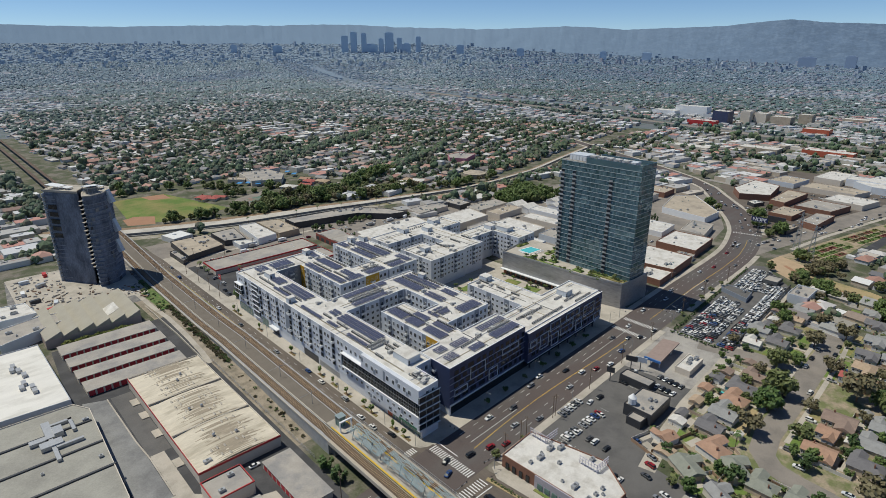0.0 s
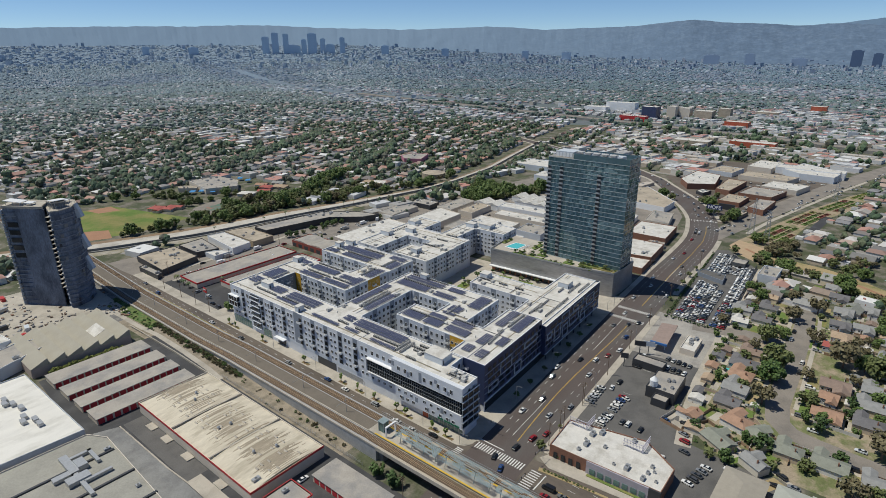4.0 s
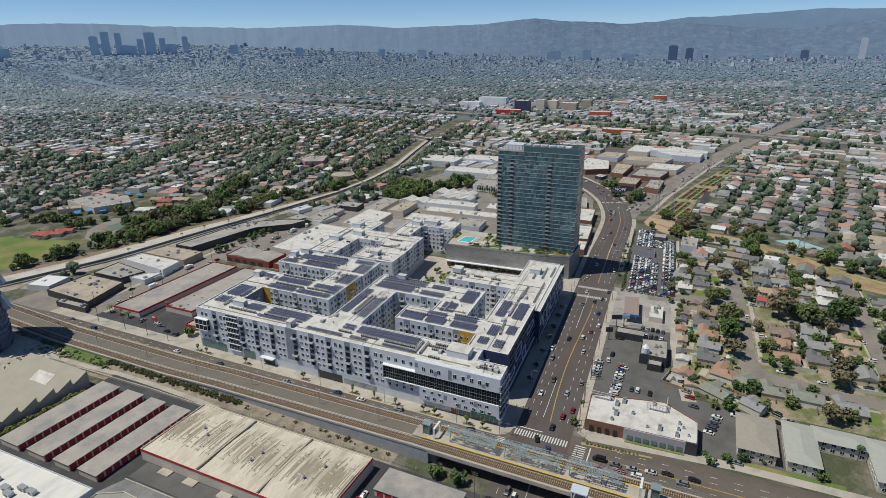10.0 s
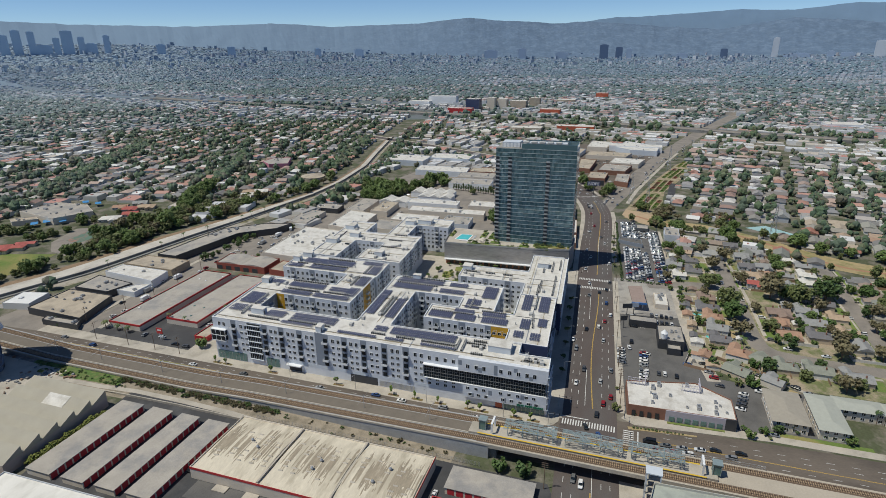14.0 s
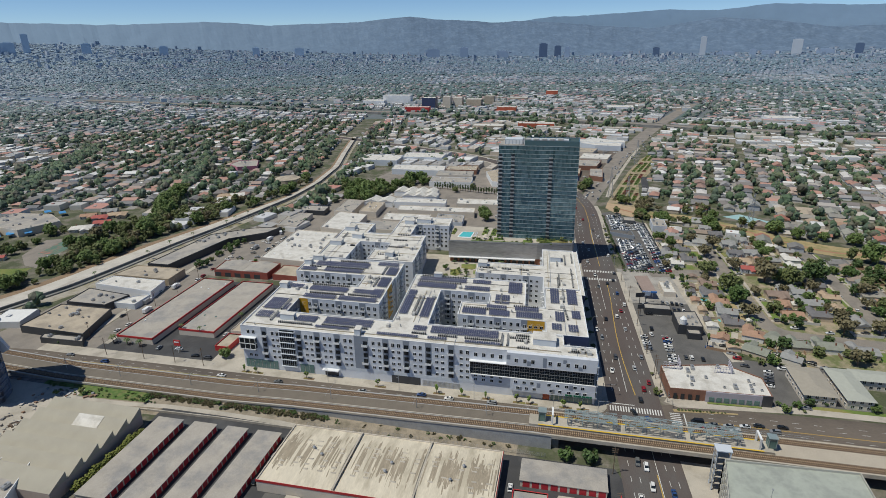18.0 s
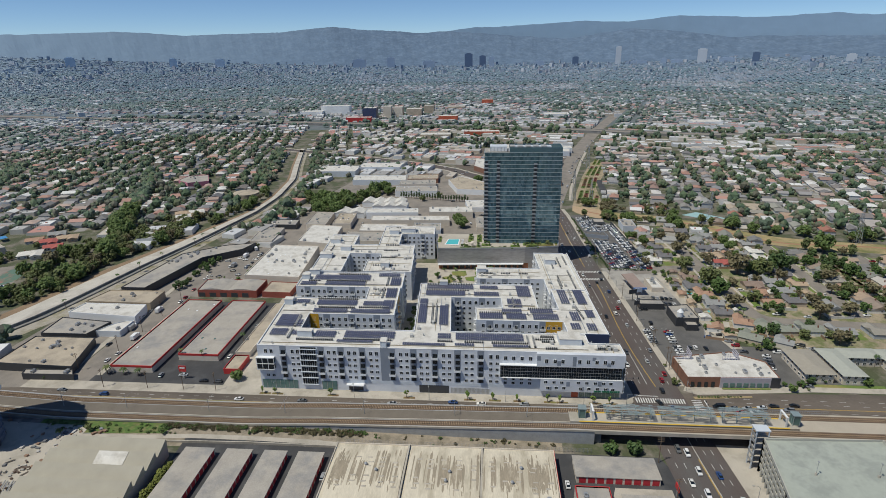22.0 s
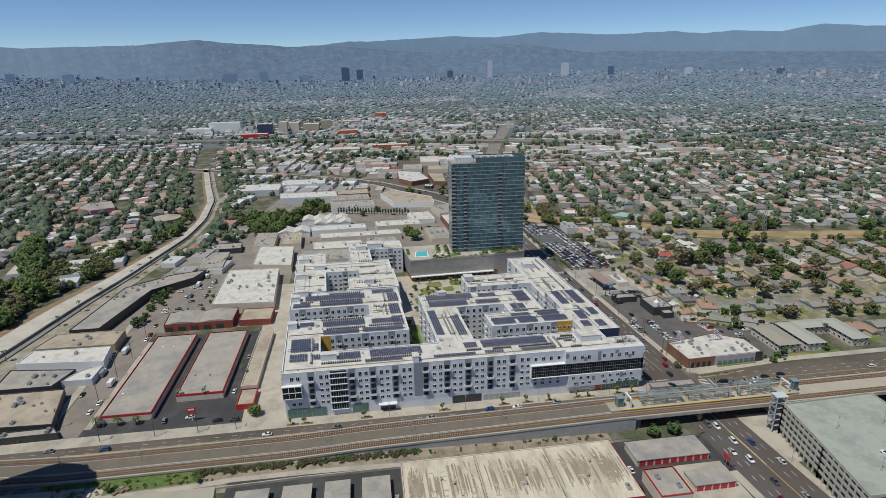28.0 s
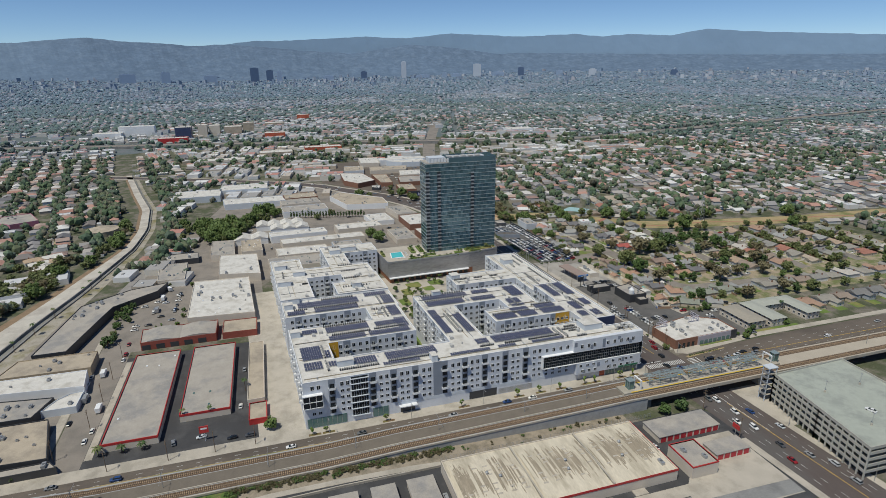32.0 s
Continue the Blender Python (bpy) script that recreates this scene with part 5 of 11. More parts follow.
for i in range(5):
    part("roof_unit", Mesh().box(TX0 + 4, TX0 + 9, TY0 + 12 + i * 6, TY0 + 16 + i * 6, TZ1 + 4.004, TZ1 + 4.9), M["condenser"], tow)
sgn = Mesh()
for i in range(7):
    y = TY1 - 5.2 - i * 2.6
    sgn.box(TX0 + 1.6, TX0 + 1.95, y - 1.7, y, TZ1 + 1.0, TZ1 + 3.8)
part("roof_sign", sgn, M["panel_white"], tow, "row of white sign bars", kind="stuff")
scr = Mesh()
for i in range(18):
    y = TY1 - 2 - i * 1.2
    scr.box(TX0 + 2.0, TX0 + 2.15, y - 0.05, y + 0.05, TZ1 + 0.6, TZ1 + 4.2)
part("sign_screen", scr, M["metal"], tow, kind="stuff")

# ---- derelict dark tower ----
dk = thing("derelict_tower", "dark unfinished concrete tower with ragged sides", "tower", at=(72, 470, 0))
dc = mat("weathered_dark_concrete", (0.17, 0.195, 0.245), 0.9, vary=0.4, scale=0.15, fine=1.2, second=(0.09, 0.105, 0.14), second_scale=0.09, streak=(1, 1, 0.5))
de = mat("weathered_slab_edge", (0.24, 0.26, 0.30), 0.9, vary=0.35, scale=0.4, fine=1.5)
SLABS = (("west_slab", [(52.5, 473), (68, 450), (78, 466), (64, 488)], 68.0, "dark concrete slab with open floors"),
         ("east_slab", [(69.5, 442), (74.5, 440.5), (83, 444.5), (90, 454), (92, 463), (86, 475), (75, 470)], 66.0, "dark concrete slab with a curved ragged edge"))
rd = random.Random(8)
for nm, poly, h, lab in SLABS:
    n = len(poly)
    cxx, cyy = sum(p[0] for p in poly) / n, sum(p[1] for p in poly) / n

    def swell(f):
        return [(cxx + (x - cxx) * f, cyy + (y - cyy) * f) for x, y in poly]
    part(nm, Mesh().prism(swell(0.955), -0.2, h), dc, dk, lab)
    for k in range(1, 22):
        z = k * h / 22
        part("floor_edge", Mesh().prism(swell(1.0 + 0.03 * rd.random()), z, z + 0.42), rd.choice((de, de, dc)), dk)
    for k in range(70):
        i = rd.randrange(n)
        p, q = Vector(poly[i]), Vector(poly[(i + 1) % n])
        f = rd.uniform(0.0, 0.85)
        a_, b_ = p + (q - p) * f, p + (q - p) * min(0.99, f + rd.uniform(0.06, 0.3))
        z = rd.randrange(21) * h / 22 + 0.45
        d = (q - p).normalized() * 0.12
        out = Vector((d.y, -d.x)) * 1.0
        sgn2 = 1 if (a_ + out - Vector((cxx, cyy))).length > (a_ - Vector((cxx, cyy))).length else -1
        part("cladding_panel", Mesh().prism([tuple(a_), tuple(b_), tuple(b_ + out * sgn2), tuple(a_ + out * sgn2)], z, z + rd.choice((2.3, 2.3, 5.4))), rd.choice((M["panel_dark"], M["concrete_dark"], dc, dc)), dk)
    part("roof", Mesh().prism(swell(0.99), h + 0.004, h + 0.6), M["concrete"], dk, "pale concrete roof slab")
# a plain wall on the broad side, and ragged slab ends at the rims
part("shear_wall", Mesh().prism([(57.6, 464.9), (68.6, 448.6), (69.4, 449.2), (58.4, 465.4)], 0.0, 67.0), dc, dk, "smooth bluish concrete wall")
part("parapet", Mesh().prism([(52.0, 473.2), (68.6, 448.8), (69.0, 449.1), (52.4, 473.6)], 67.4, 68.9), M["concrete"], dk)
for k in range(1, 22):
    z = k * 3.0
    part("slab_end", Mesh().obox(52.6 - 0.5 * rd.random(), 473.4, z + 0.2, rd.uniform(1.6, 3.4), 2.2, 0.34, -56), M["concrete"], dk)
    if k > 4:
        part("slab_end", Mesh().obox(69.2, 442.8 + rd.uniform(-0.3, 0.3), z + 0.2, rd.uniform(2.2, 4.2), 2.4, 0.34, 20), M["concrete"], dk)
for x, y, z, w_, d_, a_ in ((60.5, 470, 71.2, 12, 6.5, -56), (66, 462, 70.2, 5, 5, -56), (77.5, 449, 71.6, 10, 5.5, 24), (84, 459, 68.6, 7, 6, 50)):
    part("roof_canopy", Mesh().obox(x, y, z, w_, d_, 0.3, a_, 5), M["panel_white"], dk, "pale tilted roof canopy")
    for sx, sy in ((-0.4, -0.4), (0.4, -0.4), (0.4, 0.4), (-0.4, 0.4)):
        ca_, sa_ = math.cos(radians(a_)), math.sin(radians(a_))
        part("canopy_post", Mesh().cyl(x + ca_ * sx * w_ - sa_ * sy * d_, y + sa_ * sx * w_ + ca_ * sy * d_, 66.5, z + 0.1, 0.16, 0.16, 6), M["metal"], dk)
for k in range(9):
    part("roof_scaffold", Mesh().rod((71 + k * 2.0, 443.5 + 0.55 * k * (k > 3), 66.0), (71 + k * 2.0, 443.5 + 0.55 * k * (k > 3), 69.0), 0.09), M["metal"], dk)
part("roof_hut", Mesh().box(74, 81, 447, 457, 66.7, 70.0), M["concrete_dark"], dk)
part("roof_hut_lid", Mesh().box(73.4, 81.6, 446.4, 457.6, 70.0, 70.6), M["concrete"], dk)
for z, x, y in ((62, 88.0, 450), (40.5, 88.4, 450.5), (25, 88.0, 450)):
    part("rubble_chute", Mesh().obox(x, y, z, 3.2, 3.4, 9.5, -50, -20), M["panel_pale"], dk, "pale boxed rubble chute")
for k in range(5):
    part("open_bay", Mesh().prism([(53.5, 471.0), (57.6, 464.8), (58.0, 465.0), (53.9, 471.2)], 34 + k * 5.2, 37.2 + k * 5.2), M["glass"], dk)
part("facade_edge", Mesh().prism([(51.4, 472.8), (52.9, 473.4), (64.2, 488.6), (62.9, 489.2)], 0.0, 66.0), M["panel_pale"], dk, "pale edge of the facade")
# rubble, beams and containers round the derelict tower
setting("pavement_site", Mesh().sheet([(28, 400), (84, 396), (96, 412), (97, 500), (20, 500), (14, 430)], 0.022), mat("rubble_ground", (0.17, 0.165, 0.16), 0.95, vary=0.4, scale=0.35, fine=2.5, second=(0.30, 0.28, 0.25), second_scale=0.2, second_at=0.56), "dusty rubble-strewn ground of the site", "site")
rub = Mesh()
for k in range(420):
    x, y = rd.uniform(22, 94), rd.uniform(400, 498)
    if 50 < x < 91 and 432 < y < 490:
        continue
    sz = rd.uniform(0.3, 1.5)
    rub.obox(x, y, sz * 0.25, sz * rd.uniform(0.8, 2.2), sz, sz * 0.6, rd.uniform(0, 180), rd.uniform(-12, 12))
tagged(part("rubble", rub, mat("mixed_rubble", (0.3, 0.3, 0.3), 0.9, vary=0.2, spread=[(0.34, 0.33, 0.31), (0.16, 0.16, 0.165), (0.45, 0.43, 0.40), (0.25, 0.16, 0.11), (0.22, 0.23, 0.25)])), "broken concrete and scrap on the ground", "rubble", kind="stuff")
for k in range(9):
    y = 408 + k * 1.7
    bm_ = thing("steel_beam", "long grey steel beam lying on blocks", "beam", "stacked beams", at=(49, y, 0.4))
    part("beam", Mesh().obox(48, y, 0.8, 13, 0.35, 0.4, 24 + rd.uniform(-4, 4)), M["metal"], bm_)
    part("block", Mesh().obox(46, y - 0.6, 0.3, 0.5, 0.5, 0.6, 24), M["concrete_dark"], bm_)
for x, y, a_, c_ in ((34, 418, 15, "red"), (40, 428, 80, "panel_pale"), (30, 440, 10, "panel_dark"), (26, 460, 85, "panel_white"), (38, 470, 20, "metal"), (30, 484, 5, "panel_pale"), (44, 492, 90, "red")):
    ct = thing("container", "steel shipping container on the site", "container", "site containers", at=(x, y, 0))
    part("box", Mesh().obox(x, y, 1.3, 6.0, 2.4, 2.6, a_), M[c_], ct)
    part("door", Mesh().obox(x + 3.03 * math.cos(radians(a_)), y + 3.03 * math.sin(radians(a_)), 1.3, 0.08, 2.2, 2.4, a_), M["metal_dark"], ct)

# ---- low commercial buildings ----
def flat_building(name, poly, h, wall, roof, label, category="building", fascia=None, fascia_h=1.0, units=0, doors=(), z0=0.0, seed=1, skylights=0):
    """A flat-roofed building: walls with a parapet, a sunk roof, vents and boxes on it."""
    cx = sum(p[0] for p in poly) / len(poly)
    cy = sum(p[1] for p in poly) / len(poly)
    ob = thing(name, label, category, at=(cx, cy, z0))
    n = len(poly)
    if sum(poly[i][0] * poly[(i + 1) % n][1] - poly[(i + 1) % n][0] * poly[i][1] for i in range(n)) < 0:
        poly = poly[::-1]
    w, r, c = Mesh(), Mesh(), Mesh()

    def inset(d):
        out = []
        for i in range(n):
            p0, p1, p2 = Vector(poly[i - 1]), Vector(poly[i]), Vector(poly[(i + 1) % n])
            e1, e2 = (p1 - p0).normalized(), (p2 - p1).normalized()
            n1, n2 = Vector((-e1.y, e1.x)), Vector((-e2.y, e2.x))
            k = max(0.3, 1 + n1.dot(n2))
            out.append(tuple(p1 + (n1 + n2) * (d / k)))
        return out

    inn, out2 = inset(0.3), inset(-0.06)
    for i in range(n):
        j = (i + 1) % n
        w.prism([poly[i], poly[j], inn[j], inn[i]], z0 - 0.3, z0 + h)
        if fascia:
            c.prism([out2[i], out2[j], inn[j], inn[i]], z0 + h - fascia_h, z0 + h + 0.08)
    r.prism(inset(0.29), z0 + h - 0.9, z0 + h - 0.5)
    part("wall", w, wall, ob)
    part("roof", r, roof, ob)
    if fascia:
        part("fascia", c, fascia, ob)
    rn = random.Random(seed * 7 + 3)
    x0, x1 = min(p[0] for p in poly) + 2, max(p[0] for p in poly) - 2
    y0, y1 = min(p[1] for p in poly) + 2, max(p[1] for p in poly) - 2

    def free_spot():
        for _ in range(30):
            x, y = rn.uniform(x0, x1), rn.uniform(y0, y1)
            inside_ = True
            for i in range(n):
                p, q = inn[i], inn[(i + 1) % n]
                if (q[0] - p[0]) * (y - p[1]) - (q[1] - p[1]) * (x - p[0]) < 2.0 * math.hypot(q[0] - p[0], q[1] - p[1]):
                    inside_ = False
            if inside_:
                return x, y
        return None

    for k in range(units):
        s = free_spot()
        if s:
            u = Mesh()
            lx, ly, lz = rn.choice(((1.6, 1.2, 1.1), (2.4, 1.4, 1.3), (1.0, 1.0, 0.9), (3.2, 1.6, 1.5)))
            zz = z0 + h - 0.5
            u.mat = 0
            u.box(s[0] - lx / 2, s[0] + lx / 2, s[1] - ly / 2, s[1] + ly / 2, zz + 0.15, zz + lz)
            u.mat = 1
            u.box(s[0] - lx / 2 + 0.1, s[0] + lx / 2 - 0.1, s[1] - ly / 2 + 0.1, s[1] + ly / 2 - 0.1, zz, zz + 0.15)
            u.cyl(s[0], s[1], zz + lz, zz + lz + 0.08, min(lx, ly) * 0.36, n=10)
            part("roof_unit", u, [M["metal"], M["metal_dark"]], ob)
    if skylights:
        u = Mesh()
        for k in range(skylights):
            s = free_spot()
            if s:
                u.box(s[0] - 0.7, s[0] + 0.7, s[1] - 0.45, s[1] + 0.45, z0 + h - 0.5, z0 + h - 0.25)
        if u.v:
            part("skylights", u, M["glass_green"] if seed % 2 else M["panel_white"], ob, kind="stuff")
    for k, (xa, ya, xb, yb, zlo, zhi, m) in enumerate(doors):
        d = Mesh()
        e = Vector((xb - xa, yb - ya)).normalized() * 0.06
        d.prism([(xa - e.y, ya + e.x), (xb - e.y, yb + e.x), (xb + e.y, yb - e.x), (xa + e.y, ya - e.x)], z0 + zlo, z0 + zhi)
        part("door" if zlo < 0.4 else "window", d, m, ob)
    return ob


def rect(x0, x1, y0, y1, skew=0.0):
    return [(x0, y0), (x1, y0 + skew), (x1, y1 + skew), (x0, y1)]


# storage yard: four long sheds with red roller doors
def storage_shed(x0, x1, y0, y1, name="storage_shed", h=3.3, door_sides=(-1,), along_x=True):
    ob = thing(name, "long low storage shed with a grey roof and red roller doors", "storage shed", "storage sheds", at=((x0 + x1) / 2, (y0 + y1) / 2, 0))
    a = Mesh()
    a.box(x0, x1, y0, y1, -0.2, h - 0.25)
    part("wall", a, M["cream"], ob)
    a = Mesh()
    a.box(x0 - 0.3, x1 + 0.3, y0 - 0.35, y1 + 0.35, h - 0.25, h)
    part("roof", a, M["roof_grey"], ob)
    n = int(((x1 - x0) if along_x else (y1 - y0)) / 3.4)
    for s in door_sides:
        for i in range(n):
            d = Mesh()
            if along_x:
                xa = x0 + 0.5 + i * (x1 - x0 - 0.6) / n
                y = y0 if s < 0 else y1
                d.box(xa, xa + 2.7, y - 0.06, y + 0.06, 0.1, 2.8)
            else:
                ya = y0 + 0.5 + i * (y1 - y0 - 0.6) / n
                x = x0 if s < 0 else x1
                d.box(x - 0.06, x + 0.06, ya, ya + 2.7, 0.1, 2.8)
            part("roller_door", d, M["red_door"], ob)
    return ob


for ya, yb, xa in ((341.2, 353.8, 27), (324.2, 335.2, 27.5), (308.8, 318.4, 28), (292.6, 303.4, 28.5)):
    storage_shed(xa, 75.8, ya, yb)
storage_shed(68.0, 80.2, 154, 187, "storage_shed", door_sides=(-1,), along_x=False)
storage_shed(50.2, 58.8, 153, 171, "storage_shed", door_sides=(-1,), along_x=False)

flat_building("office_building", rect(43.8, 59.6, 176, 189), 6, M["cream"], M["roof_grey"], "small cream office building with red trim", "building", M["red"], 0.5, units=2, seed=3)
# west of the block
flat_building("storage_building", rect(139, 226, 406.5, 430.5), 4.2, M["cream"], M["roof_grey"], "long storage building with a red fascia", "storage building", M["red"], 1.1, skylights=4, seed=8)
flat_building("storage_building", rect(153, 226, 375.5, 399), 4.2, M["cream"], M["roof_grey"], "storage building with a red fascia and front", "storage building", M["red"], 1.1, skylights=3, seed=9)
flat_building("shed", rect(158, 224, 359, 367.5), 3.4, M["cream"], M["roof_tan"], "narrow beige shed with a flat roof", "shed", seed=10)
flat_building("shed", rect(140, 155, 358, 366.5), 3.2, M["red"], M["roof_tan"], "small red-walled office with a tan roof", "shed", M["red"], 0.5, seed=11)
M["red_brick"] = mat("dark_red_brick", (0.27, 0.07, 0.05), 0.85, vary=0.2, scale=0.6, fine=4)
wk_ = flat_building("brick_workshop", [(240, 387.5), (240, 431), (260, 433), (261, 387.5)], 5.4, M["red_brick"], M["roof_grey"], "red brick workshop with low grey barrel roofs", "workshop", units=2, seed=12)
for y in (396, 404, 412, 420, 428):
    part("dark_doorway", Mesh().box(239.9, 240.0, y - 2.4, y + 2.4, 0.2, 3.4), M["panel_dark"], wk_)
for k in range(2):
    y0, y1 = 388.1 + k * 21.2, 408.9 + k * 21.2
    pts = [(y0 + (y1 - y0) * i / 8, 4.95 + 1.5 * math.sin(math.pi * i / 8)) for i in range(9)]
    vr = Mesh().add([v for y, z in pts for v in ((240.5, y, z), (259.6, y, z))], [(2 * i, 2 * i + 1, 2 * i + 3, 2 * i + 2) for i in range(8)])
    vr.add([(240.5, y, z) for y, z in pts], [tuple(range(8, -1, -1))]).add([(259.6, y, z) for y, z in pts], [tuple(range(9))])
    part("barrel_roof", vr, M["roof_grey"], wk_, "low grey barrel vault")
flat_building("brick_workshop", [(240, 363), (259, 363), (260, 384), (241, 384)], 4.5, M["red_brick"], M["roof_tan"], "red-walled shop beside a garden yard", "workshop", seed=13)
flat_building("market_building", [(263, 364), (266, 407), (336, 409), (334, 369)], 7, M["cream"], M["roof_white"], "wide market hall with a white roof and vents", "building", units=16, skylights=12, seed=14)
flat_building("market_building", [(340, 360), (347, 392), (397, 394), (392, 363)], 7, M["cream"], M["roof_white"], "white-roofed hall beside the market", "building", units=4, seed=15)
flat_building("strip_building", [(241, 489), (241, 471), (296, 461), (305, 459), (327, 434), (344, 429), (336, 454), (313, 481)], 6, M["panel_dark"], M["roof_grey"], "long low strip of workshops along the channel", "building", units=14, seed=16)
flat_building("tan_warehouse", [(216.5, 499), (236, 494), (236, 453), (215.5, 452)], 6, mat("tan_wall", (0.38, 0.31, 0.22), 0.85), M["roof_tan"], "long warehouse with a tan felt roof", "warehouse", units=5, seed=17)
flat_building("white_shed", [(199.5, 499), (214, 497), (213, 453), (194.5, 450)], 6, M["panel_white"], M["roof_white"], "long shed with a white roof", "shed", units=2, seed=18)
flat_building("white_shed", [(178, 466), (188, 461), (192.5, 456), (193.5, 450), (178, 450)], 4, M["panel_pale"], M["roof_white"], "low lean-to shed with a white roof", "shed", units=2, seed=24)
flat_building("dark_workshop", [(172, 497), (194, 499), (189, 462.5), (172, 467.5)], 5, M["panel_dark"], M["roof_grey"], "dark-walled workshop with a felt roof", "workshop", units=5, seed=19)
flat_building("dark_workshop", [(137, 497), (168, 497), (168, 459), (135, 450)], 5, M["panel_dark"], M["roof_tan"], "charcoal-walled workshop with a felt roof", "workshop", units=12, seed=20)
flat_building("dark_workshop", [(128.5, 474), (133.5, 476), (134.2, 449), (129, 445)], 3.8, M["panel_dark"], M["roof_grey"], "low dark front office with a grey roof", "workshop", units=2, seed=23)
# east of the boulevard
flat_building("dark_shop", [(209, 106.7), (209, 93), (229.5, 94), (227, 107.4)], 6, M["panel_dark"], M["roof_grey"], "charcoal-walled shop with a grey roof", "shop", units=4, seed=22)


# ---- the parking garage: open decks between parapet bands ----
gar_m = mat("garage_concrete", (0.43, 0.42, 0.37), 0.85, vary=0.1, scale=0.2)
GP = [(79.5, 112), (81, 66), (20, 69), (22, 122), (50, 117)]
gar = thing("parking_garage", "grey concrete parking garage with open decks", "garage", at=(50, 95, 0))
gc = (50.0, 94.0)


def toward(p, d):
    v = Vector((gc[0] - p[0], gc[1] - p[1])).normalized() * d
    return (p[0] + v.x, p[1] + v.y)


# solid charcoal box stands in for the shade deep inside the decks
part("core", Mesh().prism([toward(p, 4.0) for p in GP], -0.2, 14.6), M["panel_dark"], gar, "charcoal box in place of the shade inside the decks")
LV = [0.0, 3.6, 6.6, 9.6, 12.6, 15.2]
for k, z in enumerate(LV[1:]):
    part("deck", Mesh().prism([toward(p, 0.3) for p in GP], z - 0.35, z), gar_m if k < 4 else mat("grey_green_deck", (0.36, 0.385, 0.34), 0.85, vary=0.1, second=(0.29, 0.31, 0.28), second_scale=0.12), gar)
    for i in range(5):
        p, q = GP[i], GP[(i + 1) % 5]
        pi, qi = toward(p, 0.35), toward(q, 0.35)
        part("parapet_band", Mesh().prism([p, q, qi, pi], z - 0.5, z + 0.95), gar_m, gar)
for i in (3, 4, 0):
    p, q = Vector(GP[i]), Vector(GP[(i + 1) % 5])
    n = max(2, int((q - p).length / 3.2))
    for k in range(n + 1):
        c = p + (q - p) * k / n
        c = Vector(toward(c, 0.2))
        part("column", Mesh().box(c.x - 0.3, c.x + 0.3, c.y - 0.3, c.y + 0.3, -0.2, 15.0), gar_m, gar)
stw = thing("stair_tower", "open pale steel stair tower", "stair tower", at=(82, 112.5, 0))
for x in (80.6, 84.2):
    for y in (109.8, 114.6):
        part("post", Mesh().box(x - 0.2, x + 0.2, y - 0.2, y + 0.2, -0.1, 18.4), M["panel_pale"], stw)
for z in (3.4, 6.5, 9.5, 12.6, 15.4):
    part("landing", Mesh().box(80.5, 84.3, 109.6, 114.8, z - 0.2, z), M["concrete"], stw)
    part("railing", Mesh().box(80.4, 84.4, 114.7, 114.85, z, z + 1.1), M["metal"], stw)
part("roof", Mesh().box(80.2, 84.6, 109.3, 115.1, 18.4, 18.8), M["panel_pale"], stw)
for x, y in ((60, 80), (60, 102), (36, 80), (34, 106)):
    ob = thing("deck_lamp", "grey lamp post on a concrete foot", "lamp", "garage deck lamps", at=(x, y, 15.2))
    part("foot", Mesh().cyl(x, y, 15.2, 16.2, 0.45, 0.4), M["concrete"], ob)
    part("post", Mesh().cyl(x, y, 16.2, 21, 0.09, 0.07, 6), M["metal"], ob)
    part("head", Mesh().box(x - 0.5, x + 0.5, y - 0.2, y + 0.2, 21, 21.2), M["metal"], ob)

# ---- warehouse with three stained roof bays ----
dirty = mat("stained_white_roof", (0.60, 0.54, 0.43), 0.85, vary=0.14, scale=0.25, fine=1.4, second=(0.44, 0.39, 0.30), second_scale=0.12, second_at=0.54, streak=(0.4, 1.5, 1))
grimy = mat("brown_stained_roof", (0.30, 0.255, 0.19), 0.9, vary=0.25, scale=0.3, fine=1.6, second=(0.46, 0.40, 0.31), second_scale=0.2, second_at=0.60, streak=(0.35, 1.8, 1))
wh = flat_building("warehouse", rect(45.5, 80.3, 195, 287.5), 5.6, M["cream"], dirty, "wide warehouse with a stained white roof and red edge", "warehouse", units=3, seed=2)
part("fascia", Mesh().box(45.36, 45.5, 194.9, 287.6, 4.7, 5.75), M["red"], wh, "red fascia")
part("fascia", Mesh().box(45.5, 80.4, 194.86, 195.0, 4.7, 5.75), M["red"], wh, "red fascia")
part("fascia", Mesh().box(45.5, 80.4, 287.5, 287.6, 4.9, 5.7), M["concrete"], wh, "pale fascia")
for y in (225, 256):
    part("roof_divider", Mesh().box(45.8, 80.0, y - 0.35, y + 0.35, 4.9, 6.1), M["concrete"], wh)
rw = random.Random(12)
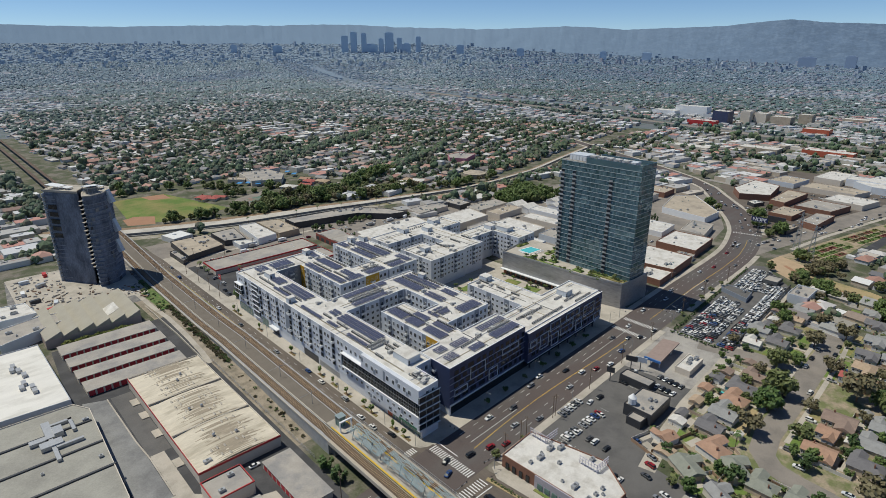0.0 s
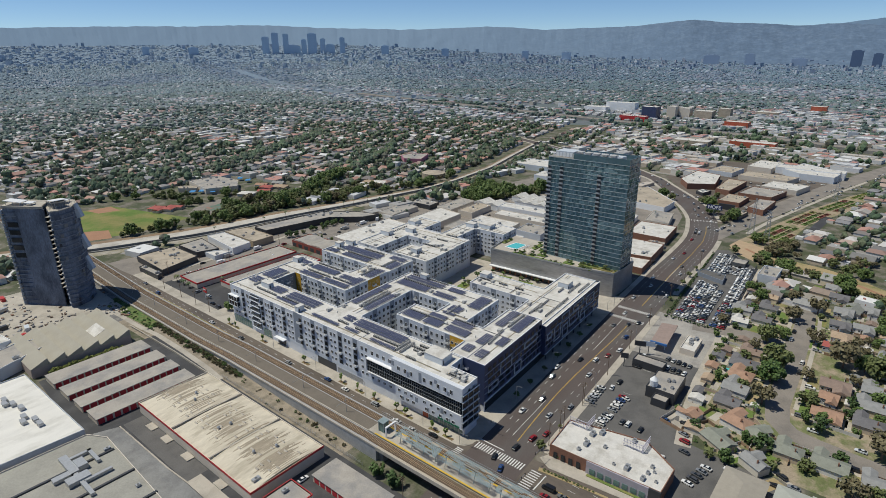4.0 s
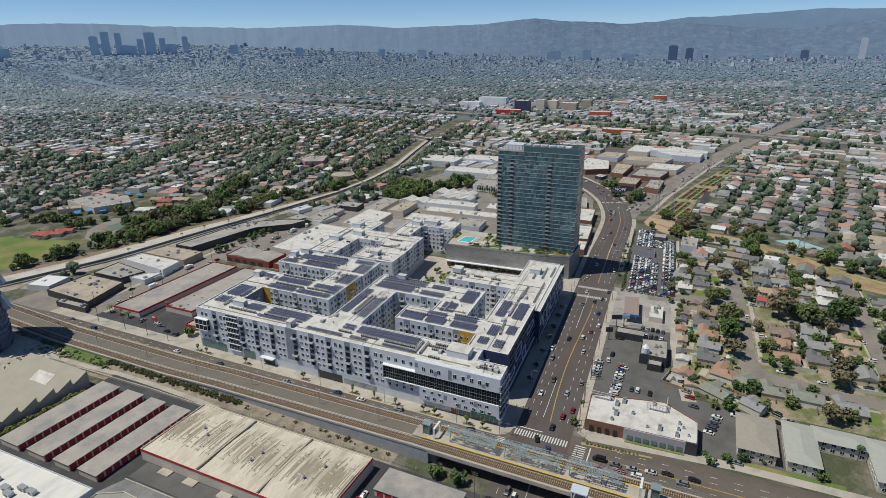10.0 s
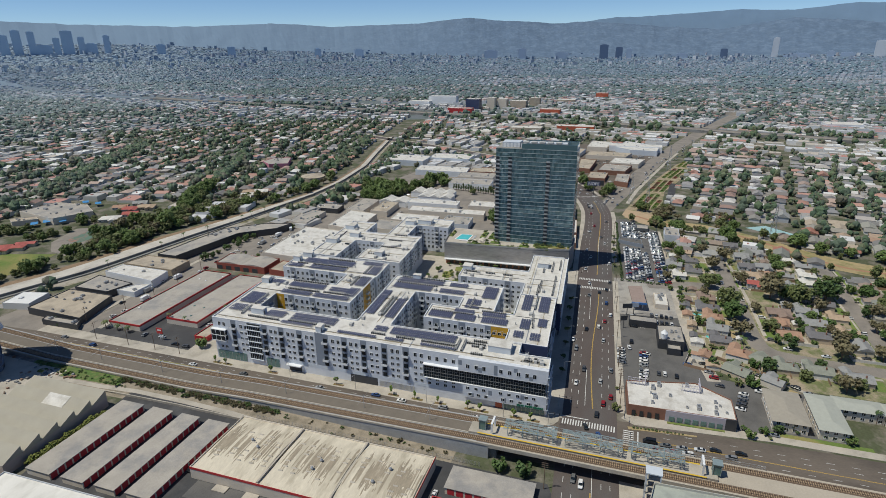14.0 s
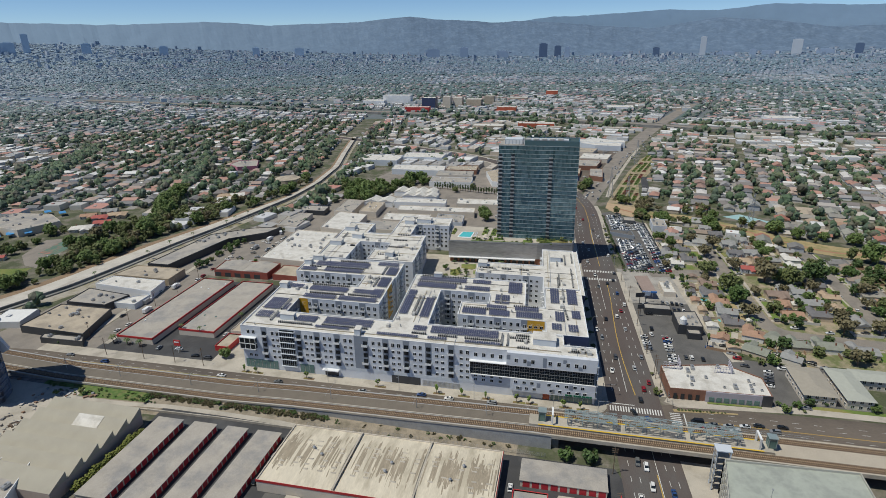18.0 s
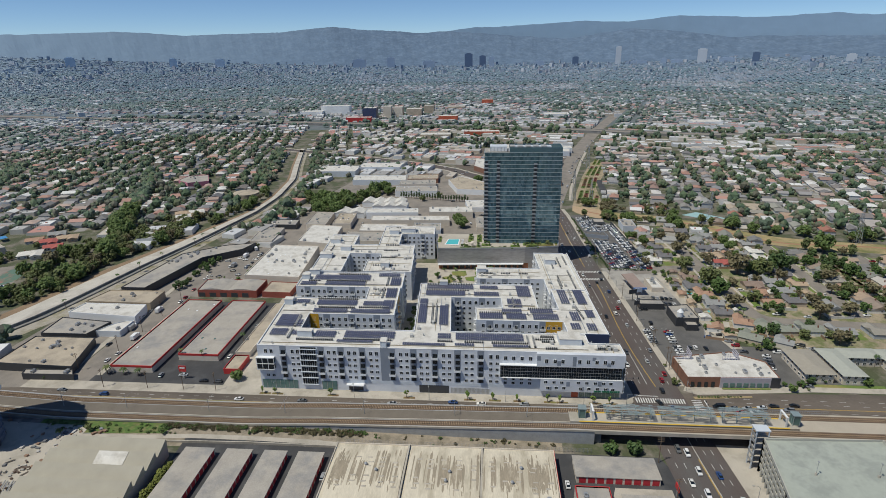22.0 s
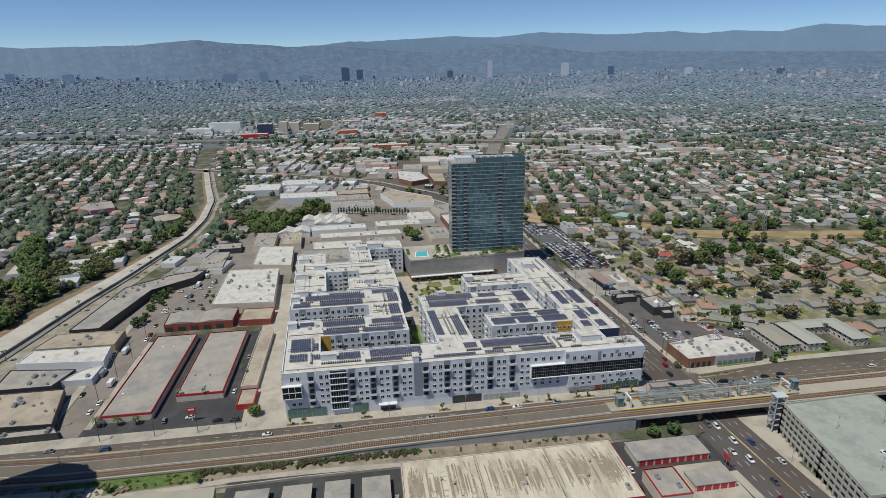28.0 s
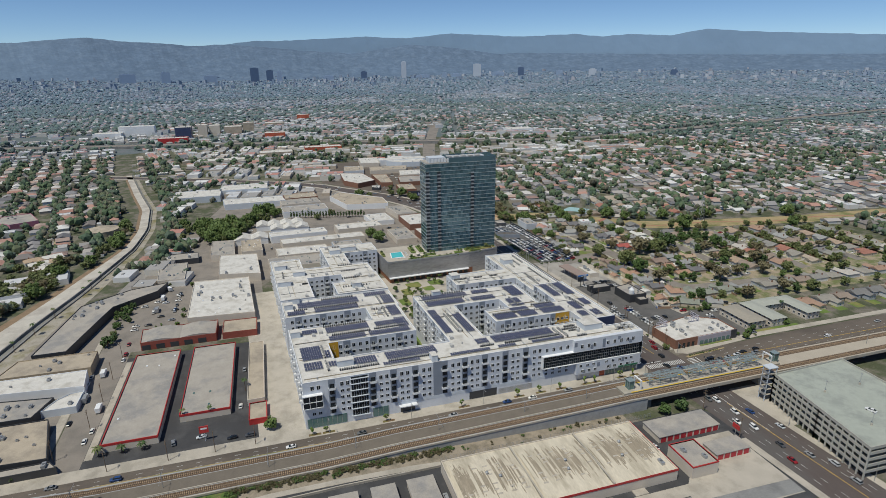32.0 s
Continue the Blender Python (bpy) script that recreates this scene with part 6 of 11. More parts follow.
for y0 in (195.6, 225.6, 256.6):
    yb = y0 + 29
    # each bay swells to a low vault, streaked brown towards its crown
    vault, stain = Mesh(), Mesh()
    zs = [5.104 + 1.15 * math.sin(math.pi * i / 12) for i in range(13)]
    xs_ = [46.2 + 33.4 * i / 12 for i in range(13)]
    vault.add([v for x, z in zip(xs_, zs) for v in ((x, y0, z), (x, yb, z))], [(2 * i, 2 * i + 2, 2 * i + 3, 2 * i + 1) for i in range(12)])
    part("roof_vault", vault, dirty, wh)
    y = y0 + 0.4
    while y < yb - 0.6:
        wy = rw.uniform(0.35, 1.1)
        i0, i1 = rw.choice((2, 3, 3, 4)), rw.choice((8, 9, 10, 10, 11))
        if rw.random() < 0.7:
            stain.add([v for i in range(i0, i1 + 1) for v in ((xs_[i] + rw.uniform(-0.5, 0.5), y + (0.3 * wy if i in (i0, i1) else 0), zs[i] + 0.012), (xs_[i] + rw.uniform(-0.5, 0.5), min(y + wy, yb) - (0.3 * wy if i in (i0, i1) else 0), zs[i] + 0.012))],
                      [(2 * k, 2 * k + 2, 2 * k + 3, 2 * k + 1) for k in range(i1 - i0)])
        y += wy
    part("stain", stain, grimy, wh, "brown water stains", kind="stuff")
    for i, x in enumerate((54.5, 57, 60, 65.5, 68, 71)):
        for j in range(5):
            if rw.random() < 0.72:
                y = y0 + 3.0 + j * 5.6 + rw.uniform(-0.8, 0.8)
                z = float(np.interp(x, xs_, zs))
                part("skylight", Mesh().gable(x - 0.55, x + 0.55, y - 1.0, y + 1.0, z - 0.1, z + 0.35, False, 0.0), M["concrete"], wh)
    for k in range(2):
        x, y = rw.uniform(58, 68), y0 + rw.uniform(5, 24)
        part("roof_fan", Mesh().cyl(x, y, 6.0, 7.1, 0.5, 0.5, 10).cyl(x, y, 7.1, 7.6, 0.7, 0.25, 10), M["metal"], wh)
setting("pavement_loading_strip", Mesh().box(36, 45.2, 226, 284, -0.1, 0.05), M["lot_asphalt"], "asphalt strip beside the warehouse", "pavement")
setting("trim_yard_kerb", ribbon([(34.5, 284), (35.0, 240), (36.0, 224), (36, 196)], 0.3, 0.3), M["concrete"], "pale concrete kerb", "trim")
setting("pavement_factory_apron", Mesh().sheet([(24.5, 288), (34.2, 284), (35.6, 224), (35.6, 196), (24, 196)], 0.045), M["concrete_dark"], "grey concrete apron beside the factory", "pavement")
for y in (272, 258, 240, 214):
    part("loading_pad", Mesh().box(42, 45.3, y - 3, y + 3, 0, 0.5), M["concrete"], wh, "concrete loading pad")
# old factory with ducts
wf = flat_building("factory", [(-60, 190), (22, 198), (25, 270), (20, 279), (-60, 281)], 7, M["cream"], mat("factory_felt", (0.33, 0.32, 0.28), 0.9, vary=0.16, scale=0.12, fine=1.5, second=(0.27, 0.26, 0.23), second_scale=0.05), "grey-roofed factory with ducts on the roof", "factory", units=8, seed=7)
for y in (260, 241, 222):
    part("roof_step", Mesh().prism([(-59, y - 0.5), (23.5, y - 0.5), (23.5, y + 0.5), (-59, y + 0.5)], 6.3, 7.1), M["panel_dark"], wf)
dt = thing("roof_ducts", "bent metal ducts and fans on the factory roof", "ducts", at=(9, 254, 6.5))
for x0, x1, y0, y1, z1 in ((0, 8, 255, 258, 8.2), (6, 9, 255, 269, 8.4), (8, 17, 265, 266.4, 8.0), (15.6, 17, 256, 266.4, 8.0), (8, 18, 247, 248.4, 8.0), (6.6, 8.2, 238, 255, 8.0), (3, 11, 248.5, 253, 8.6), (9, 12.5, 256, 262, 9.0)):
    part("duct", Mesh().box(x0, x1, y0, y1, 6.7, z1), M["metal"], dt)
# white-roofed warehouse with units in rows
ww = flat_building("warehouse", [(-40, 283), (20, 280), (18.5, 352), (-40, 352)], 9, mat("pale_blue_wall", (0.45, 0.47, 0.50), 0.8), mat("clean_white_roof", (0.70, 0.68, 0.63), 0.8, vary=0.10, scale=0.2, second=(0.56, 0.54, 0.49), second_scale=0.08, second_at=0.55, streak=(0.5, 1.2, 1)), "big white-roofed warehouse with pale blue walls", "warehouse", seed=6)
for x, y in ((4.9, 332), (6.4, 325.5), (7.9, 319), (4, 328), (6.4, 310), (9, 304), (5, 306), (9.2, 299)):
    u = Mesh()
    u.mat = 0
    u.box(x - 1.0, x + 1.0, y - 1.9, y + 1.9, 8.65, 10.2)
    u.mat = 1
    u.box(x - 1.05, x + 1.05, y - 0.6, y + 0.6, 8.5, 9.6)
    part("roof_unit", u, [M["metal"], M["metal_dark"]], ww)
setting("road_service", ribbon([(29, 196), (28, 150)], 3.6, 0.06), M["concrete_dark"], "grey concrete service road", "road")
# ---- saw-toothed workshop ----
sw = thing("workshop", "old workshop with a saw-toothed grey roof", "workshop", at=(48, 384, 0))
pk = mat("pinkish_stucco", (0.42, 0.34, 0.30), 0.85, vary=0.1)
part("wall", Mesh().box(23, 73.5, 361, 407, -0.2, 5.4), pk, sw)
for k in range(6):
    x0, x1 = 23 + k * 8.4, 23 + (k + 1) * 8.4
    t_ = Mesh().add([(x0, 360.8, 5.4), (x1, 360.8, 5.4), (x1, 407.2, 5.4), (x0, 407.2, 5.4), (x1, 360.8, 9.0), (x1, 407.2, 9.0)], [(0, 4, 5, 3), (1, 2, 5, 4), (0, 1, 4), (3, 5, 2), (0, 3, 2, 1)])
    part("roof_tooth", t_, mat("tooth_felt", (0.36, 0.335, 0.275), 0.9, vary=0.12, scale=0.15) if k == 0 else bpy.data.materials["tooth_felt"], sw)
part("white_patch", Mesh().add([(57.2, 372, 5.83), (64.6, 372, 9.0), (64.6, 385, 9.0), (57.2, 385, 5.83)], [(0, 1, 2, 3)]), M["roof_white"], sw)
flat_building("workshop_wing", [(3, 368), (36, 382), (38, 395), (26, 398), (5, 392)], 7, M["panel_white"], M["roof_grey"], "two-storey white workshop wing with small windows", "workshop", units=3, seed=41)
flat_building("workshop_hall", [(6, 402), (26, 402), (23, 424), (8, 427)], 8, M["panel_white"], M["roof_white"], "white-roofed hall beside the derelict tower", "hall", units=4, seed=42)
setting("pavement_site", Mesh().sheet([(20, 408), (92, 410), (94, 500), (20, 500)], 0.04), M["concrete"], "dusty concrete building site round the derelict tower", "pavement")
rb = random.Random(4)
for i in range(46):
    x, y = rb.uniform(34, 66), rb.uniform(414, 450)
    o = tagged(part("rubble_block", Mesh().obox(x, y, 0.4, rb.uniform(0.6, 3.5), rb.uniform(0.4, 1.2), rb.uniform(0.5, 1.1), rb.uniform(0, 180)), M["concrete"] if i % 3 else M["rail"]), "broken concrete and steel piled on the site", "rubble", "rubble")
# ---- brick corner shop ----
bs_ = flat_building("brick_shop", [(140.5, 121.5), (142, 75.6), (158, 75.8), (168, 90.7), (161, 123)], 6, M["brick"], M["roof_white"], "brick corner shop with a white roof", "shop", units=14, seed=21)
part("stucco_bay", Mesh().prism([(140.6, 105), (141.35, 80), (141.95, 80), (141.2, 105)], 0.2, 5.9), mat("mauve_stucco", (0.40, 0.375, 0.42), 0.8, vary=0.1), bs_, "mauve-grey stucco bay")
part("dark_bay", Mesh().prism([(141.3, 80), (141.45, 75.4), (142.2, 75.4), (142.0, 80)], 0.2, 5.95), M["panel_dark"], bs_, "charcoal end bay")
setting("ground_shop_planting", Mesh().prism([(138.9, 104), (140.2, 104), (141.0, 80), (139.8, 80)], 0.05, 0.45), M["grass"], "narrow planted strip below the shop windows", "planting bed")
for i in range(7):
    y = 103.4 - i * 3.35
    part("shop_window", Mesh().box(140.4 + 0.032 * (105 - y), 140.75 + 0.032 * (105 - y), y - 2.3, y, 0.7, 3.0), M["glass_green"], bs_)
for i in range(4):
    y = 119.5 - i * 3.4
    part("shop_window", Mesh().box(140.2 + 0.03 * (121 - y), 140.7 + 0.03 * (121 - y), y - 1.6, y, 0.4, 3.2), M["glass"], bs_)
lat = mat("pale_lavender_screen", (0.48, 0.46, 0.52), 0.6, vary=0.1)
for cx, cy in ((163, 118), (163.5, 93.5)):
    sc = thing("roof_screen", "pale lavender lattice screen on the shop roof", "screen", "roof screens", at=(cx, cy, 5.5))
    for i in range(7):
        part("post", Mesh().box(cx - 4, cx - 3.85, cy - 4 + i * 1.3, cy - 3.85 + i * 1.3, 5.3, 9.2), lat, sc)
        part("post", Mesh().box(cx - 4 + i * 1.2, cx - 3.85 + i * 1.2, cy - 4.2, cy - 4.05, 5.3, 9.2), lat, sc)
    for z in (6.4, 7.8, 9.1):
        part("rail", Mesh().box(cx - 4.05, cx - 3.8, cy - 4.2, cy + 4.2, z, z + 0.15), lat, sc)
        part("rail", Mesh().box(cx - 4.0, cx + 4.2, cy - 4.25, cy - 4.0, z, z + 0.15), lat, sc)

# ---- beige apartments with hipped roofs ----
def low_apartment(wings, label, roof):
    ob = thing("apartment_house", label, "apartment house", "beige apartment houses", at=((wings[0][0] + wings[0][1]) / 2, (wings[0][2] + wings[0][3]) / 2, 0))
    for x0, x1, y0, y1 in wings:
        part("wall", Mesh().box(x0, x1, y0, y1, -0.2, 5.4), M["cream"], ob)
        part("roof", Mesh().hip(x0, x1, y0, y1, 5.4, 6.6, 0.9), roof, ob)
        n = int((y1 - y0) / 3.4)
        for i in range(n):
            for z in (0.9, 3.5):
                o = new("window", WIN)
                o.parent, o.matrix_basis = ob, ob.matrix_basis.inverted() @ pose(x0, y0 + 1.8 + i * 3.4, z)
        n = int((x1 - x0) / 4)
        for i in range(n):
            for z in (0.9, 3.5):
                o = new("window", WIN)
                o.parent, o.matrix_basis = ob, ob.matrix_basis.inverted() @ pose(x0 + 2 + i * 4, y1, z, 0, 0, -90)
    return ob


low_apartment([(148, 173, 46, 60)], "two-storey beige apartment house with a low brown roof", mat("taupe_shingle", (0.33, 0.30, 0.25), 0.9, vary=0.12))
sage = mat("sage_shingle", (0.37, 0.38, 0.335), 0.9, vary=0.1)
low_apartment([(147, 174.5, 31, 42), (166, 175.5, 12, 30.6), (148, 175, 1, 11.6)], "beige apartment house round a court with a sage roof", sage)

# ---- light-rail line: embankment, viaduct, station ----
def zt(y):
    """Height of the track bed."""
    return float(np.interp(y, [-900, 40, 185, 335, 430, 540, 1500], [6.4, 6.8, 6.8, 0.7, 0.7, 6.5, 6.5]))


def t2(y):
    return float(np.interp(y, [185, 300], [95.6, 99.2]))


def t1(y):
    return float(np.interp(y, [185, 300], [107.2, 111.4]))


def sweep(ys, section, mb=None):
    """A body swept along y; section(y) gives the corners (x, z) of the cut."""
    mb = mb or Mesh()
    secs = [section(y) for y in ys]
    n = len(secs[0])
    vs = [(x, y, z) for y, s in zip(ys, secs) for x, z in s]
    fs = []
    for i in range(len(ys) - 1):
        for k in range(n):
            fs.append((i * n + k, i * n + (k + 1) % n, (i + 1) * n + (k + 1) % n, (i + 1) * n + k))
    fs += [tuple(range(n - 1, -1, -1)), tuple((len(ys) - 1) * n + k for k in range(n))]
    return mb.add(vs, fs)


M["strip"] = mat("track_side_asphalt", (0.16, 0.138, 0.112), 0.9, vary=0.15, scale=0.2, fine=2.0)
stones = mat("retaining_wall_block", (0.33, 0.335, 0.34), 0.9, vary=0.18, scale=0.4, fine=2.5)
ys_bank = list(range(176, 700, 8))
setting("rail_embankment", sweep(ys_bank, lambda y: [(t2(y) - 3.4, -0.3), (t2(y) - 3.4, zt(y) - 0.05), (t1(y) + 2.7, zt(y) - 0.05), (t1(y) + 2.7, -0.3)]), stones, "block-faced embankment of the light-rail line", "embankment")
setting("rail_embankment_strip", sweep(ys_bank, lambda y: [(t2(y) + 2.4, zt(y) - 0.04), (t2(y) + 2.4, zt(y) + 0.05), (t1(y) - 2.4, zt(y) + 0.05), (t1(y) - 2.4, zt(y) - 0.04)]), M["strip"], "grey strip between the two tracks", "pavement")
for nm, off, m_ in (("coping", -3.4, M["concrete"]), ("kerb", 2.5, M["concrete"])):
    setting("trim_" + nm, sweep(ys_bank, lambda y: [(t2(y) + off - 0.25, zt(y) - 0.2), (t2(y) + off - 0.25, zt(y) + (0.7 if off < 0 else 0.3)), (t2(y) + off + 0.25, zt(y) + (0.7 if off < 0 else 0.3)), (t2(y) + off + 0.25, zt(y) - 0.2)]), m_, "pale concrete coping", "trim")
setting("trim_median", sweep(list(range(200, 470, 8)), lambda y: [(t1(y) + 2.7, 0), (t1(y) + 2.7, 0.35), (t1(y) + 3.9, 0.3), (t1(y) + 3.9, 0)]), M["grass_dry"], "dry grassy verge between track and road", "verge")
ys_deck = list(range(-880, 177, 8))


def arch(y):
    if 104 < y < 174:
        f = abs((y - 139) / 35.0)
        return 4.9 - 0.9 * f ** 3
    return 4.6


via = sweep([y for y in ys_deck], lambda y: [(92.0, zt(y) - 0.9), (93.5, arch(y)), (108.5, arch(y)), (110.2, zt(y) - 0.9), (110.2, zt(y) - 0.05), (92.0, zt(y) - 0.05)])
vd = setting("rail_viaduct", via, mat("viaduct_concrete", (0.42, 0.37, 0.30), 0.85, vary=0.12, scale=0.15, fine=1.5), "tan concrete rail viaduct over the boulevard", "viaduct")
par = Mesh()
sweep(ys_deck, lambda y: [(91.8, zt(y) - 1.0), (91.8, zt(y) + 0.75), (92.15, zt(y) + 0.75), (92.15, zt(y) - 1.0)], par)
part("parapet", par, M["concrete"], vd)
for y in (104, 174.5):
    a = Mesh()
    a.prism([(93.5, y - 1.6), (108.5, y - 1.6), (108.5, y + 1.6), (93.5, y + 1.6)], -0.2, 4.3)
    part("abutment", a, M["concrete_dark"], vd)
for y in range(64, -880, -40):
    a = Mesh()
    a.prism([(98, y - 1.0), (104, y - 1.0), (104, y + 1.0), (98, y + 1.0)], -0.2, 4.8)
    part("pier", a, M["concrete_dark"], vd)
for nm, tx in (("south", t2), ("north", t1)):
    tr = setting("rail_track_" + nm, sweep(list(range(-880, 1400, 10)), lambda y: [(tx(y) - 1.9, zt(y) - 0.04), (tx(y) - 1.5, zt(y) + 0.1), (tx(y) + 1.5, zt(y) + 0.1), (tx(y) + 1.9, zt(y) - 0.04)]), M["ballast"], "brown ballasted track", "railway track")
    rl = Mesh()
    for s in (-0.72, 0.72):
        sweep(list(range(-880, 1400, 10)), lambda y: [(tx(y) + s - 0.05, zt(y) + 0.2), (tx(y) + s - 0.05, zt(y) + 0.36), (tx(y) + s + 0.05, zt(y) + 0.36), (tx(y) + s + 0.05, zt(y) + 0.2)], rl)
    part("rails", rl, M["rail"], tr, kind="stuff")
    yy = np.arange(-60, 620, 0.8)
    tp = Mesh().box(-1.25, 1.25, -0.15, 0.15, 0.09, 0.22)
    o = swarm("sleepers", tp.v, tp.f, place(np.array([tx(v) for v in yy]), yy, np.array([zt(v) for v in yy]), 1.0, 1.0, 1.0, np.zeros(len(yy))), M["tie"], "row of pale sleepers", "sleepers")
    o.parent = tr
    del o["category"]
for i, y in enumerate((433, 400, 358, 320, 281, 238, 205, 20, -20)):
    ob = thing("catenary_mast", "slim grey catenary mast with a bracket arm", "mast", "catenary masts", at=((t1(y) + t2(y)) / 2, y, zt(y)))
    a, x = Mesh(), (t1(y) + t2(y)) / 2
    a.cyl(x, y, zt(y), zt(y) + 7.5, 0.14, 0.1)
    part("pole", a, M["metal"], ob)
    for tgt in (t1(y), t2(y)):
        a = Mesh()
        a.rod((x, y, zt(y) + 6.2), (tgt, y, zt(y) + 5.9), 0.06)
        part("arm", a, M["metal"], ob)
st = thing("station_platform", "elevated station platform with a yellow edge and grey decking", "station", at=(101, 140, zt(140)))
a = Mesh()
a.box(97.7, 104.9, 88, 186, zt(140) - 0.04, zt(140) + 1.0)
part("deck", a, M["concrete"], st)
for x in (97.5, 104.4):
    a = Mesh()
    a.box(x, x + 0.7, 92, 182, zt(140) + 1.0, zt(140) + 1.06)
    part("yellow_edge", a, mat("tactile_yellow", (0.60, 0.40, 0.04), 0.7), st, "yellow tactile edge")
PZ = zt(140) + 1.0
teal = mat("grey_green_steel", (0.30, 0.37, 0.38), 0.5, metal=0.35, vary=0.15, scale=0.6)
for y0, y1 in ((100, 121), (123, 147), (149, 171)):
    cn = thing("platform_canopy", "slatted grey-green steel platform canopy", "canopy", "station canopies", at=(101, (y0 + y1) / 2, PZ))
    for y in np.linspace(y0 + 1.5, y1 - 1.5, 4):
        p = Mesh()
        p.rod((100.2, y, PZ), (101.6, y, PZ + 4.6), 0.16)
        part("post", p, teal, cn)
        p = Mesh()
        p.rod((98.4, y, PZ + 3.9), (104.6, y, PZ + 4.9), 0.12)
        part("rafter", p, teal, cn)
    sl = Mesh()
    rn = random.Random(int(y0))
    for k in range(15):
        x = 98.3 + k * 0.44
        y = y0
        while y < y1:
            L = rn.uniform(1.5, 4.0)
            if rn.random() < 0.72:
                sl.box(x, x + 0.34, y, min(y + L, y1), PZ + 4.0 + 0.07 * k, PZ + 4.07 + 0.07 * k)
            y += L + 0.15
    part("slats", sl, teal, cn, kind="stuff")
for y in (180.5, 88.5):
    ob = thing("station_lift", "glazed grey steel lift tower on the platform", "lift", "station lifts", at=(101.5, y, PZ))
    a = Mesh()
    a.box(100.2, 103.2, y - 1.4, y + 1.4, PZ, PZ + 4.4)
    part("glazing", a, M["glass_green"], ob)
    for xx in (100.1, 101.6, 103.2):
        for yy_ in (y - 1.4, y + 1.4):
            p = Mesh()
            p.box(xx - 0.12, xx + 0.12, yy_ - 0.12, yy_ + 0.12, PZ, PZ + 4.7)
            part("post", p, teal, ob)
    p = Mesh()
    p.box(99.8, 103.5, y - 1.8, y + 1.8, PZ + 4.7, PZ + 4.95)
    part("roof", p, teal, ob)
for y in (176, 93.5):
    ob = thing("station_gate", "white portal frame over the platform stairs", "portal", "station portals", at=(101, y, PZ))
    p = Mesh()
    for x in (98.6, 104.2):
        p.box(x - 0.2, x + 0.2, y - 0.4, y + 0.4, PZ, PZ + 4.6)
    p.box(98.4, 104.4, y - 0.4, y + 0.4, PZ + 4.6, PZ + 5.1)
    part("frame", p, M["panel_white"], ob)
fe = thing("platform_railing", "long grey mesh railing beside the station", "railing", at=(109.8, 130, zt(140)))
p = Mesh()
for i in range(120):
    p.box(109.75, 109.85, 70 + i - 0.03, 70 + i + 0.03, zt(140) - 0.05, zt(140) + 1.9)
for z in (0.9, 1.9):
    p.box(109.74, 109.86, 70, 190, zt(140) + z - 0.05, zt(140) + z + 0.03)
part("bars", p, M["metal"], fe, kind="stuff")

# ---- road markings ----
def bl(x, off):
    return (x, lac(x) + off)


mk, my = Mesh(), Mesh()
for off in (-9.2, -5.8, 5.4, 8.9):
    for x in np.arange(-380, 560, 9.0):
        if 108 < x < 140 or 276 < x < 306:
            continue
        ribbon([bl(x, off), bl(x + 3.2, off)], 0.09, 0.075, mk)
for off, x0, x1 in ((2.0, 142, 175), (2.0, 235, 292), (-2.2, 60, 100), (-2.2, 330, 400)):
    ribbon([bl(x, off) for x in np.linspace(x0, x1, 8)], 0.11, 0.075, mk)
for off in (-1.85, -1.6):
    for x0, x1 in ((140, 276), (310, 520), (-380, 85)):
        wob = (lambda x: off + (1.6 * math.sin((x - 140) * 0.035) if 140 <= x <= 276 else 0))
        ribbon([bl(x, wob(x)) for x in np.linspace(x0, x1, 24)], 0.08, 0.075, my)


def zebra(mb, p, q, length, n, w=0.55):
    """Bars of a crossing from p to q, each bar `length` long across the walk."""
    p, q = Vector(p), Vector(q)
    d = (q - p).normalized()
    s = Vector((-d.y, d.x))
    for i in range(n):
        c = p + (q - p) * ((i + 0.5) / n)
        mb.sheet([tuple(c - d * w / 2 - s * length / 2), tuple(c + d * w / 2 - s * length / 2), tuple(c + d * w / 2 + s * length / 2), tuple(c - d * w / 2 + s * length / 2)], 0.085)


zebra(mk, (127.4, 126.0), (127.4, 150.0), 4.2, 20)
zebra(mk, (113.5, 153.5), (121.0, 153.5), 3.4, 7)
zebra(mk, (110.8, 120.5), (129.0, 120.5), 4.6, 13)
zebra(mk, bl(284.5, -11), bl(284.5, 11), 3.6, 19)
zebra(mk, bl(299.5, -11), bl(299.5, 11), 3.6, 19)
zebra(mk, (534, 185), (541, 162), 3.0, 18)
mk.sheet([(119, 116.2), (129, 116.2), (129, 116.7), (119, 116.7)], 0.085)
mk.sheet([bl(131, 0), bl(131, 12), bl(131.5, 12), bl(131.5, 0)], 0.085)
for xoff in (116.0, 118.6):
    for y in np.arange(170, 470, 8.0):
        mk.sheet([(xoff - 0.07, y), (xoff + 0.07, y), (xoff + 0.07, y + 2.6), (xoff - 0.07, y + 2.6)], 0.06)
for y in np.arange(-500, 108, 9.0):
    for xo in (117.6, 121.0, 127.5, 131):
        mk.sheet([(xo - 0.08, y), (xo + 0.08, y), (xo + 0.08, y + 3), (xo - 0.08, y + 3)], 0.06)
for xo in (124.0, 124.3):
    my.sheet([(xo - 0.07, -500), (xo + 0.07, -500), (xo + 0.07, 112), (xo - 0.07, 112)], 0.06)
for i in range(24):
    x = 170 + i * 2.7
    if not 206 < x < 231:
        mk.sheet([(x, 112), (x + 0.12, 112), (x + 0.12, 116.5), (x, 116.5)], 0.05)
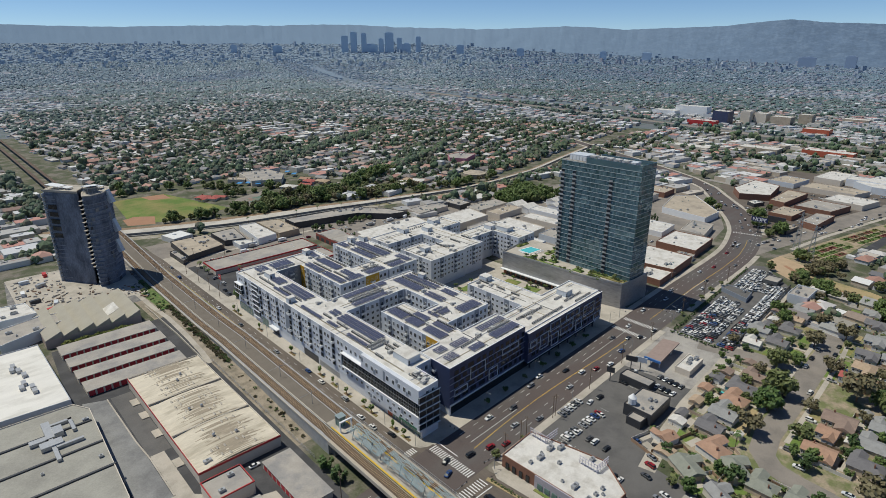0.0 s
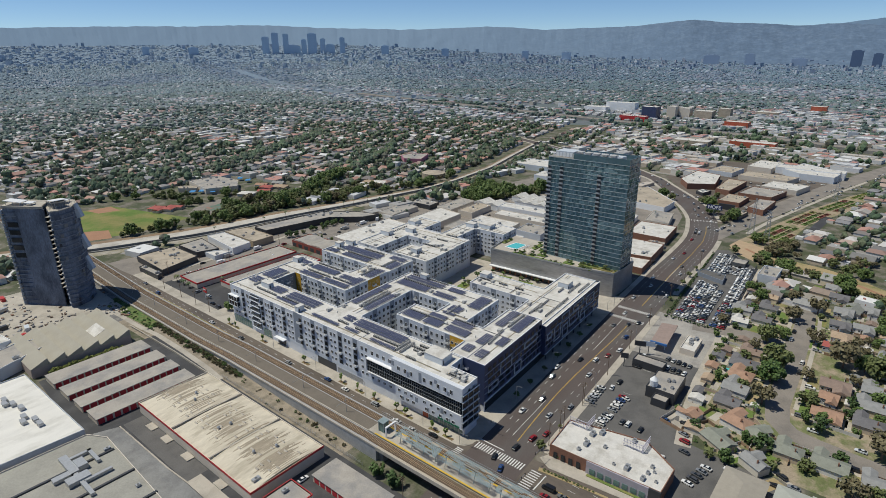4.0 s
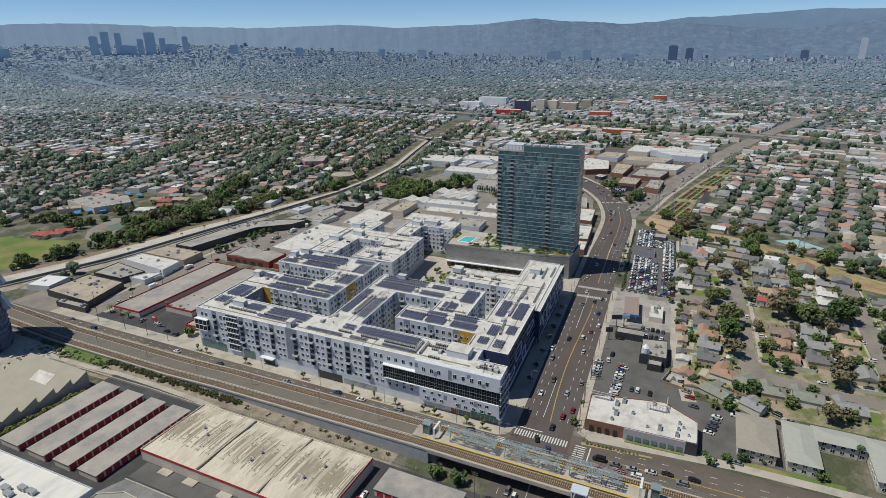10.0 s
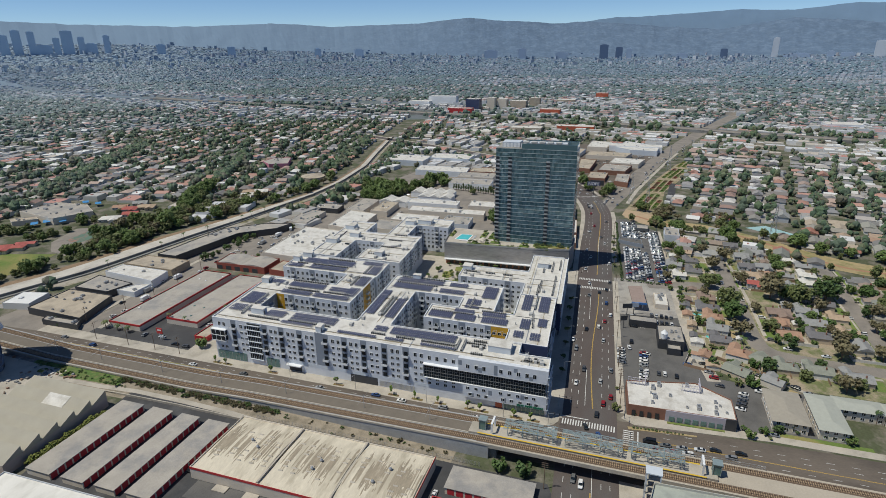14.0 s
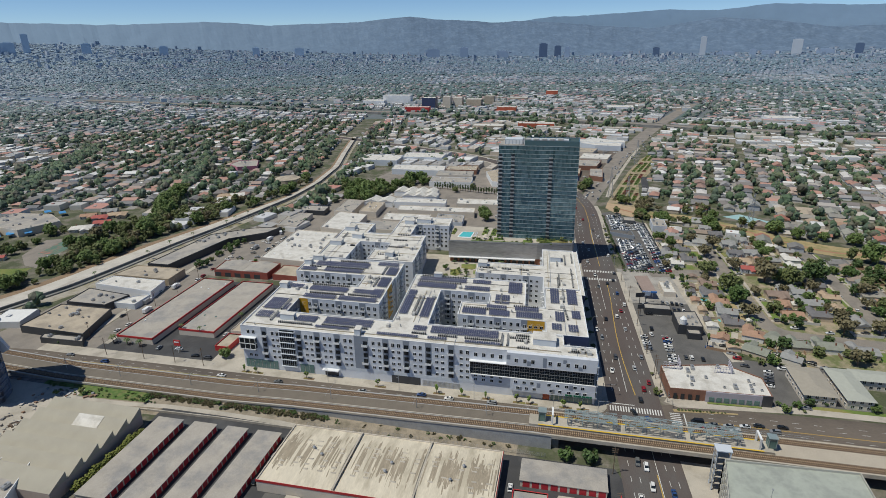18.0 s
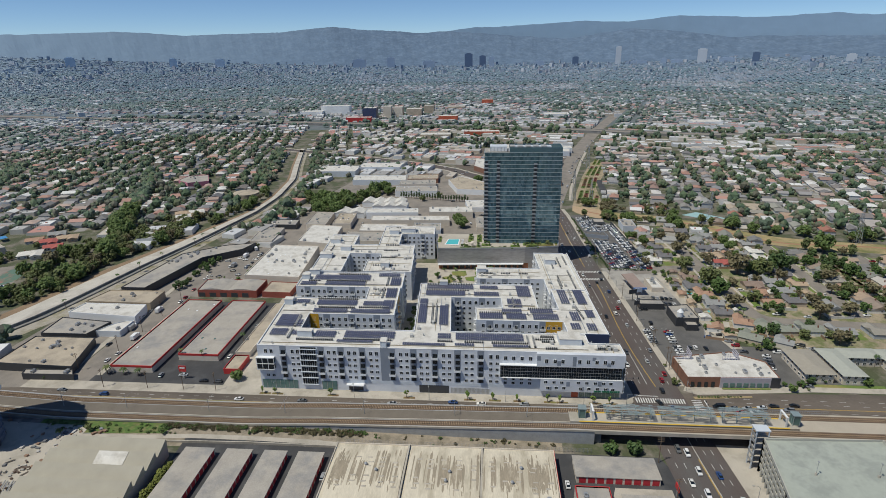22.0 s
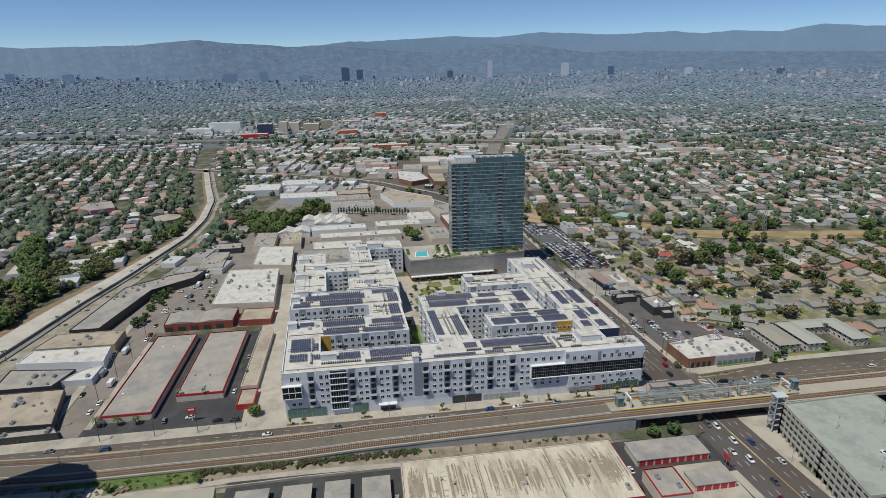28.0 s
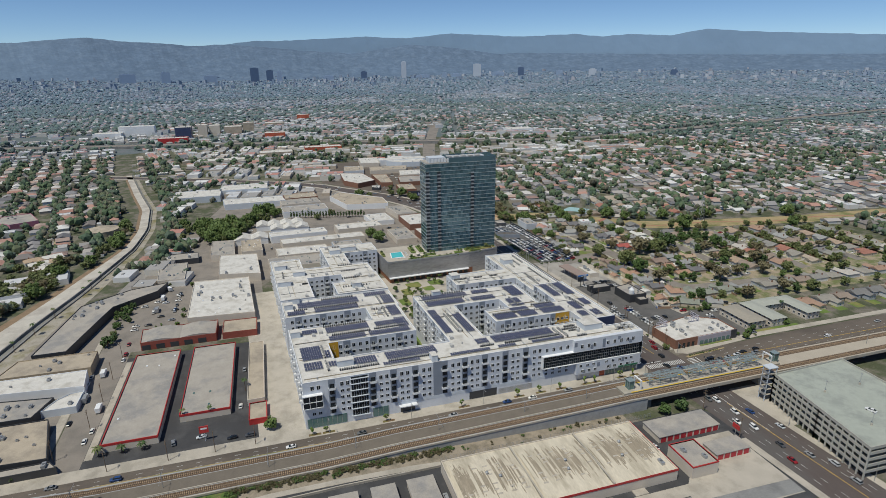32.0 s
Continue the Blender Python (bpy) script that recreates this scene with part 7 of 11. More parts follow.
for i in range(17):
    mk.sheet([(165 + 0.3 * i, 84 + 2.0 * i), (169.5 + 0.3 * i, 84 + 2.0 * i), (169.5 + 0.3 * i, 84.12 + 2.0 * i), (165 + 0.3 * i, 84.12 + 2.0 * i)], 0.05)
tagged(part("road_marking_white", mk, M["paint_white"]), "worn white lane dashes and crossings on the asphalt", "road marking", kind="structure")
tagged(part("road_marking_yellow", my, M["paint_yellow"]), "worn yellow centre lines on the asphalt", "road marking", kind="structure")
isl = Mesh()
isl.prism([(129.6, 120.5), (131.6, 121), (132.6, 107), (133.6, 92), (132.6, 92), (131.2, 106)], 0.0, 0.2)
setting("pavement_island", isl, M["grass_dry"], "planted traffic island at the corner", "island")

# verge south of the line: yard wall, path, brush and ivy, fence
setting("ground_verge", Mesh().sheet([(80.5, 190), (96.2, 190), (96.2, 440), (78, 440), (82, 300)], 0.018), mat("stony_dirt", (0.30, 0.255, 0.195), 0.95, vary=0.25, scale=0.25, fine=2.0, second=(0.19, 0.165, 0.12), second_scale=0.15), "stony dirt verge below the rail wall", "verge")
setting("ground_ivy", Mesh().sheet([(88.5, 372), (95.8, 370), (95.8, 436), (86.5, 436), (87, 400)], 0.03), mat("ivy", (0.085, 0.15, 0.03), 0.8, vary=0.35, scale=0.5, fine=2.5, second=(0.16, 0.15, 0.06), second_scale=0.25), "low green ivy below the rail wall", "verge")
setting("pavement_verge_path", ribbon([(85, 284), (86.5, 300), (87.5, 330), (87.5, 358), (85.5, 380), (84, 430)], 1.5, 0.05), M["concrete"], "narrow concrete path", "path")
setting("wall_yard", ribbon([(83.4, 284), (83.6, 330), (82.6, 366), (82, 384)], 0.25, 1.1).add([(83.15, 284, 0), (83.65, 284, 0), (83.85, 330, 0), (83.35, 330, 0), (83.15, 284, 1.1), (83.65, 284, 1.1), (83.85, 330, 1.1), (83.35, 330, 1.1), (82.35, 366, 0), (82.85, 366, 0), (82.35, 366, 1.1), (82.85, 366, 1.1)], [(0, 3, 7, 4), (1, 5, 6, 2), (3, 8, 10, 7), (2, 6, 11, 9)]), M["concrete"], "low concrete wall of the storage yard", "wall")
fn = thing("wire_fence", "long galvanised wire fence along the yard", "fence", at=(86, 250, 0))
p = Mesh()
for i in range(64):
    y = 178 + i * 1.7
    p.box(86.5, 86.58, y, y + 0.08, 0, 2.2)
for z in (0.5, 1.0, 1.5, 2.1):
    p.box(86.52, 86.56, 178, 286, z, z + 0.05)
part("mesh", p, M["metal"], fn, kind="stuff")

# ---- models: trees, palms, cars, houses, poles ----
def leaf_cloud(seed, rx, ry, rz, clumps, per, size, zc, droop=0.0):
    """A crown of many small leaf sprays round some clumps, uneven and with gaps."""
    rr = random.Random(seed)
    mb = Mesh()
    for c in range(clumps):
        while True:
            v = Vector((rr.uniform(-1, 1), rr.uniform(-1, 1), rr.uniform(-0.8, 1)))
            if 0.25 < v.length < 1:
                break
        cen = Vector((v.x * rx * 0.8, v.y * ry * 0.8, zc + v.z * rz * 0.75))
        cr = rr.uniform(0.25, 0.42) * min(rx, rz)
        for k in range(per):
            d = Vector((rr.gauss(0, 1), rr.gauss(0, 1), rr.gauss(0, 1))).normalized() * cr * rr.uniform(0.55, 1.1)
            p = cen + d
            n = (d.normalized() + Vector((rr.uniform(-0.7, 0.7), rr.uniform(-0.7, 0.7), rr.uniform(-0.2, 1.0)))).normalized()
            t = n.orthogonal().normalized()
            t = (Matrix.Rotation(rr.uniform(0, 6.28), 3, n) @ t)
            b = n.cross(t)
            s = size * rr.uniform(0.6, 1.3)
            mb.add([tuple(p - t * s - b * s * 0.5), tuple(p + t * s * 0.2 - b * s), tuple(p + t * s + b * s * 0.4), tuple(p - t * s * 0.3 + b * s)], [(0, 1, 2, 3)])
    return mb


def tree_model(seed, h, rx, rz, leaf, clumps=16, per=20, size=0.55):
    ob = new("tree")
    rr = random.Random(seed)
    t = Mesh()
    zc = h - rz
    t.cyl(0, 0, -0.2, zc * 0.75, 0.045 * h * 0.7, 0.03 * h * 0.7, 7)
    for k in range(5):
        a = k * 1.256 + rr.uniform(-0.4, 0.4)
        t.rod((0, 0, zc * 0.62), (math.cos(a) * rx * 0.55, math.sin(a) * rx * 0.55, zc + rz * rr.uniform(-0.1, 0.5)), 0.016 * h * 0.6, 5)
    part("trunk", t, M["trunk"], ob)
    part("crown", leaf_cloud(seed, rx, rx * rr.uniform(0.85, 1.1), rz, clumps, per, size, zc), leaf, ob)
    return ob


def palm_model(h):
    ob = new("palm_tree")
    t = Mesh()
    for k in range(5):
        t.cyl(0.03 * k * k, 0, h * k / 5 - 0.1, h * (k + 1) / 5, 0.26 - 0.02 * k, 0.25 - 0.02 * k, 7)
    part("trunk", t, M["trunk"], ob)
    f = Mesh()
    rr = random.Random(int(h * 10))
    for k in range(20):
        a = k * 2.4
        up = rr.uniform(-0.5, 0.9)
        L = rr.uniform(1.9, 2.6)
        px, pz = 0.4, h
        pts = []
        for s in range(5):
            q = s / 4
            pts.append((0.45 + L * q * math.cos(up * (1 - q)), h + L * (up * q * 0.8 - 0.75 * q * q)))
        vs = []
        for s, (r, z) in enumerate(pts):
            w = (0.14, 0.38, 0.42, 0.3, 0.05)[s]
            vs += [(r * math.cos(a) - w * math.sin(a), r * math.sin(a) + w * math.cos(a), z), (r * math.cos(a) + w * math.sin(a), r * math.sin(a) - w * math.cos(a), z)]
        f.add(vs, [(2 * s, 2 * s + 1, 2 * s + 3, 2 * s + 2) for s in range(4)])
    part("fronds", f, M["leaf"], ob)
    return ob


SOURCES = []


def source(ob, label, category, group):
    SOURCES.append(ob)
    return tagged(ob, label, category, group)


TREES = {
    "round": source(tree_model(1, 9.5, 5.2, 4.2, M["leaf"], 26, 26, 0.62), "broad round green street tree", "tree", "trees"),
    "big": source(tree_model(2, 14, 8.0, 6.4, M["leaf"], 40, 30, 0.8), "large dense dark-green shade tree", "tree", "trees"),
    "olive": source(tree_model(3, 10, 5.0, 4.0, M["leaf_dry"], 24, 20, 0.6), "olive-brown thin-leaved tree among the bungalows", "tree", "trees"),
    "small": source(tree_model(4, 5.0, 2.1, 1.9, M["leaf"], 12, 20, 0.36), "small green tree beside the paving", "tree", "trees"),
    "slim": source(tree_model(5, 4.8, 1.15, 1.7, M["leaf_bright"], 9, 18, 0.28), "slim young street tree", "tree", "young street trees"),
    "oval": source(tree_model(6, 11, 3.8, 4.8, M["leaf"], 26, 24, 0.58), "oval green tree among the houses", "tree", "trees"),
    "column": source(tree_model(7, 9, 1.4, 4.0, M["leaf"], 18, 20, 0.42), "narrow columnar dark-green tree", "tree", "columnar trees"),
    "shrub": source(tree_model(8, 2.6, 1.9, 1.3, M["leaf"], 10, 18, 0.34), "rounded green shrub beside a wall", "shrub", "shrubs"),
    "vine": source(tree_model(10, 3.4, 2.0, 1.6, mat("yellow_green_vine", (0.17, 0.19, 0.04), 0.8, vary=0.3), 14, 18, 0.36), "yellow-green climbing hedge against a wall", "hedge", "hedges"),
    "brush": source(tree_model(9, 2.0, 2.6, 1.1, mat("brown_brush", (0.105, 0.092, 0.045), 0.85, vary=0.4, scale=0.3), 14, 20, 0.38), "brownish dry brush below the rail wall", "shrub", "brush"),
    "palm": source(palm_model(5.0), "short feathery palm tree", "palm tree", "palm trees"),
    "tall_palm": source(palm_model(11.0), "tall palm tree with a tufted crown", "palm tree", "palm trees"),
}
_tr = random.Random(99)
TREE_REST, CAR_REST = {}, []


def tree(kind, x, y, s=1.0, z=0.0):
    """Plants a tree; those far from the camera's way are gathered and joined."""
    k = s * _tr.uniform(0.85, 1.15)
    m = pose(x, y, z, 0, 0, _tr.uniform(0, 360)) @ Matrix.Diagonal((k, k, k * _tr.uniform(0.9, 1.1), 1))
    if x > 345 or y > 500 or y < -70 or kind in ("shrub", "brush", "vine") and z < 1:
        TREE_REST.setdefault(kind, []).append(m)
        return None
    return copy_thing(TREES[kind], m)


def plant_rest():
    """The joined woods and brush."""
    for kind, ms in TREE_REST.items():
        for child in TREES[kind].children:
            me = child.data
            swarm("woods" if kind not in ("shrub", "brush", "vine") else "brush", [tuple(v.co) for v in me.vertices], [tuple(p.vertices) for p in me.polygons], np.array(ms), me.materials[0],
                  TREES[kind]["label"] + ", one of many", TREES[kind]["category"])


paint = mat("car_paint", (0.5, 0.5, 0.5), 0.28, vary=0.0, spread=[(0.72, 0.72, 0.72), (0.02, 0.02, 0.022), (0.30, 0.31, 0.32), (0.66, 0.66, 0.65), (0.07, 0.072, 0.08), (0.015, 0.016, 0.02), (0.45, 0.46, 0.47), (0.70, 0.69, 0.66), (0.25, 0.015, 0.02), (0.03, 0.07, 0.20), (0.13, 0.135, 0.14), (0.55, 0.57, 0.59), (0.20, 0.21, 0.23), (0.03, 0.032, 0.035)], by="object")
tyre = mat("tyre_rubber", (0.02, 0.02, 0.02), 0.9, vary=0.1)


def loft(stations):
    """A hull through cross-sections (x, half width, z low, z high), with chamfered top edges."""
    mb = Mesh()
    vs = []
    for x, w, z0, z1 in stations:
        c = min(0.12, (z1 - z0) * 0.3)
        vs += [(x, -w, z0), (x, w, z0), (x, w, z1 - c), (x, w - c, z1), (x, -w + c, z1), (x, -w, z1 - c)]
    fs = [(5, 4, 3, 2, 1, 0)]
    n = len(stations)
    for i in range(n - 1):
        for k in range(6):
            a, b = i * 6 + k, i * 6 + (k + 1) % 6
            fs.append((a, b, b + 6, a + 6))
    fs.append(tuple((n - 1) * 6 + k for k in range(6)))
    return mb.add(vs, fs)


def car_model(kind, simple=False):
    ob = new("car" if kind != "van" else "van")
    if kind == "sedan":
        hull = loft([(-2.3, 0.78, 0.42, 0.82), (-2.1, 0.88, 0.3, 0.98), (-0.9, 0.92, 0.28, 1.0), (1.0, 0.92, 0.28, 0.96), (1.9, 0.88, 0.3, 0.82), (2.3, 0.74, 0.4, 0.66)])
        cab = loft([(-1.9, 0.72, 0.96, 1.02), (-1.1, 0.70, 0.96, 1.42), (0.15, 0.69, 0.95, 1.43), (1.05, 0.74, 0.92, 0.98)])
        top = Mesh().box(-1.05, 0.12, -0.58, 0.58, 1.40, 1.455)
    elif kind == "suv":
        hull = loft([(-2.3, 0.84, 0.5, 1.05), (-2.2, 0.93, 0.38, 1.12), (1.1, 0.95, 0.36, 1.12), (2.05, 0.92, 0.38, 1.04), (2.32, 0.8, 0.46, 0.86)])
        cab = loft([(-2.2, 0.78, 1.1, 1.3), (-1.9, 0.76, 1.1, 1.68), (0.4, 0.74, 1.1, 1.7), (1.2, 0.8, 1.08, 1.14)])
        top = Mesh().box(-1.9, 0.35, -0.66, 0.66, 1.66, 1.73)
    else:
        hull = loft([(-2.7, 0.95, 0.45, 1.2), (-2.65, 1.0, 0.4, 1.25), (2.0, 1.0, 0.4, 1.2), (2.7, 0.9, 0.45, 0.95)])
        cab = loft([(-2.66, 0.92, 1.2, 2.1), (-2.5, 0.9, 1.2, 2.25), (1.2, 0.9, 1.2, 2.25), (2.0, 0.92, 1.18, 1.24)])
        top = Mesh().box(-2.55, 1.15, -0.86, 0.86, 2.22, 2.3)
    hull.add(top.v, top.f)
    part("body", hull, paint, ob)
    part("window_glass", cab, M["glass"], ob)
    if not simple:
        wh = Mesh()
        ring = [(0.33 * math.cos(i * math.pi / 5), 0.33 * math.sin(i * math.pi / 5)) for i in range(10)]
        wh.add([(a, -0.1, b) for a, b in ring] + [(a, 0.1, b) for a, b in ring], [tuple(range(10)), tuple(range(19, 9, -1))] + [(i, 10 + i, 10 + (i + 1) % 10, (i + 1) % 10) for i in range(10)])
        wm = wh.data("wheel", [tyre])
        for x in (-1.4, 1.4):
            for y in (-0.85, 0.85):
                o = new("wheel", wm)
                o.parent, o.matrix_basis = ob, pose(x, y, 0.33)
    return ob


CARS = {k: source(car_model(k), "{} with dark windows on the asphalt".format(n), "car", "cars") for k, n in (("sedan", "four-door saloon car"), ("suv", "boxy sport-utility car"), ("van", "tall panel van"))}
LOT = {k: source(car_model(k, True), "{} parked close among others".format(n), "car", "parked cars in the lot") for k, n in (("sedan", "saloon car"), ("suv", "sport-utility car"))}
_cr = random.Random(17)


def car(x, y, yaw, kind=None, z=0.06, lot=False):
    kind = kind or _cr.choice(("sedan", "sedan", "suv"))
    m = pose(x, y, z, 0, 0, yaw + _cr.uniform(-1.5, 1.5))
    if lot and x > 352:
        CAR_REST.append((kind if kind in LOT else "sedan", m))
        return None
    return copy_thing((LOT if lot else CARS)[kind], m)


def park_rest():
    """The far end of the packed car lot, joined."""
    isl_paint = mat("lot_car_paint", (0.5, 0.5, 0.5), 0.28, vary=0.0, spread=[(0.72, 0.72, 0.72), (0.02, 0.02, 0.022), (0.30, 0.31, 0.32), (0.66, 0.66, 0.65), (0.07, 0.072, 0.08), (0.45, 0.46, 0.47), (0.58, 0.60, 0.62), (0.16, 0.20, 0.26), (0.70, 0.69, 0.66)])
    for kind in LOT:
        ms = [m for k, m in CAR_REST if k == kind]
        for child, mt in zip(LOT[kind].children, (isl_paint, M["glass"])):
            me = child.data
            swarm("parked_cars", [tuple(v.co) for v in me.vertices], [tuple(p.vertices) for p in me.polygons], np.array(ms), mt, "rows of cars parked bumper to bumper", "cars")


HWIN = window_mesh("window", 1.4, 1.1, 1, "panel_white")


def house_model(seed):
    """A one-storey bungalow: main block and a wing under pitched roofs, windows, door, chimney."""
    rr = random.Random(seed)
    ob = new("house")
    L, D = rr.uniform(12, 15), rr.uniform(8.5, 10)
    wl, wd = rr.uniform(5.5, 7), rr.uniform(4, 6)
    z = 2.9
    hipped = seed % 3 == 0
    w = Mesh()
    w.box(-D / 2, D / 2, -L / 2, L / 2, -0.2, z)
    w.box(-D / 2 - wd, -D / 2, -L / 2, -L / 2 + wl, -0.2, z - 0.05)
    part("wall", w, M["house_wall"], ob)
    r = Mesh()
    (r.hip if hipped else r.gable)(-D / 2, D / 2, -L / 2, L / 2, z, z + D * 0.18, **({} if hipped else {"along_x": False}))
    r.gable(-D / 2 - wd, 0, -L / 2, -L / 2 + wl, z - 0.05, z + wl * 0.2, True)
    part("roof", r, M["house_roof"], ob)
    part("chimney", Mesh().box(D * 0.12, D * 0.12 + 0.8, L * 0.2, L * 0.2 + 0.6, z, z + D * 0.18 + 0.7), M["brick"], ob)
    part("door", Mesh().box(-D / 2 - 0.06, -D / 2, 0.6, 1.5, 0.1, 2.1), M["panel_dark"], ob)
    for y in (2.6, L / 2 - 1.2):
        o = new("window", HWIN)
        o.parent, o.matrix_basis = ob, pose(-D / 2, y, 1.0)
    o = new("window", HWIN)
    o.parent, o.matrix_basis = ob, pose(-D / 2 - wd, -L / 2 + wl / 2, 1.0)
    o = new("window", HWIN)
    o.parent, o.matrix_basis = ob, pose(0, -L / 2, 1.0, 0, 0, 90)
    return ob


HOUSES = [source(house_model(i), "one-storey stucco bungalow with a pitched shingle roof", "house", "bungalows") for i in range(6)]
_hr = random.Random(5)


def house(x, y, yaw, s=1.0, roof=""):
    o = copy_thing(_hr.choice(HOUSES), pose(x, y, 0, 0, 0, yaw) @ Matrix.Diagonal((s * _hr.uniform(0.85, 1.1), s * _hr.uniform(0.85, 1.05), _hr.uniform(0.95, 1.2), 1)))
    if roof:
        for c in o.children:
            if c.name.startswith("roof"):
                c.material_slots[0].link = "OBJECT"
                c.material_slots[0].material = SHINGLE[roof]
    return o


def wood_pole(x, y, h=11, arms=1, yaw=0):
    ob = thing("utility_pole", "brown wooden utility pole with cross-arms", "pole", "utility poles", at=(x, y, 0))
    part("post", Mesh().cyl(x, y, -0.2, h, 0.17, 0.12, 7), M["trunk"], ob)
    for k in range(arms):
        a = Mesh()
        a.obox(x, y, h - 0.6 - 0.9 * k, 0.14, 2.6, 0.14, yaw)
        part("cross_arm", a, M["trunk"], ob)
    return ob


def lamp_post(x, y, dx, dy, h=9.0):
    ob = thing("street_lamp", "grey street lamp with a long curved arm", "street lamp", "street lamps", at=(x, y, 0.1))
    part("post", Mesh().cyl(x, y, 0.0, h - 0.6, 0.12, 0.08, 7), M["metal"], ob)
    a = Mesh()
    a.rod((x, y, h - 0.7), (x + dx * 0.4, y + dy * 0.4, h), 0.06)
    a.rod((x + dx * 0.4, y + dy * 0.4, h), (x + dx, y + dy, h + 0.1), 0.05)
    part("arm", a, M["metal"], ob)
    part("head", Mesh().obox(x + dx, y + dy, h + 0.1, 0.75, 0.3, 0.16, math.degrees(math.atan2(dy, dx))), M["metal"], ob)
    return ob


def signal(x, y, dx, dy):
    ob = thing("traffic_signal", "grey traffic signal pole with a mast arm", "traffic light", "traffic signals", at=(x, y, 0.1))
    part("post", Mesh().cyl(x, y, 0, 6.6, 0.14, 0.1, 7), M["metal"], ob)
    part("arm", Mesh().rod((x, y, 6.0), (x + dx, y + dy, 6.4), 0.07), M["metal"], ob)
    for f in (0.55, 0.98):
        part("signal_head", Mesh().obox(x + dx * f, y + dy * f, 5.9 + 0.4 * f, 0.3, 0.3, 1.0), M["frame_dark"], ob)
    return ob

# ---- houses, streets and gardens east of the boulevard ----
lawn, drive, walkm, yard2 = Mesh(), Mesh(), Mesh(), Mesh()
fence_lines, pools = [], []


def lot_row(xa, xb, y, face, gap=14.5, depth=1, skip=()):
    """Bungalows along a street that runs in x; face: +1 where the front looks to +y, -1 to -y."""
    x = xa
    i = 0
    while x < xb:
        if i not in skip:
            house(x + _hr.uniform(-1, 1), y + _hr.uniform(-1, 1), -90 if face > 0 else 90)
            yl = y + face * 11.0
            if _hr.random() < 0.75:
                lawn.sheet([(x - 5.0, yl - 4), (x + 3, yl - 4), (x + 3, yl + 4), (x - 5.0, yl + 4)], 0.04)
            if _hr.random() < 0.5:
                drive.sheet([(x - 5, y - face * 6), (x + 3.5, y - face * 6), (x + 3.5, y - face * 10), (x - 5, y - face * 10)], 0.042)
            drive.sheet([(x + 4.0, y - face * 10), (x + 6.6, y - face * 10), (x + 6.6, y + face * 16), (x + 4.0, y + face * 16)], 0.045)
            if _hr.random() < 0.8:
                tree(_hr.choice(("round", "oval", "small", "round", "olive")), x + _hr.uniform(-6, 3), yl + _hr.uniform(-3, 4), 0.75)
            if _hr.random() < 0.55:
                tree(_hr.choice(("small", "shrub", "oval")), x + _hr.uniform(-6, 6), y - face * 9, 0.9)
            fence_lines.append((x + 7.2, y - face * 14, x + 7.2, y + face * 3))
            fence_lines.append((x - 7.2, y - face * 14, x + 7.2, y - face * 14))
            for k in range(4):
                tree(_hr.choice(("shrub", "shrub", "small", "round")), x + _hr.uniform(-7, 7), y - face * _hr.uniform(6, 14), _hr.uniform(0.5, 0.9))
            if _hr.random() < 0.12:
                pools.append((x - 2, y - face * 10.5))
            if _hr.random() < 0.45:
                car(x + 5.3, y + face * _hr.uniform(8, 13), 90, z=0.05)
        x += gap * _hr.uniform(0.95, 1.08)
        i += 1


setting("ground_yards", Mesh().sheet([(186, -205), (322, -205), (340, -80), (352, -20), (372, 20), (384, 95), (330, 92), (232, 84), (186, 72)], 0.02), M["yard"], "swept yards of soil and thin grass", "yards")
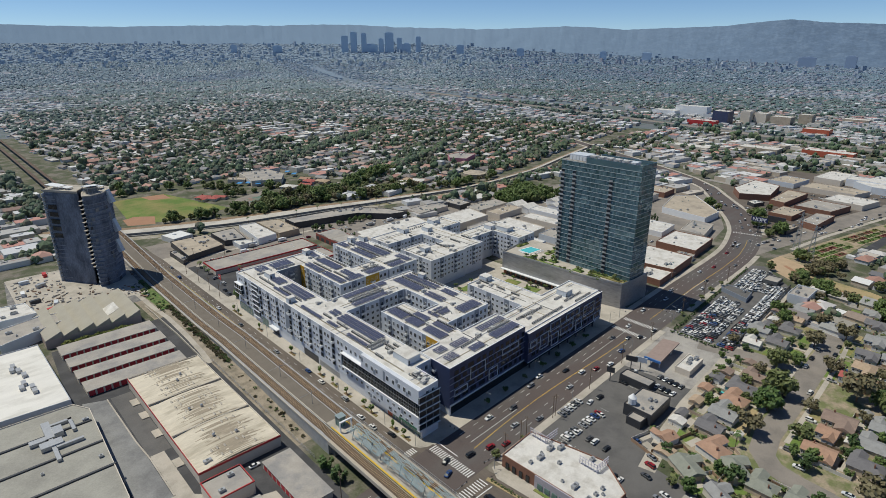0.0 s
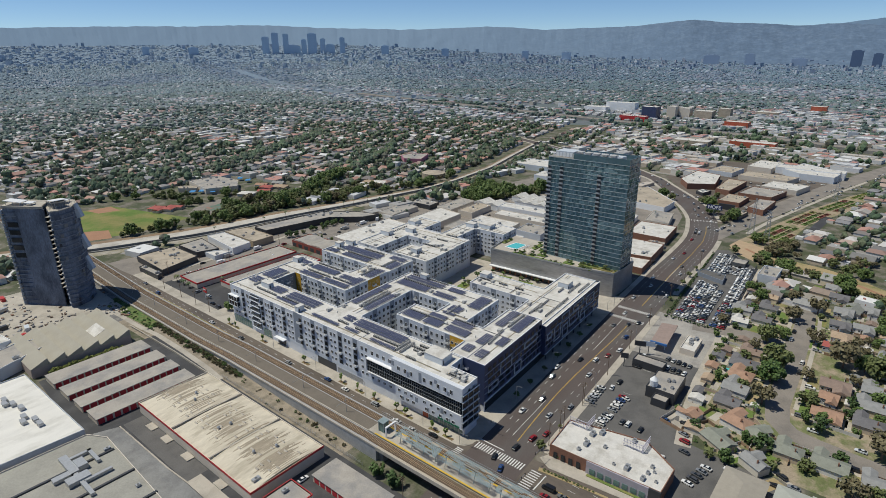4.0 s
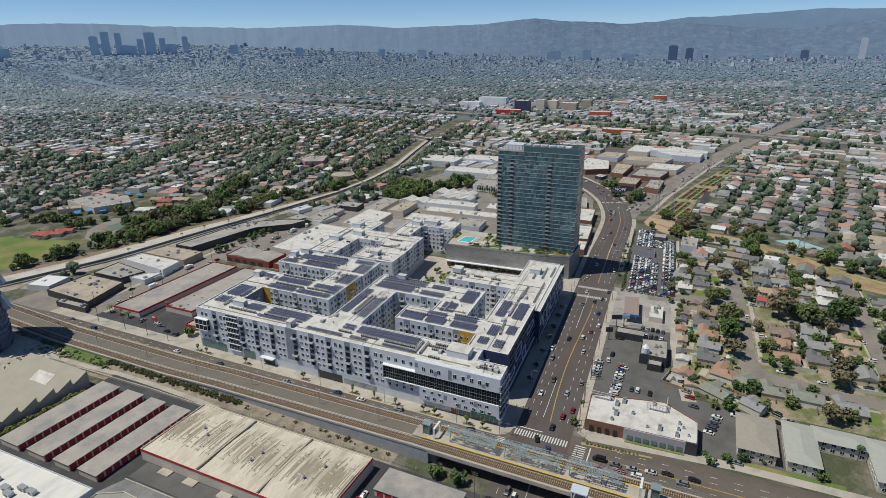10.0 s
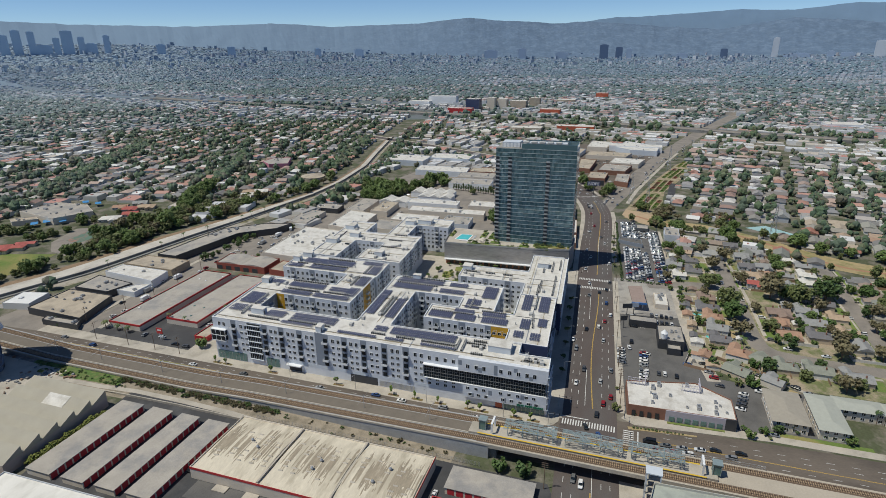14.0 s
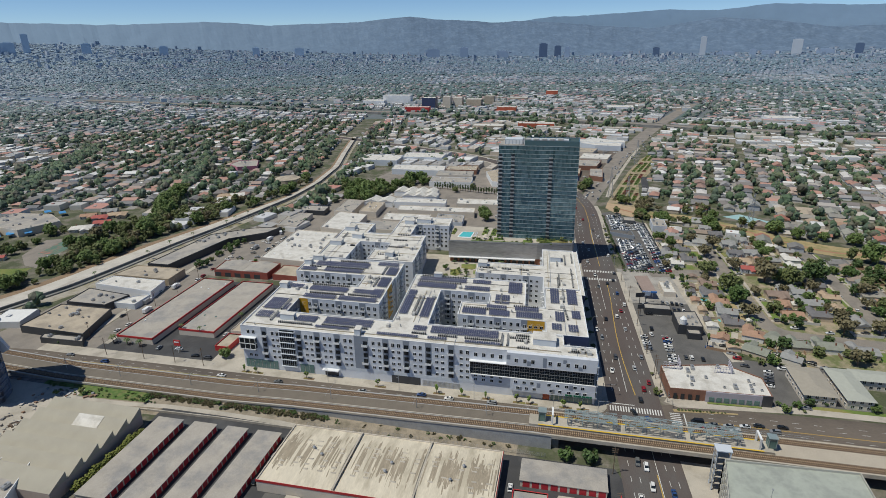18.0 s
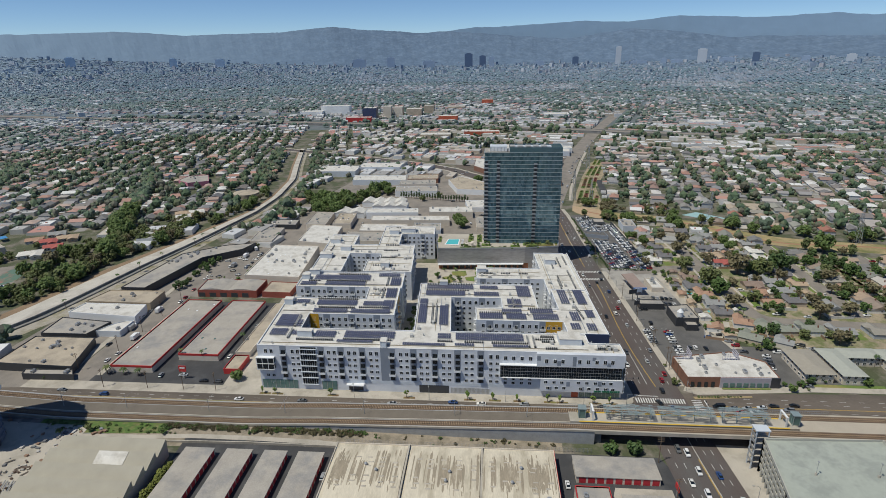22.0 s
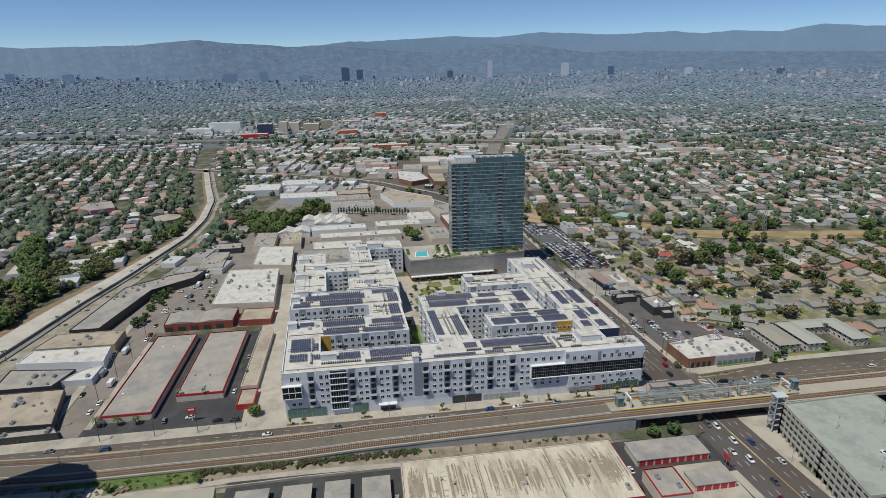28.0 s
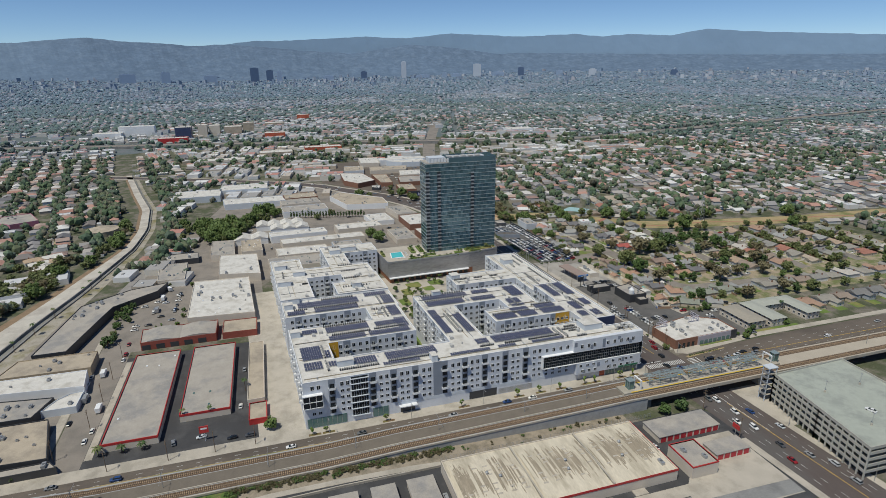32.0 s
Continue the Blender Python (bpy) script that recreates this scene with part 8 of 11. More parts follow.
# bungalows round the curved street: x, y, way the front looks, size, roof
for x, y, yaw, k, rf_ in ((388, 83.5, 90, 0.85, "g"), (371, 84, 90, 0.75, "t"), (353, 80.5, 90, 0.9, "d"), (340, 93, 90, 0.85, "g"), (331, 80, 90, 0.9, "d"), (321, 90, 90, 0.7, "w"), (406, 84, 90, 0.8, "t"),
                          (283, 75.5, 90, 0.85, "b"), (268, 75.6, 90, 0.95, "d"), (254, 74, 90, 0.92, "o"), (240, 73, 90, 0.95, "g"), (225, 73, 90, 0.92, "d"), (211, 65.5, 75, 0.95, "o"), (205, 83, 165, 0.65, "o"), (193, 68.5, 60, 0.95, "n"), (206, 55, 50, 0.85, "n"), (203, 43.5, 90, 0.85, "n"), (186, 53, 60, 0.85, "g"), (204, 29, 90, 0.95, "n"),
                          (399, 47, -90, 0.9, "d"), (375, 42, -90, 0.95, "g"), (356, 30, -90, 0.8, "g"), (353, 41.5, -90, 0.85, "d"), (335, 39, -90, 0.92, "t"), (318, 40.3, -90, 0.8, "r"), (273, 35, -90, 1.1, "b"), (259, 36, -90, 0.72, "o"), (243, 35, -90, 0.9, "o"), (389, 30, -90, 0.85, "g"), (415, 52, -90, 0.8, "g"),
                          (375, 10, 90, 0.85, "w"), (362, 2, 90, 0.85, "g"), (345, 3, 90, 0.85, "w"), (327, 5, 90, 0.85, "w"), (338, 17, 90, 0.6, "g"), (320, 17.5, 90, 0.6, "g"), (311, 7, 90, 0.85, "b"), (279, 18.5, 90, 0.95, "g"), (262, 18.5, 90, 0.9, "g"), (245, 19, 90, 0.9, "d"), (292, 5, 90, 0.8, "d"), (275, 2, 90, 0.85, "t"), (254, 2, 90, 0.85, "t"), (238, 0, 180, 0.85, "g"), (202, 12, 90, 0.9, "g")):
    house(x, y, yaw + 90 + _hr.uniform(-3, 3), k, rf_)
    ux, uy = -math.cos(radians(yaw)), -math.sin(radians(yaw))      # towards the street
    for k_ in range(5):
        f, w_ = _hr.uniform(-9, 8), _hr.choice((-1, 1)) * _hr.uniform(5.5, 8)
        tree(_hr.choice(("shrub", "shrub", "small", "round", "shrub")), x + ux * f - uy * w_, y + uy * f + ux * w_, _hr.uniform(0.4, 0.75))
    if _hr.random() < 0.6:
        tree(_hr.choice(("small", "round", "oval", "olive")), x - ux * 9 + uy * _hr.uniform(-5, 5), y - uy * 9 + ux * _hr.uniform(-5, 5), _hr.uniform(0.5, 0.8))
    q = lambda f, w: (x + ux * f - uy * w, y + uy * f + ux * w)
    (lawn if _hr.random() < 0.6 else yard2).sheet([q(7.0, -6), q(7.0, 3.4), q(12, 3.4), q(12, -6)], 0.04)
    drive.sheet([q(-9, 5.0), q(-9, 7.0), q(13, 7.0), q(13, 5.0)], 0.046)
    drive.sheet([q(-7.5, -4), q(-7.5, 4), q(-11, 4), q(-11, -4)], 0.043)
    if _hr.random() < 0.55:
        car(*q(_hr.uniform(7, 10), 6), yaw, z=0.05)
    a_, b_ = q(-13.5, -7.6), q(-13.5, 7.6)
    fence_lines.append((*a_, *b_))
    c_ = q(4, 7.8)
    fence_lines.append((*b_, *c_))
for x, y, w_, d_, k in ((256, 88.6, 6, 5.5, "o"), (242, 86.8, 6, 5, "t"), (227, 87, 6, 4, "d"), (220, 85.6, 5, 6.5, "w"), (270, 89.2, 7, 6, "d"), (279, 88, 6, 6.5, "b"), (297, 83, 5, 6, "b"), (196, 79.5, 6, 7, "t"), (330, 94, 6, 5, "g"), (352, 93, 7, 5, "d"), (362, 93, 6, 5, "w"), (378, 96, 6, 5, "b"), (350, 19, 6, 5, "t"), (260, 27, 5, 5, "w"), (288, 28, 5, 4.5, "g"), (366, 27, 6, 5, "b"), (342, 28, 5, 5, "o"), (326, 26, 5, 5, "w"), (230, 62.5, 3, 3, "w")):
    ob = thing("garage", "small back-yard garage with a low pitched roof", "garage", "back-yard garages", at=(x, y, 0))
    part("wall", Mesh().box(x - w_ / 2, x + w_ / 2, y - d_ / 2, y + d_ / 2, -0.1, 2.5), M["house_wall"], ob)
    part("roof", Mesh().gable(x - w_ / 2, x + w_ / 2, y - d_ / 2, y + d_ / 2, 2.5, 3.5, True, 0.3), SHINGLE[k], ob)
flat_building("two_storey_house", rect(402, 424, 86, 98), 6.4, M["panel_pale"], M["roof_grey"], "pale blue-grey two-storey flats with a flat roof", "house", units=3, seed=71)
flat_building("two_storey_house", rect(426, 442, 82, 92), 5.2, M["cream"], M["roof_white"], "cream two-storey flats with a white flat roof", "house", units=2, seed=72)
lot_row(240, 350, -30, 1)
lot_row(236, 336, -58, -1)
lot_row(236, 336, -92, 1)
lot_row(236, 326, -120, -1)
lot_row(236, 322, -154, 1)
lot_row(236, 322, -182, -1)
for y in (-10, -26, -42, -58, -74, -90, -106, -122, -138, -154, -170):
    house(204 - 0.02 * (70 - y), y, 180)
    if _hr.random() < 0.6:
        tree(_hr.choice(("round", "oval", "small", "olive")), 213, y + 6, 0.8)
    if y < 0:
        house(168, y, 0)
        lawn.sheet([(152, y - 5), (160, y - 5), (160, y + 3), (152, y + 3)], 0.04)
        tree(_hr.choice(("round", "small", "oval")), 186, y + 5, 0.8)
for y, x1 in ((-13, 372), (-75, 345), (-137, 335)):
    setting("road_residential", ribbon([(226, y), (x1, y)], 5.0, 0.058), M["asphalt_old"], "grey residential street between bungalows", "road")
for y, x1 in ((-13, 366), (-75, 340), (-137, 330)):
    for s in (-1, 1):
        walkm.box(234, x1, y + s * 6.2 - 0.6, y + s * 6.2 + 0.6, -0.1, 0.15)
        lawn.sheet([(236, y + s * 7.0), (x1, y + s * 7.0), (x1, y + s * 9.2), (236, y + s * 9.2)], 0.036)
tagged(part("lawns", lawn, M["grass"]), "patchy green front lawns along the street", "lawn", kind="stuff")
tagged(part("bare_yards", yard2, M["grass_dry"]), "straw-coloured dry front yards", "yard", kind="stuff")
tagged(part("driveways", drive, M["concrete"]), "pale concrete driveways between the bungalows", "driveway", kind="stuff")
setting("pavement_residential_walk", walkm, M["concrete"], "narrow concrete sidewalks of the residential streets", "pavement")
fm = Mesh()
for xa, ya, xb, yb in fence_lines:
    d = Vector((xb - xa, yb - ya)).normalized() * 0.06
    fm.prism([(xa - d.y, ya + d.x), (xb - d.y, yb + d.x), (xb + d.y, yb - d.x), (xa + d.y, ya - d.x)], -0.1, 1.7)
tagged(part("yard_fences", fm, mat("weathered_fence", (0.30, 0.20, 0.13), 0.9, vary=0.2, spread=[(0.30, 0.20, 0.13), (0.55, 0.53, 0.50), (0.22, 0.15, 0.10), (0.42, 0.34, 0.27)])), "weathered board fences between the yards", "fence", kind="stuff")
for x, y in pools + [(232, 77), (262, 82)]:
    ob = thing("garden_pool", "small blue garden pool in a back yard", "pool", "garden pools", at=(x, y, 0.05))
    part("water", Mesh().cyl(x, y, 0.05, 0.2, 2.6, 2.6, 14), M["water"], ob)
    part("coping", Mesh().cyl(x, y, 0.03, 0.12, 3.1, 3.1, 14), M["concrete"], ob)
for k, x, y, s in (("big", 279, 62.5, 1.02), ("big", 261, 61.5, 0.9), ("big", 307, 72.5, 0.72), ("big", 317, 66, 0.5), ("olive", 346, 65.5, 1.05), ("olive", 378, 70, 1.1), ("olive", 367, 55, 1.1), ("olive", 321, 50.5, 1.0), ("olive", 300, 34.5, 1.75), ("olive", 237, 60.5, 1.45), ("olive", 275, 47.5, 0.85), ("big", 381, 97, 0.62), ("round", 248, 43.5, 0.9), ("olive", 292, 76, 0.8), ("oval", 234, 42, 0.8), ("oval", 229, 36, 0.8), ("oval", 258, 26.5, 0.7), ("big", 297, 18, 1.15), ("big", 308, 0, 1.2), ("olive", 225, 13, 1.5), ("big", 354, 20, 0.75), ("big", 302, 25, 0.75), ("tall_palm", 223, 61, 0.55), ("tall_palm", 227, 62, 0.5), ("tall_palm", 231, 37, 0.7),
                   ("round", 296, 97, 0.42), ("round", 291, 91.5, 0.42), ("round", 299, 90, 0.42), ("round", 296, 86, 0.4), ("round", 339, 70, 0.4), ("oval", 358, 52, 0.55), ("olive", 330, 30, 0.8), ("big", 369, 20, 0.6), ("olive", 286, 9, 0.9), ("round", 266, 8, 0.7), ("olive", 244, 8, 0.9), ("round", 336, -8, 0.8), ("big", 318, -26, 0.7), ("olive", 284, -22, 1.2), ("big", 262, -24, 0.7), ("olive", 250, -45, 1.2), ("big", 300, -48, 0.8), ("olive", 226, -30, 1.3), ("big", 224, -52, 0.7), ("olive", 270, -66, 1.2), ("round", 298, -66, 1.0), ("olive", 190, 20, 1.0), ("olive", 191, -14, 1.2), ("big", 187, -38, 0.6),
                   ("olive", 230, -8, 1.1), ("round", 300, -30, 1.0), ("olive", 262, -40, 1.0), ("round", 181, 69, 0.45), ("round", 154, 36.5, 0.6), ("tall_palm", 166, 15, 0.7), ("round", 150, 52, 0.45), ("round", 143.5, 64, 0.4), ("small", 143.5, 72, 0.6),
                   ("column", 190, 58, 0.5), ("column", 191, 61, 0.5), ("round", 272, 90, 0.5), ("round", 279, 91, 0.5), ("round", 265, 91, 0.45), ("big", 368, 88, 0.7), ("round", 345, 88, 0.6), ("round", 338, 22, 0.7), ("tall_palm", 246, 40, 0.5)):
    tree(k, x, y, s)
for i in range(46):
    y = -210 + 7.5 * i
    s = _tr.choice((-1, 1))
    if trail(y) > 300:
        tree(_tr.choice(("round", "oval", "shrub", "olive", "big")), trail(y) + s * _tr.uniform(15, 26), y + _tr.uniform(-3, 3), _tr.uniform(0.6, 1.05))
tl = ribbon([(trail(y), y) for y in range(-390, 136, 12)], 13.0, 0.04)
setting("ground_trail", tl, M["grass_dry"], "dry tan grass trail behind the houses", "trail")
setting("pavement_trail_path", ribbon([(trail(y) + 4 * math.sin(y * 0.05), y) for y in range(-390, 130, 8)], 1.6, 0.06), M["dirt"], "bare dirt path along the trail", "path")
# nursery beyond the crossing
setting("ground_garden", Mesh().sheet([(497, 132), (480, 104), (530, 96), (585, 92), (630, 78), (663, 68), (776, 50), (800, 48), (744, 73), (650, 99), (560, 119)], 0.04), mat("garden_soil", (0.34, 0.27, 0.185), 0.95, vary=0.2, scale=0.2, second=(0.17, 0.17, 0.075), second_scale=0.12), "bare soil of a nursery garden", "garden")
setting("ground_bare_lot", Mesh().sheet([(476, 135), (497, 132), (480, 102), (443, 105), (458, 126)], 0.05), mat("bare_tan_soil", (0.42, 0.31, 0.20), 0.95, vary=0.15, scale=0.2), "bare tan soil beside the car lot", "lot")
setting("pavement_garden_strip", Mesh().sheet([(529, 93), (529, 85), (628, 77), (628, 85)], 0.05), M["asphalt_dark"], "dark asphalt strip beside the nursery", "pavement")
beds = {}
for row in range(4):
    for i in range(22):
        x = 512 + i * 12.4
        yc = float(np.interp(x, [500, 560, 650, 744, 800], [126, 113, 93, 67, 52])) - row * 6.3
        if yc < float(np.interp(x, [480, 530, 585, 630, 663, 776], [104, 98, 94, 81, 71, 52])) or i % 6 == 5:
            continue
        key = _tr.choice(("leaf", "leaf", "grass", "leaf_dry", "flower"))
        m_ = pose(x, yc, 0.35, 0, 0, -14)
        bx_ = Mesh().box(-5.6, 5.6, -2.1, 2.1, -0.35, 0.1)
        c = leaf_cloud(300 + i + 30 * row, 5.8, 2.2, 0.35, 26, 12, 0.45, 0.3)
        beds.setdefault(key, Mesh()).add([tuple(m_ @ Vector(v)) for v in bx_.v], bx_.f).add([tuple(m_ @ Vector(v)) for v in c.v], c.f)
M["flower"] = mat("dark_red_bedding", (0.20, 0.055, 0.05), 0.8, vary=0.3, scale=0.4, fine=2.0, second=(0.07, 0.11, 0.03), second_scale=0.4)
for k_, mb_ in beds.items():
    tagged(part("planting_beds", mb_, M[k_]), "rows of low planting beds in the nursery", "planting beds", kind="stuff")
for i in range(60):
    f = _tr.random()
    x = 445 + 60 * f
    tree(_tr.choice(("shrub", "round", "olive", "small", "shrub")), x + _tr.uniform(-5, 5), float(np.interp(x, [445, 480, 505], [106, 100, 92])) + _tr.uniform(-5, 3), _tr.uniform(0.6, 0.95))
for i in range(50):
    y = _tr.uniform(20, 108)
    tree(_tr.choice(("round", "olive", "shrub", "big", "shrub")), trail(y) - 15 - abs(_tr.gauss(0, 5)), y, _tr.uniform(0.5, 0.85))
for i in range(11):
    tree(_tr.choice(("olive", "round", "olive")), 462 + _tr.uniform(-14, 26), 42 + _tr.uniform(-12, 16), _tr.uniform(0.6, 1.1))
setting("pavement_play_court", Mesh().sheet([(463, 26), (474, 8), (452, -14), (442, -2)], 0.05), mat("pale_blue_court", (0.30, 0.46, 0.47), 0.8, vary=0.15, scale=0.2), "pale blue-green play court beside the trail", "court")
# pylons of the power line over the trail
for x, y, h_ in ((520, 128, 34), (500, 112, 30), (432, 10, 32), (700, 84, 34), (375, -95, 32)):
    ob = thing("lattice_pylon", "slim grey lattice steel power pylon", "pylon", "power pylons", at=(x, y, 0))
    for sx, sy in ((-1, -1), (1, -1), (1, 1), (-1, 1)):
        part("leg", Mesh().rod((x + sx * 2.4, y + sy * 2.4, -0.2), (x + sx * 0.4, y + sy * 0.4, h_), 0.13, 4), M["metal"], ob)
    lt = Mesh()
    for k in range(7):
        z0_, z1_ = k * h_ / 7, (k + 1) * h_ / 7
        r0_, r1_ = 2.4 - 2.0 * k / 7, 2.4 - 2.0 * (k + 1) / 7
        for (ax, ay), (bx2, by2) in (((-1, -1), (1, -1)), ((1, -1), (1, 1)), ((1, 1), (-1, 1)), ((-1, 1), (-1, -1))):
            lt.rod((x + ax * r0_, y + ay * r0_, z0_), (x + bx2 * r1_, y + by2 * r1_, z1_), 0.07, 4)
            lt.rod((x + bx2 * r0_, y + by2 * r0_, z0_), (x + ax * r1_, y + ay * r1_, z1_), 0.07, 4)
    part("lattice", lt, M["metal"], ob)
    for z_ in (h_ - 2, h_ - 6, h_ - 10):
        part("cross_arm", Mesh().rod((x - 3.6, y + 2, z_), (x + 3.6, y - 2, z_), 0.16, 4), M["metal"], ob)

quarter = [((363, 168.5), (364, 186), (383, 190), (386, 170.5), 5, "brick", "roof_white"), ((384, 191), (387, 170.5), (425, 174), (425, 211), (384, 208), 6.5, "brick", "roof_white"), ((440, 178), (440, 212), (480, 215), (482, 182), 6.5, "brick", "roof_white"),
           ((398, 215), (398, 235), (436, 237), (436, 217), 5, "cream", "roof_grey"), ((345, 275), (345, 300), (372, 302), (372, 277), 6, "panel_pale", "roof_white"),
           ((352, 305), (352, 352), (378, 354), (378, 307), 6, "cream", "roof_grey"), ((382, 300), (382, 345), (404, 347), (404, 302), 6, "cream", "roof_white"), ((384, 268), (384, 294), (408, 296), (408, 270), 6, "panel_pale", "roof_grey"), ((430, 176), (430, 190), (437, 190), (437, 177), 4, "cream", "roof_grey"),
           ((418, 262), (416, 340), (432, 342), (434, 264), 6, "cream", "roof_white"), ((442, 296), (440, 350), (456, 352), (458, 298), 7, "panel_white", "roof_white"), ((446, 240), (444, 285), (464, 287), (466, 242), 7, "cream", "roof_white"),
           ((404, 358), (404, 376), (440, 378), (440, 360), 6, "cream", "roof_tan"), ((400, 382), (402, 402), (446, 404), (444, 384), 6, "cream", "roof_grey"), ((470, 222), (470, 246), (500, 250), (502, 226), 5, "panel_white", "roof_white"),
           ((540, 214), (571, 214), (622, 262), (600, 276), (548, 262), 6.5, "panel_white", "roof_tan"), ((536, 285), (534, 335), (560, 337), (562, 287), 7, "panel_white", "roof_grey"), ((572, 290), (570, 335), (596, 337), (598, 292), 7, "cream", "roof_grey"), ((608, 290), (606, 330), (634, 332), (636, 292), 6, "brick", "roof_tan"),
           ((488, 192), (488, 214), (526, 220), (526, 200), 6, "cream", "roof_grey"), ((594, 330), (594, 400), (624, 404), (624, 334), 7, "panel_pale", "roof_white"),
           ((352, 418), (352, 438), (392, 442), (392, 420), 5, "cream", "roof_grey"), ((402, 412), (402, 440), (420, 442), (420, 414), 5, "panel_dark", "roof_grey"), ((690, 246), (750, 244), (738, 212), (680, 203), (664, 230), 7, "brick", "roof_white"), ((599, 149), (641, 147), (642, 131), (592, 133), 6, "brick", "roof_grey"), ((612, 160), (614, 182), (650, 180), (648, 158), 5, "brick", "roof_tan"), ((655, 138), (657, 172), (700, 166), (696, 130), 6, "brick", "roof_grey"), ((706, 122), (709, 160), (746, 154), (743, 114), 6, "cream", "roof_white"), ((660, 182), (664, 198), (728, 200), (724, 178), 6, "brick", "roof_tan"), ((755, 140), (758, 196), (790, 192), (786, 132), 6, "cream", "roof_tan"), ((825, 157), (884, 143), (845, 92), (800, 97), (804, 135), 8, "panel_pale", "roof_white"), ((640, 205), (646, 214), (660, 212), (656, 200), 4, "panel_dark", "roof_white"), ((765, 205), (768, 235), (810, 230), (806, 200), 6, "panel_pale", "roof_tan"), ((820, 170), (824, 200), (880, 196), (876, 164), 7, "cream", "roof_white"), ((560, 148), (560, 156), (585, 154), (585, 145), 4, "panel_dark", "roof_tan")]

# cars on the roads
for x, off in ((135.7, -3.5), (145.4, -6.5), (152, -10), (164.7, -5), (173.9, 3.5), (208.7, -6.4), (224.9, -3.6), (176.7, -10.4), (195, 8.5), (220, 3.5), (233.5, -7.2), (243, -10.6), (270, 3.2), (260.3, -8.2), (277, -3.6), (283, -8.2), (296.5, -10.6), (291, 3.6), (334, -10.6), (345, 3.6), (362, 7.2), (381, -7.4), (398, -3.6), (412, 7.2), (430, 3.6), (446, -7.3), (470, 7.2), (500, 3.6), (205, 10.6), (160, 7.0), (318, 7)):
    car(x, lac(x) + off, 180 if off > 0 else 0)
for x, off in ((90.3, 5), (88, 2), (76.8, 1.5), (70, 6.8), (75, -6), (64, 3), (61, -9.5), (50, 2.5), (40.7, -3.5), (40, 7), (33, -8), (22, -6), (10, 3.5), (-5, -5)):
    car(x, lac(x) + off, 180 if off > 0 else 0)
for x, y, k in ((122.8, 111.8, "van"), (118.4, 110.8, None), (122.3, 105.2, "sedan"), (118.9, 103.0, None), (122.6, 98.6, None), (119.2, 96.4, "suv"), (123.6, 91.5, None), (125.2, 85.3, "sedan"), (122, 79.6, "suv"), (126.0, 75.4, None), (125, 20, None), (131, -30, None), (118, -60, None)):
    car(x, y, 90 if x < 124 else -90, k)
for x, y in ((116.6, 348), (116.9, 315.5), (117.2, 270), (119.2, 226), (116.8, 187.9), (119.6, 168), (119.8, 240), (117, 420), (119.6, 445), (119.7, 205), (116.4, 178)):
    car(x, y, 90)
for x, y in ((120.8, 132.9), (125.3, 139)):
    car(x, y, 20)
# shop car park and the dealer's row
for i in range(9):
    if i not in (3,):
        car(174 + i * 3.3, 114.2, 90, z=0.05)
for i in range(11):
    if i not in (2, 8):
        car(168 + 0.1 * i, 84 + 2.8 * i, 0, z=0.05)
for i in range(7):
    if i not in (1, 4):
        car(181 + 0.1 * i, 98 + 2.9 * i, 0, z=0.05)
for i in range(6):
    car(187 + 2.9 * i, 125.5 + 0.17 * i, 90, z=0.05)
for i in range(5):
    car(160 + 3.4 * i, 71 - 4.0 * i * 0.2, 80, z=0.05)
for x, y in ((178, 60), (179, 52), (180, 44), (143.5, 60), (183, 38), (172, 34)):
    car(x, y, 85, z=0.05)
for i in range(8):
    car(241 + 0.2 * i, 98 + i * 2.9, 0, z=0.05)
for i in range(5):
    car(250 + 0.2 * i, 98 + i * 2.9, 0, z=0.05)
for x, y, a in ((205, 122, 10), (200, 113, 80), (212, 121, 0), (232, 120, 90), (195, 92, 80), (198, 84, 80), (190, 82, 75), (185, 80, 80), (178, 78, 80), (246, 121, 30)):
    car(x, y, a, z=0.05)
for x, y in ((64.5, 290), (49.5, 290.5), (66, 190.6), (55, 192)):
    car(x, y, 0, z=0.04)
for i, (x, y, a) in enumerate(((136, 400, 10), (137, 388, 95), (132, 374, 95), (158, 371, 0), (196, 370, 0), (131.5, 366, 90), (150, 440, 0), (158, 438.6, 0), (168, 451, 0), (230, 439, 0), (237, 439, 0), (251, 440, 0), (206, 452, 0), (214, 452, 0))):
    car(x, y, a, z=0.05)
car(42, 96, 15, "sedan", z=15.05)
for x in (266, 280, 292, 318, 330, 344, 356):
    for s in (-1, 1):
        if _cr.random() < 0.6:
            car(x, float(np.interp(x, [228, 242, 270, 305, 345, 375], [52, 54.5, 55.2, 56.8, 58.6, 61.5])) + s * 4.2, 0, z=0.06)
for x, y in ((222, 20), (226, 0), (218, -30), (226, -18), (217, 62), (225, 38)):
    car(x + (3.2 if x > 221 else -3), y, 90, z=0.06)
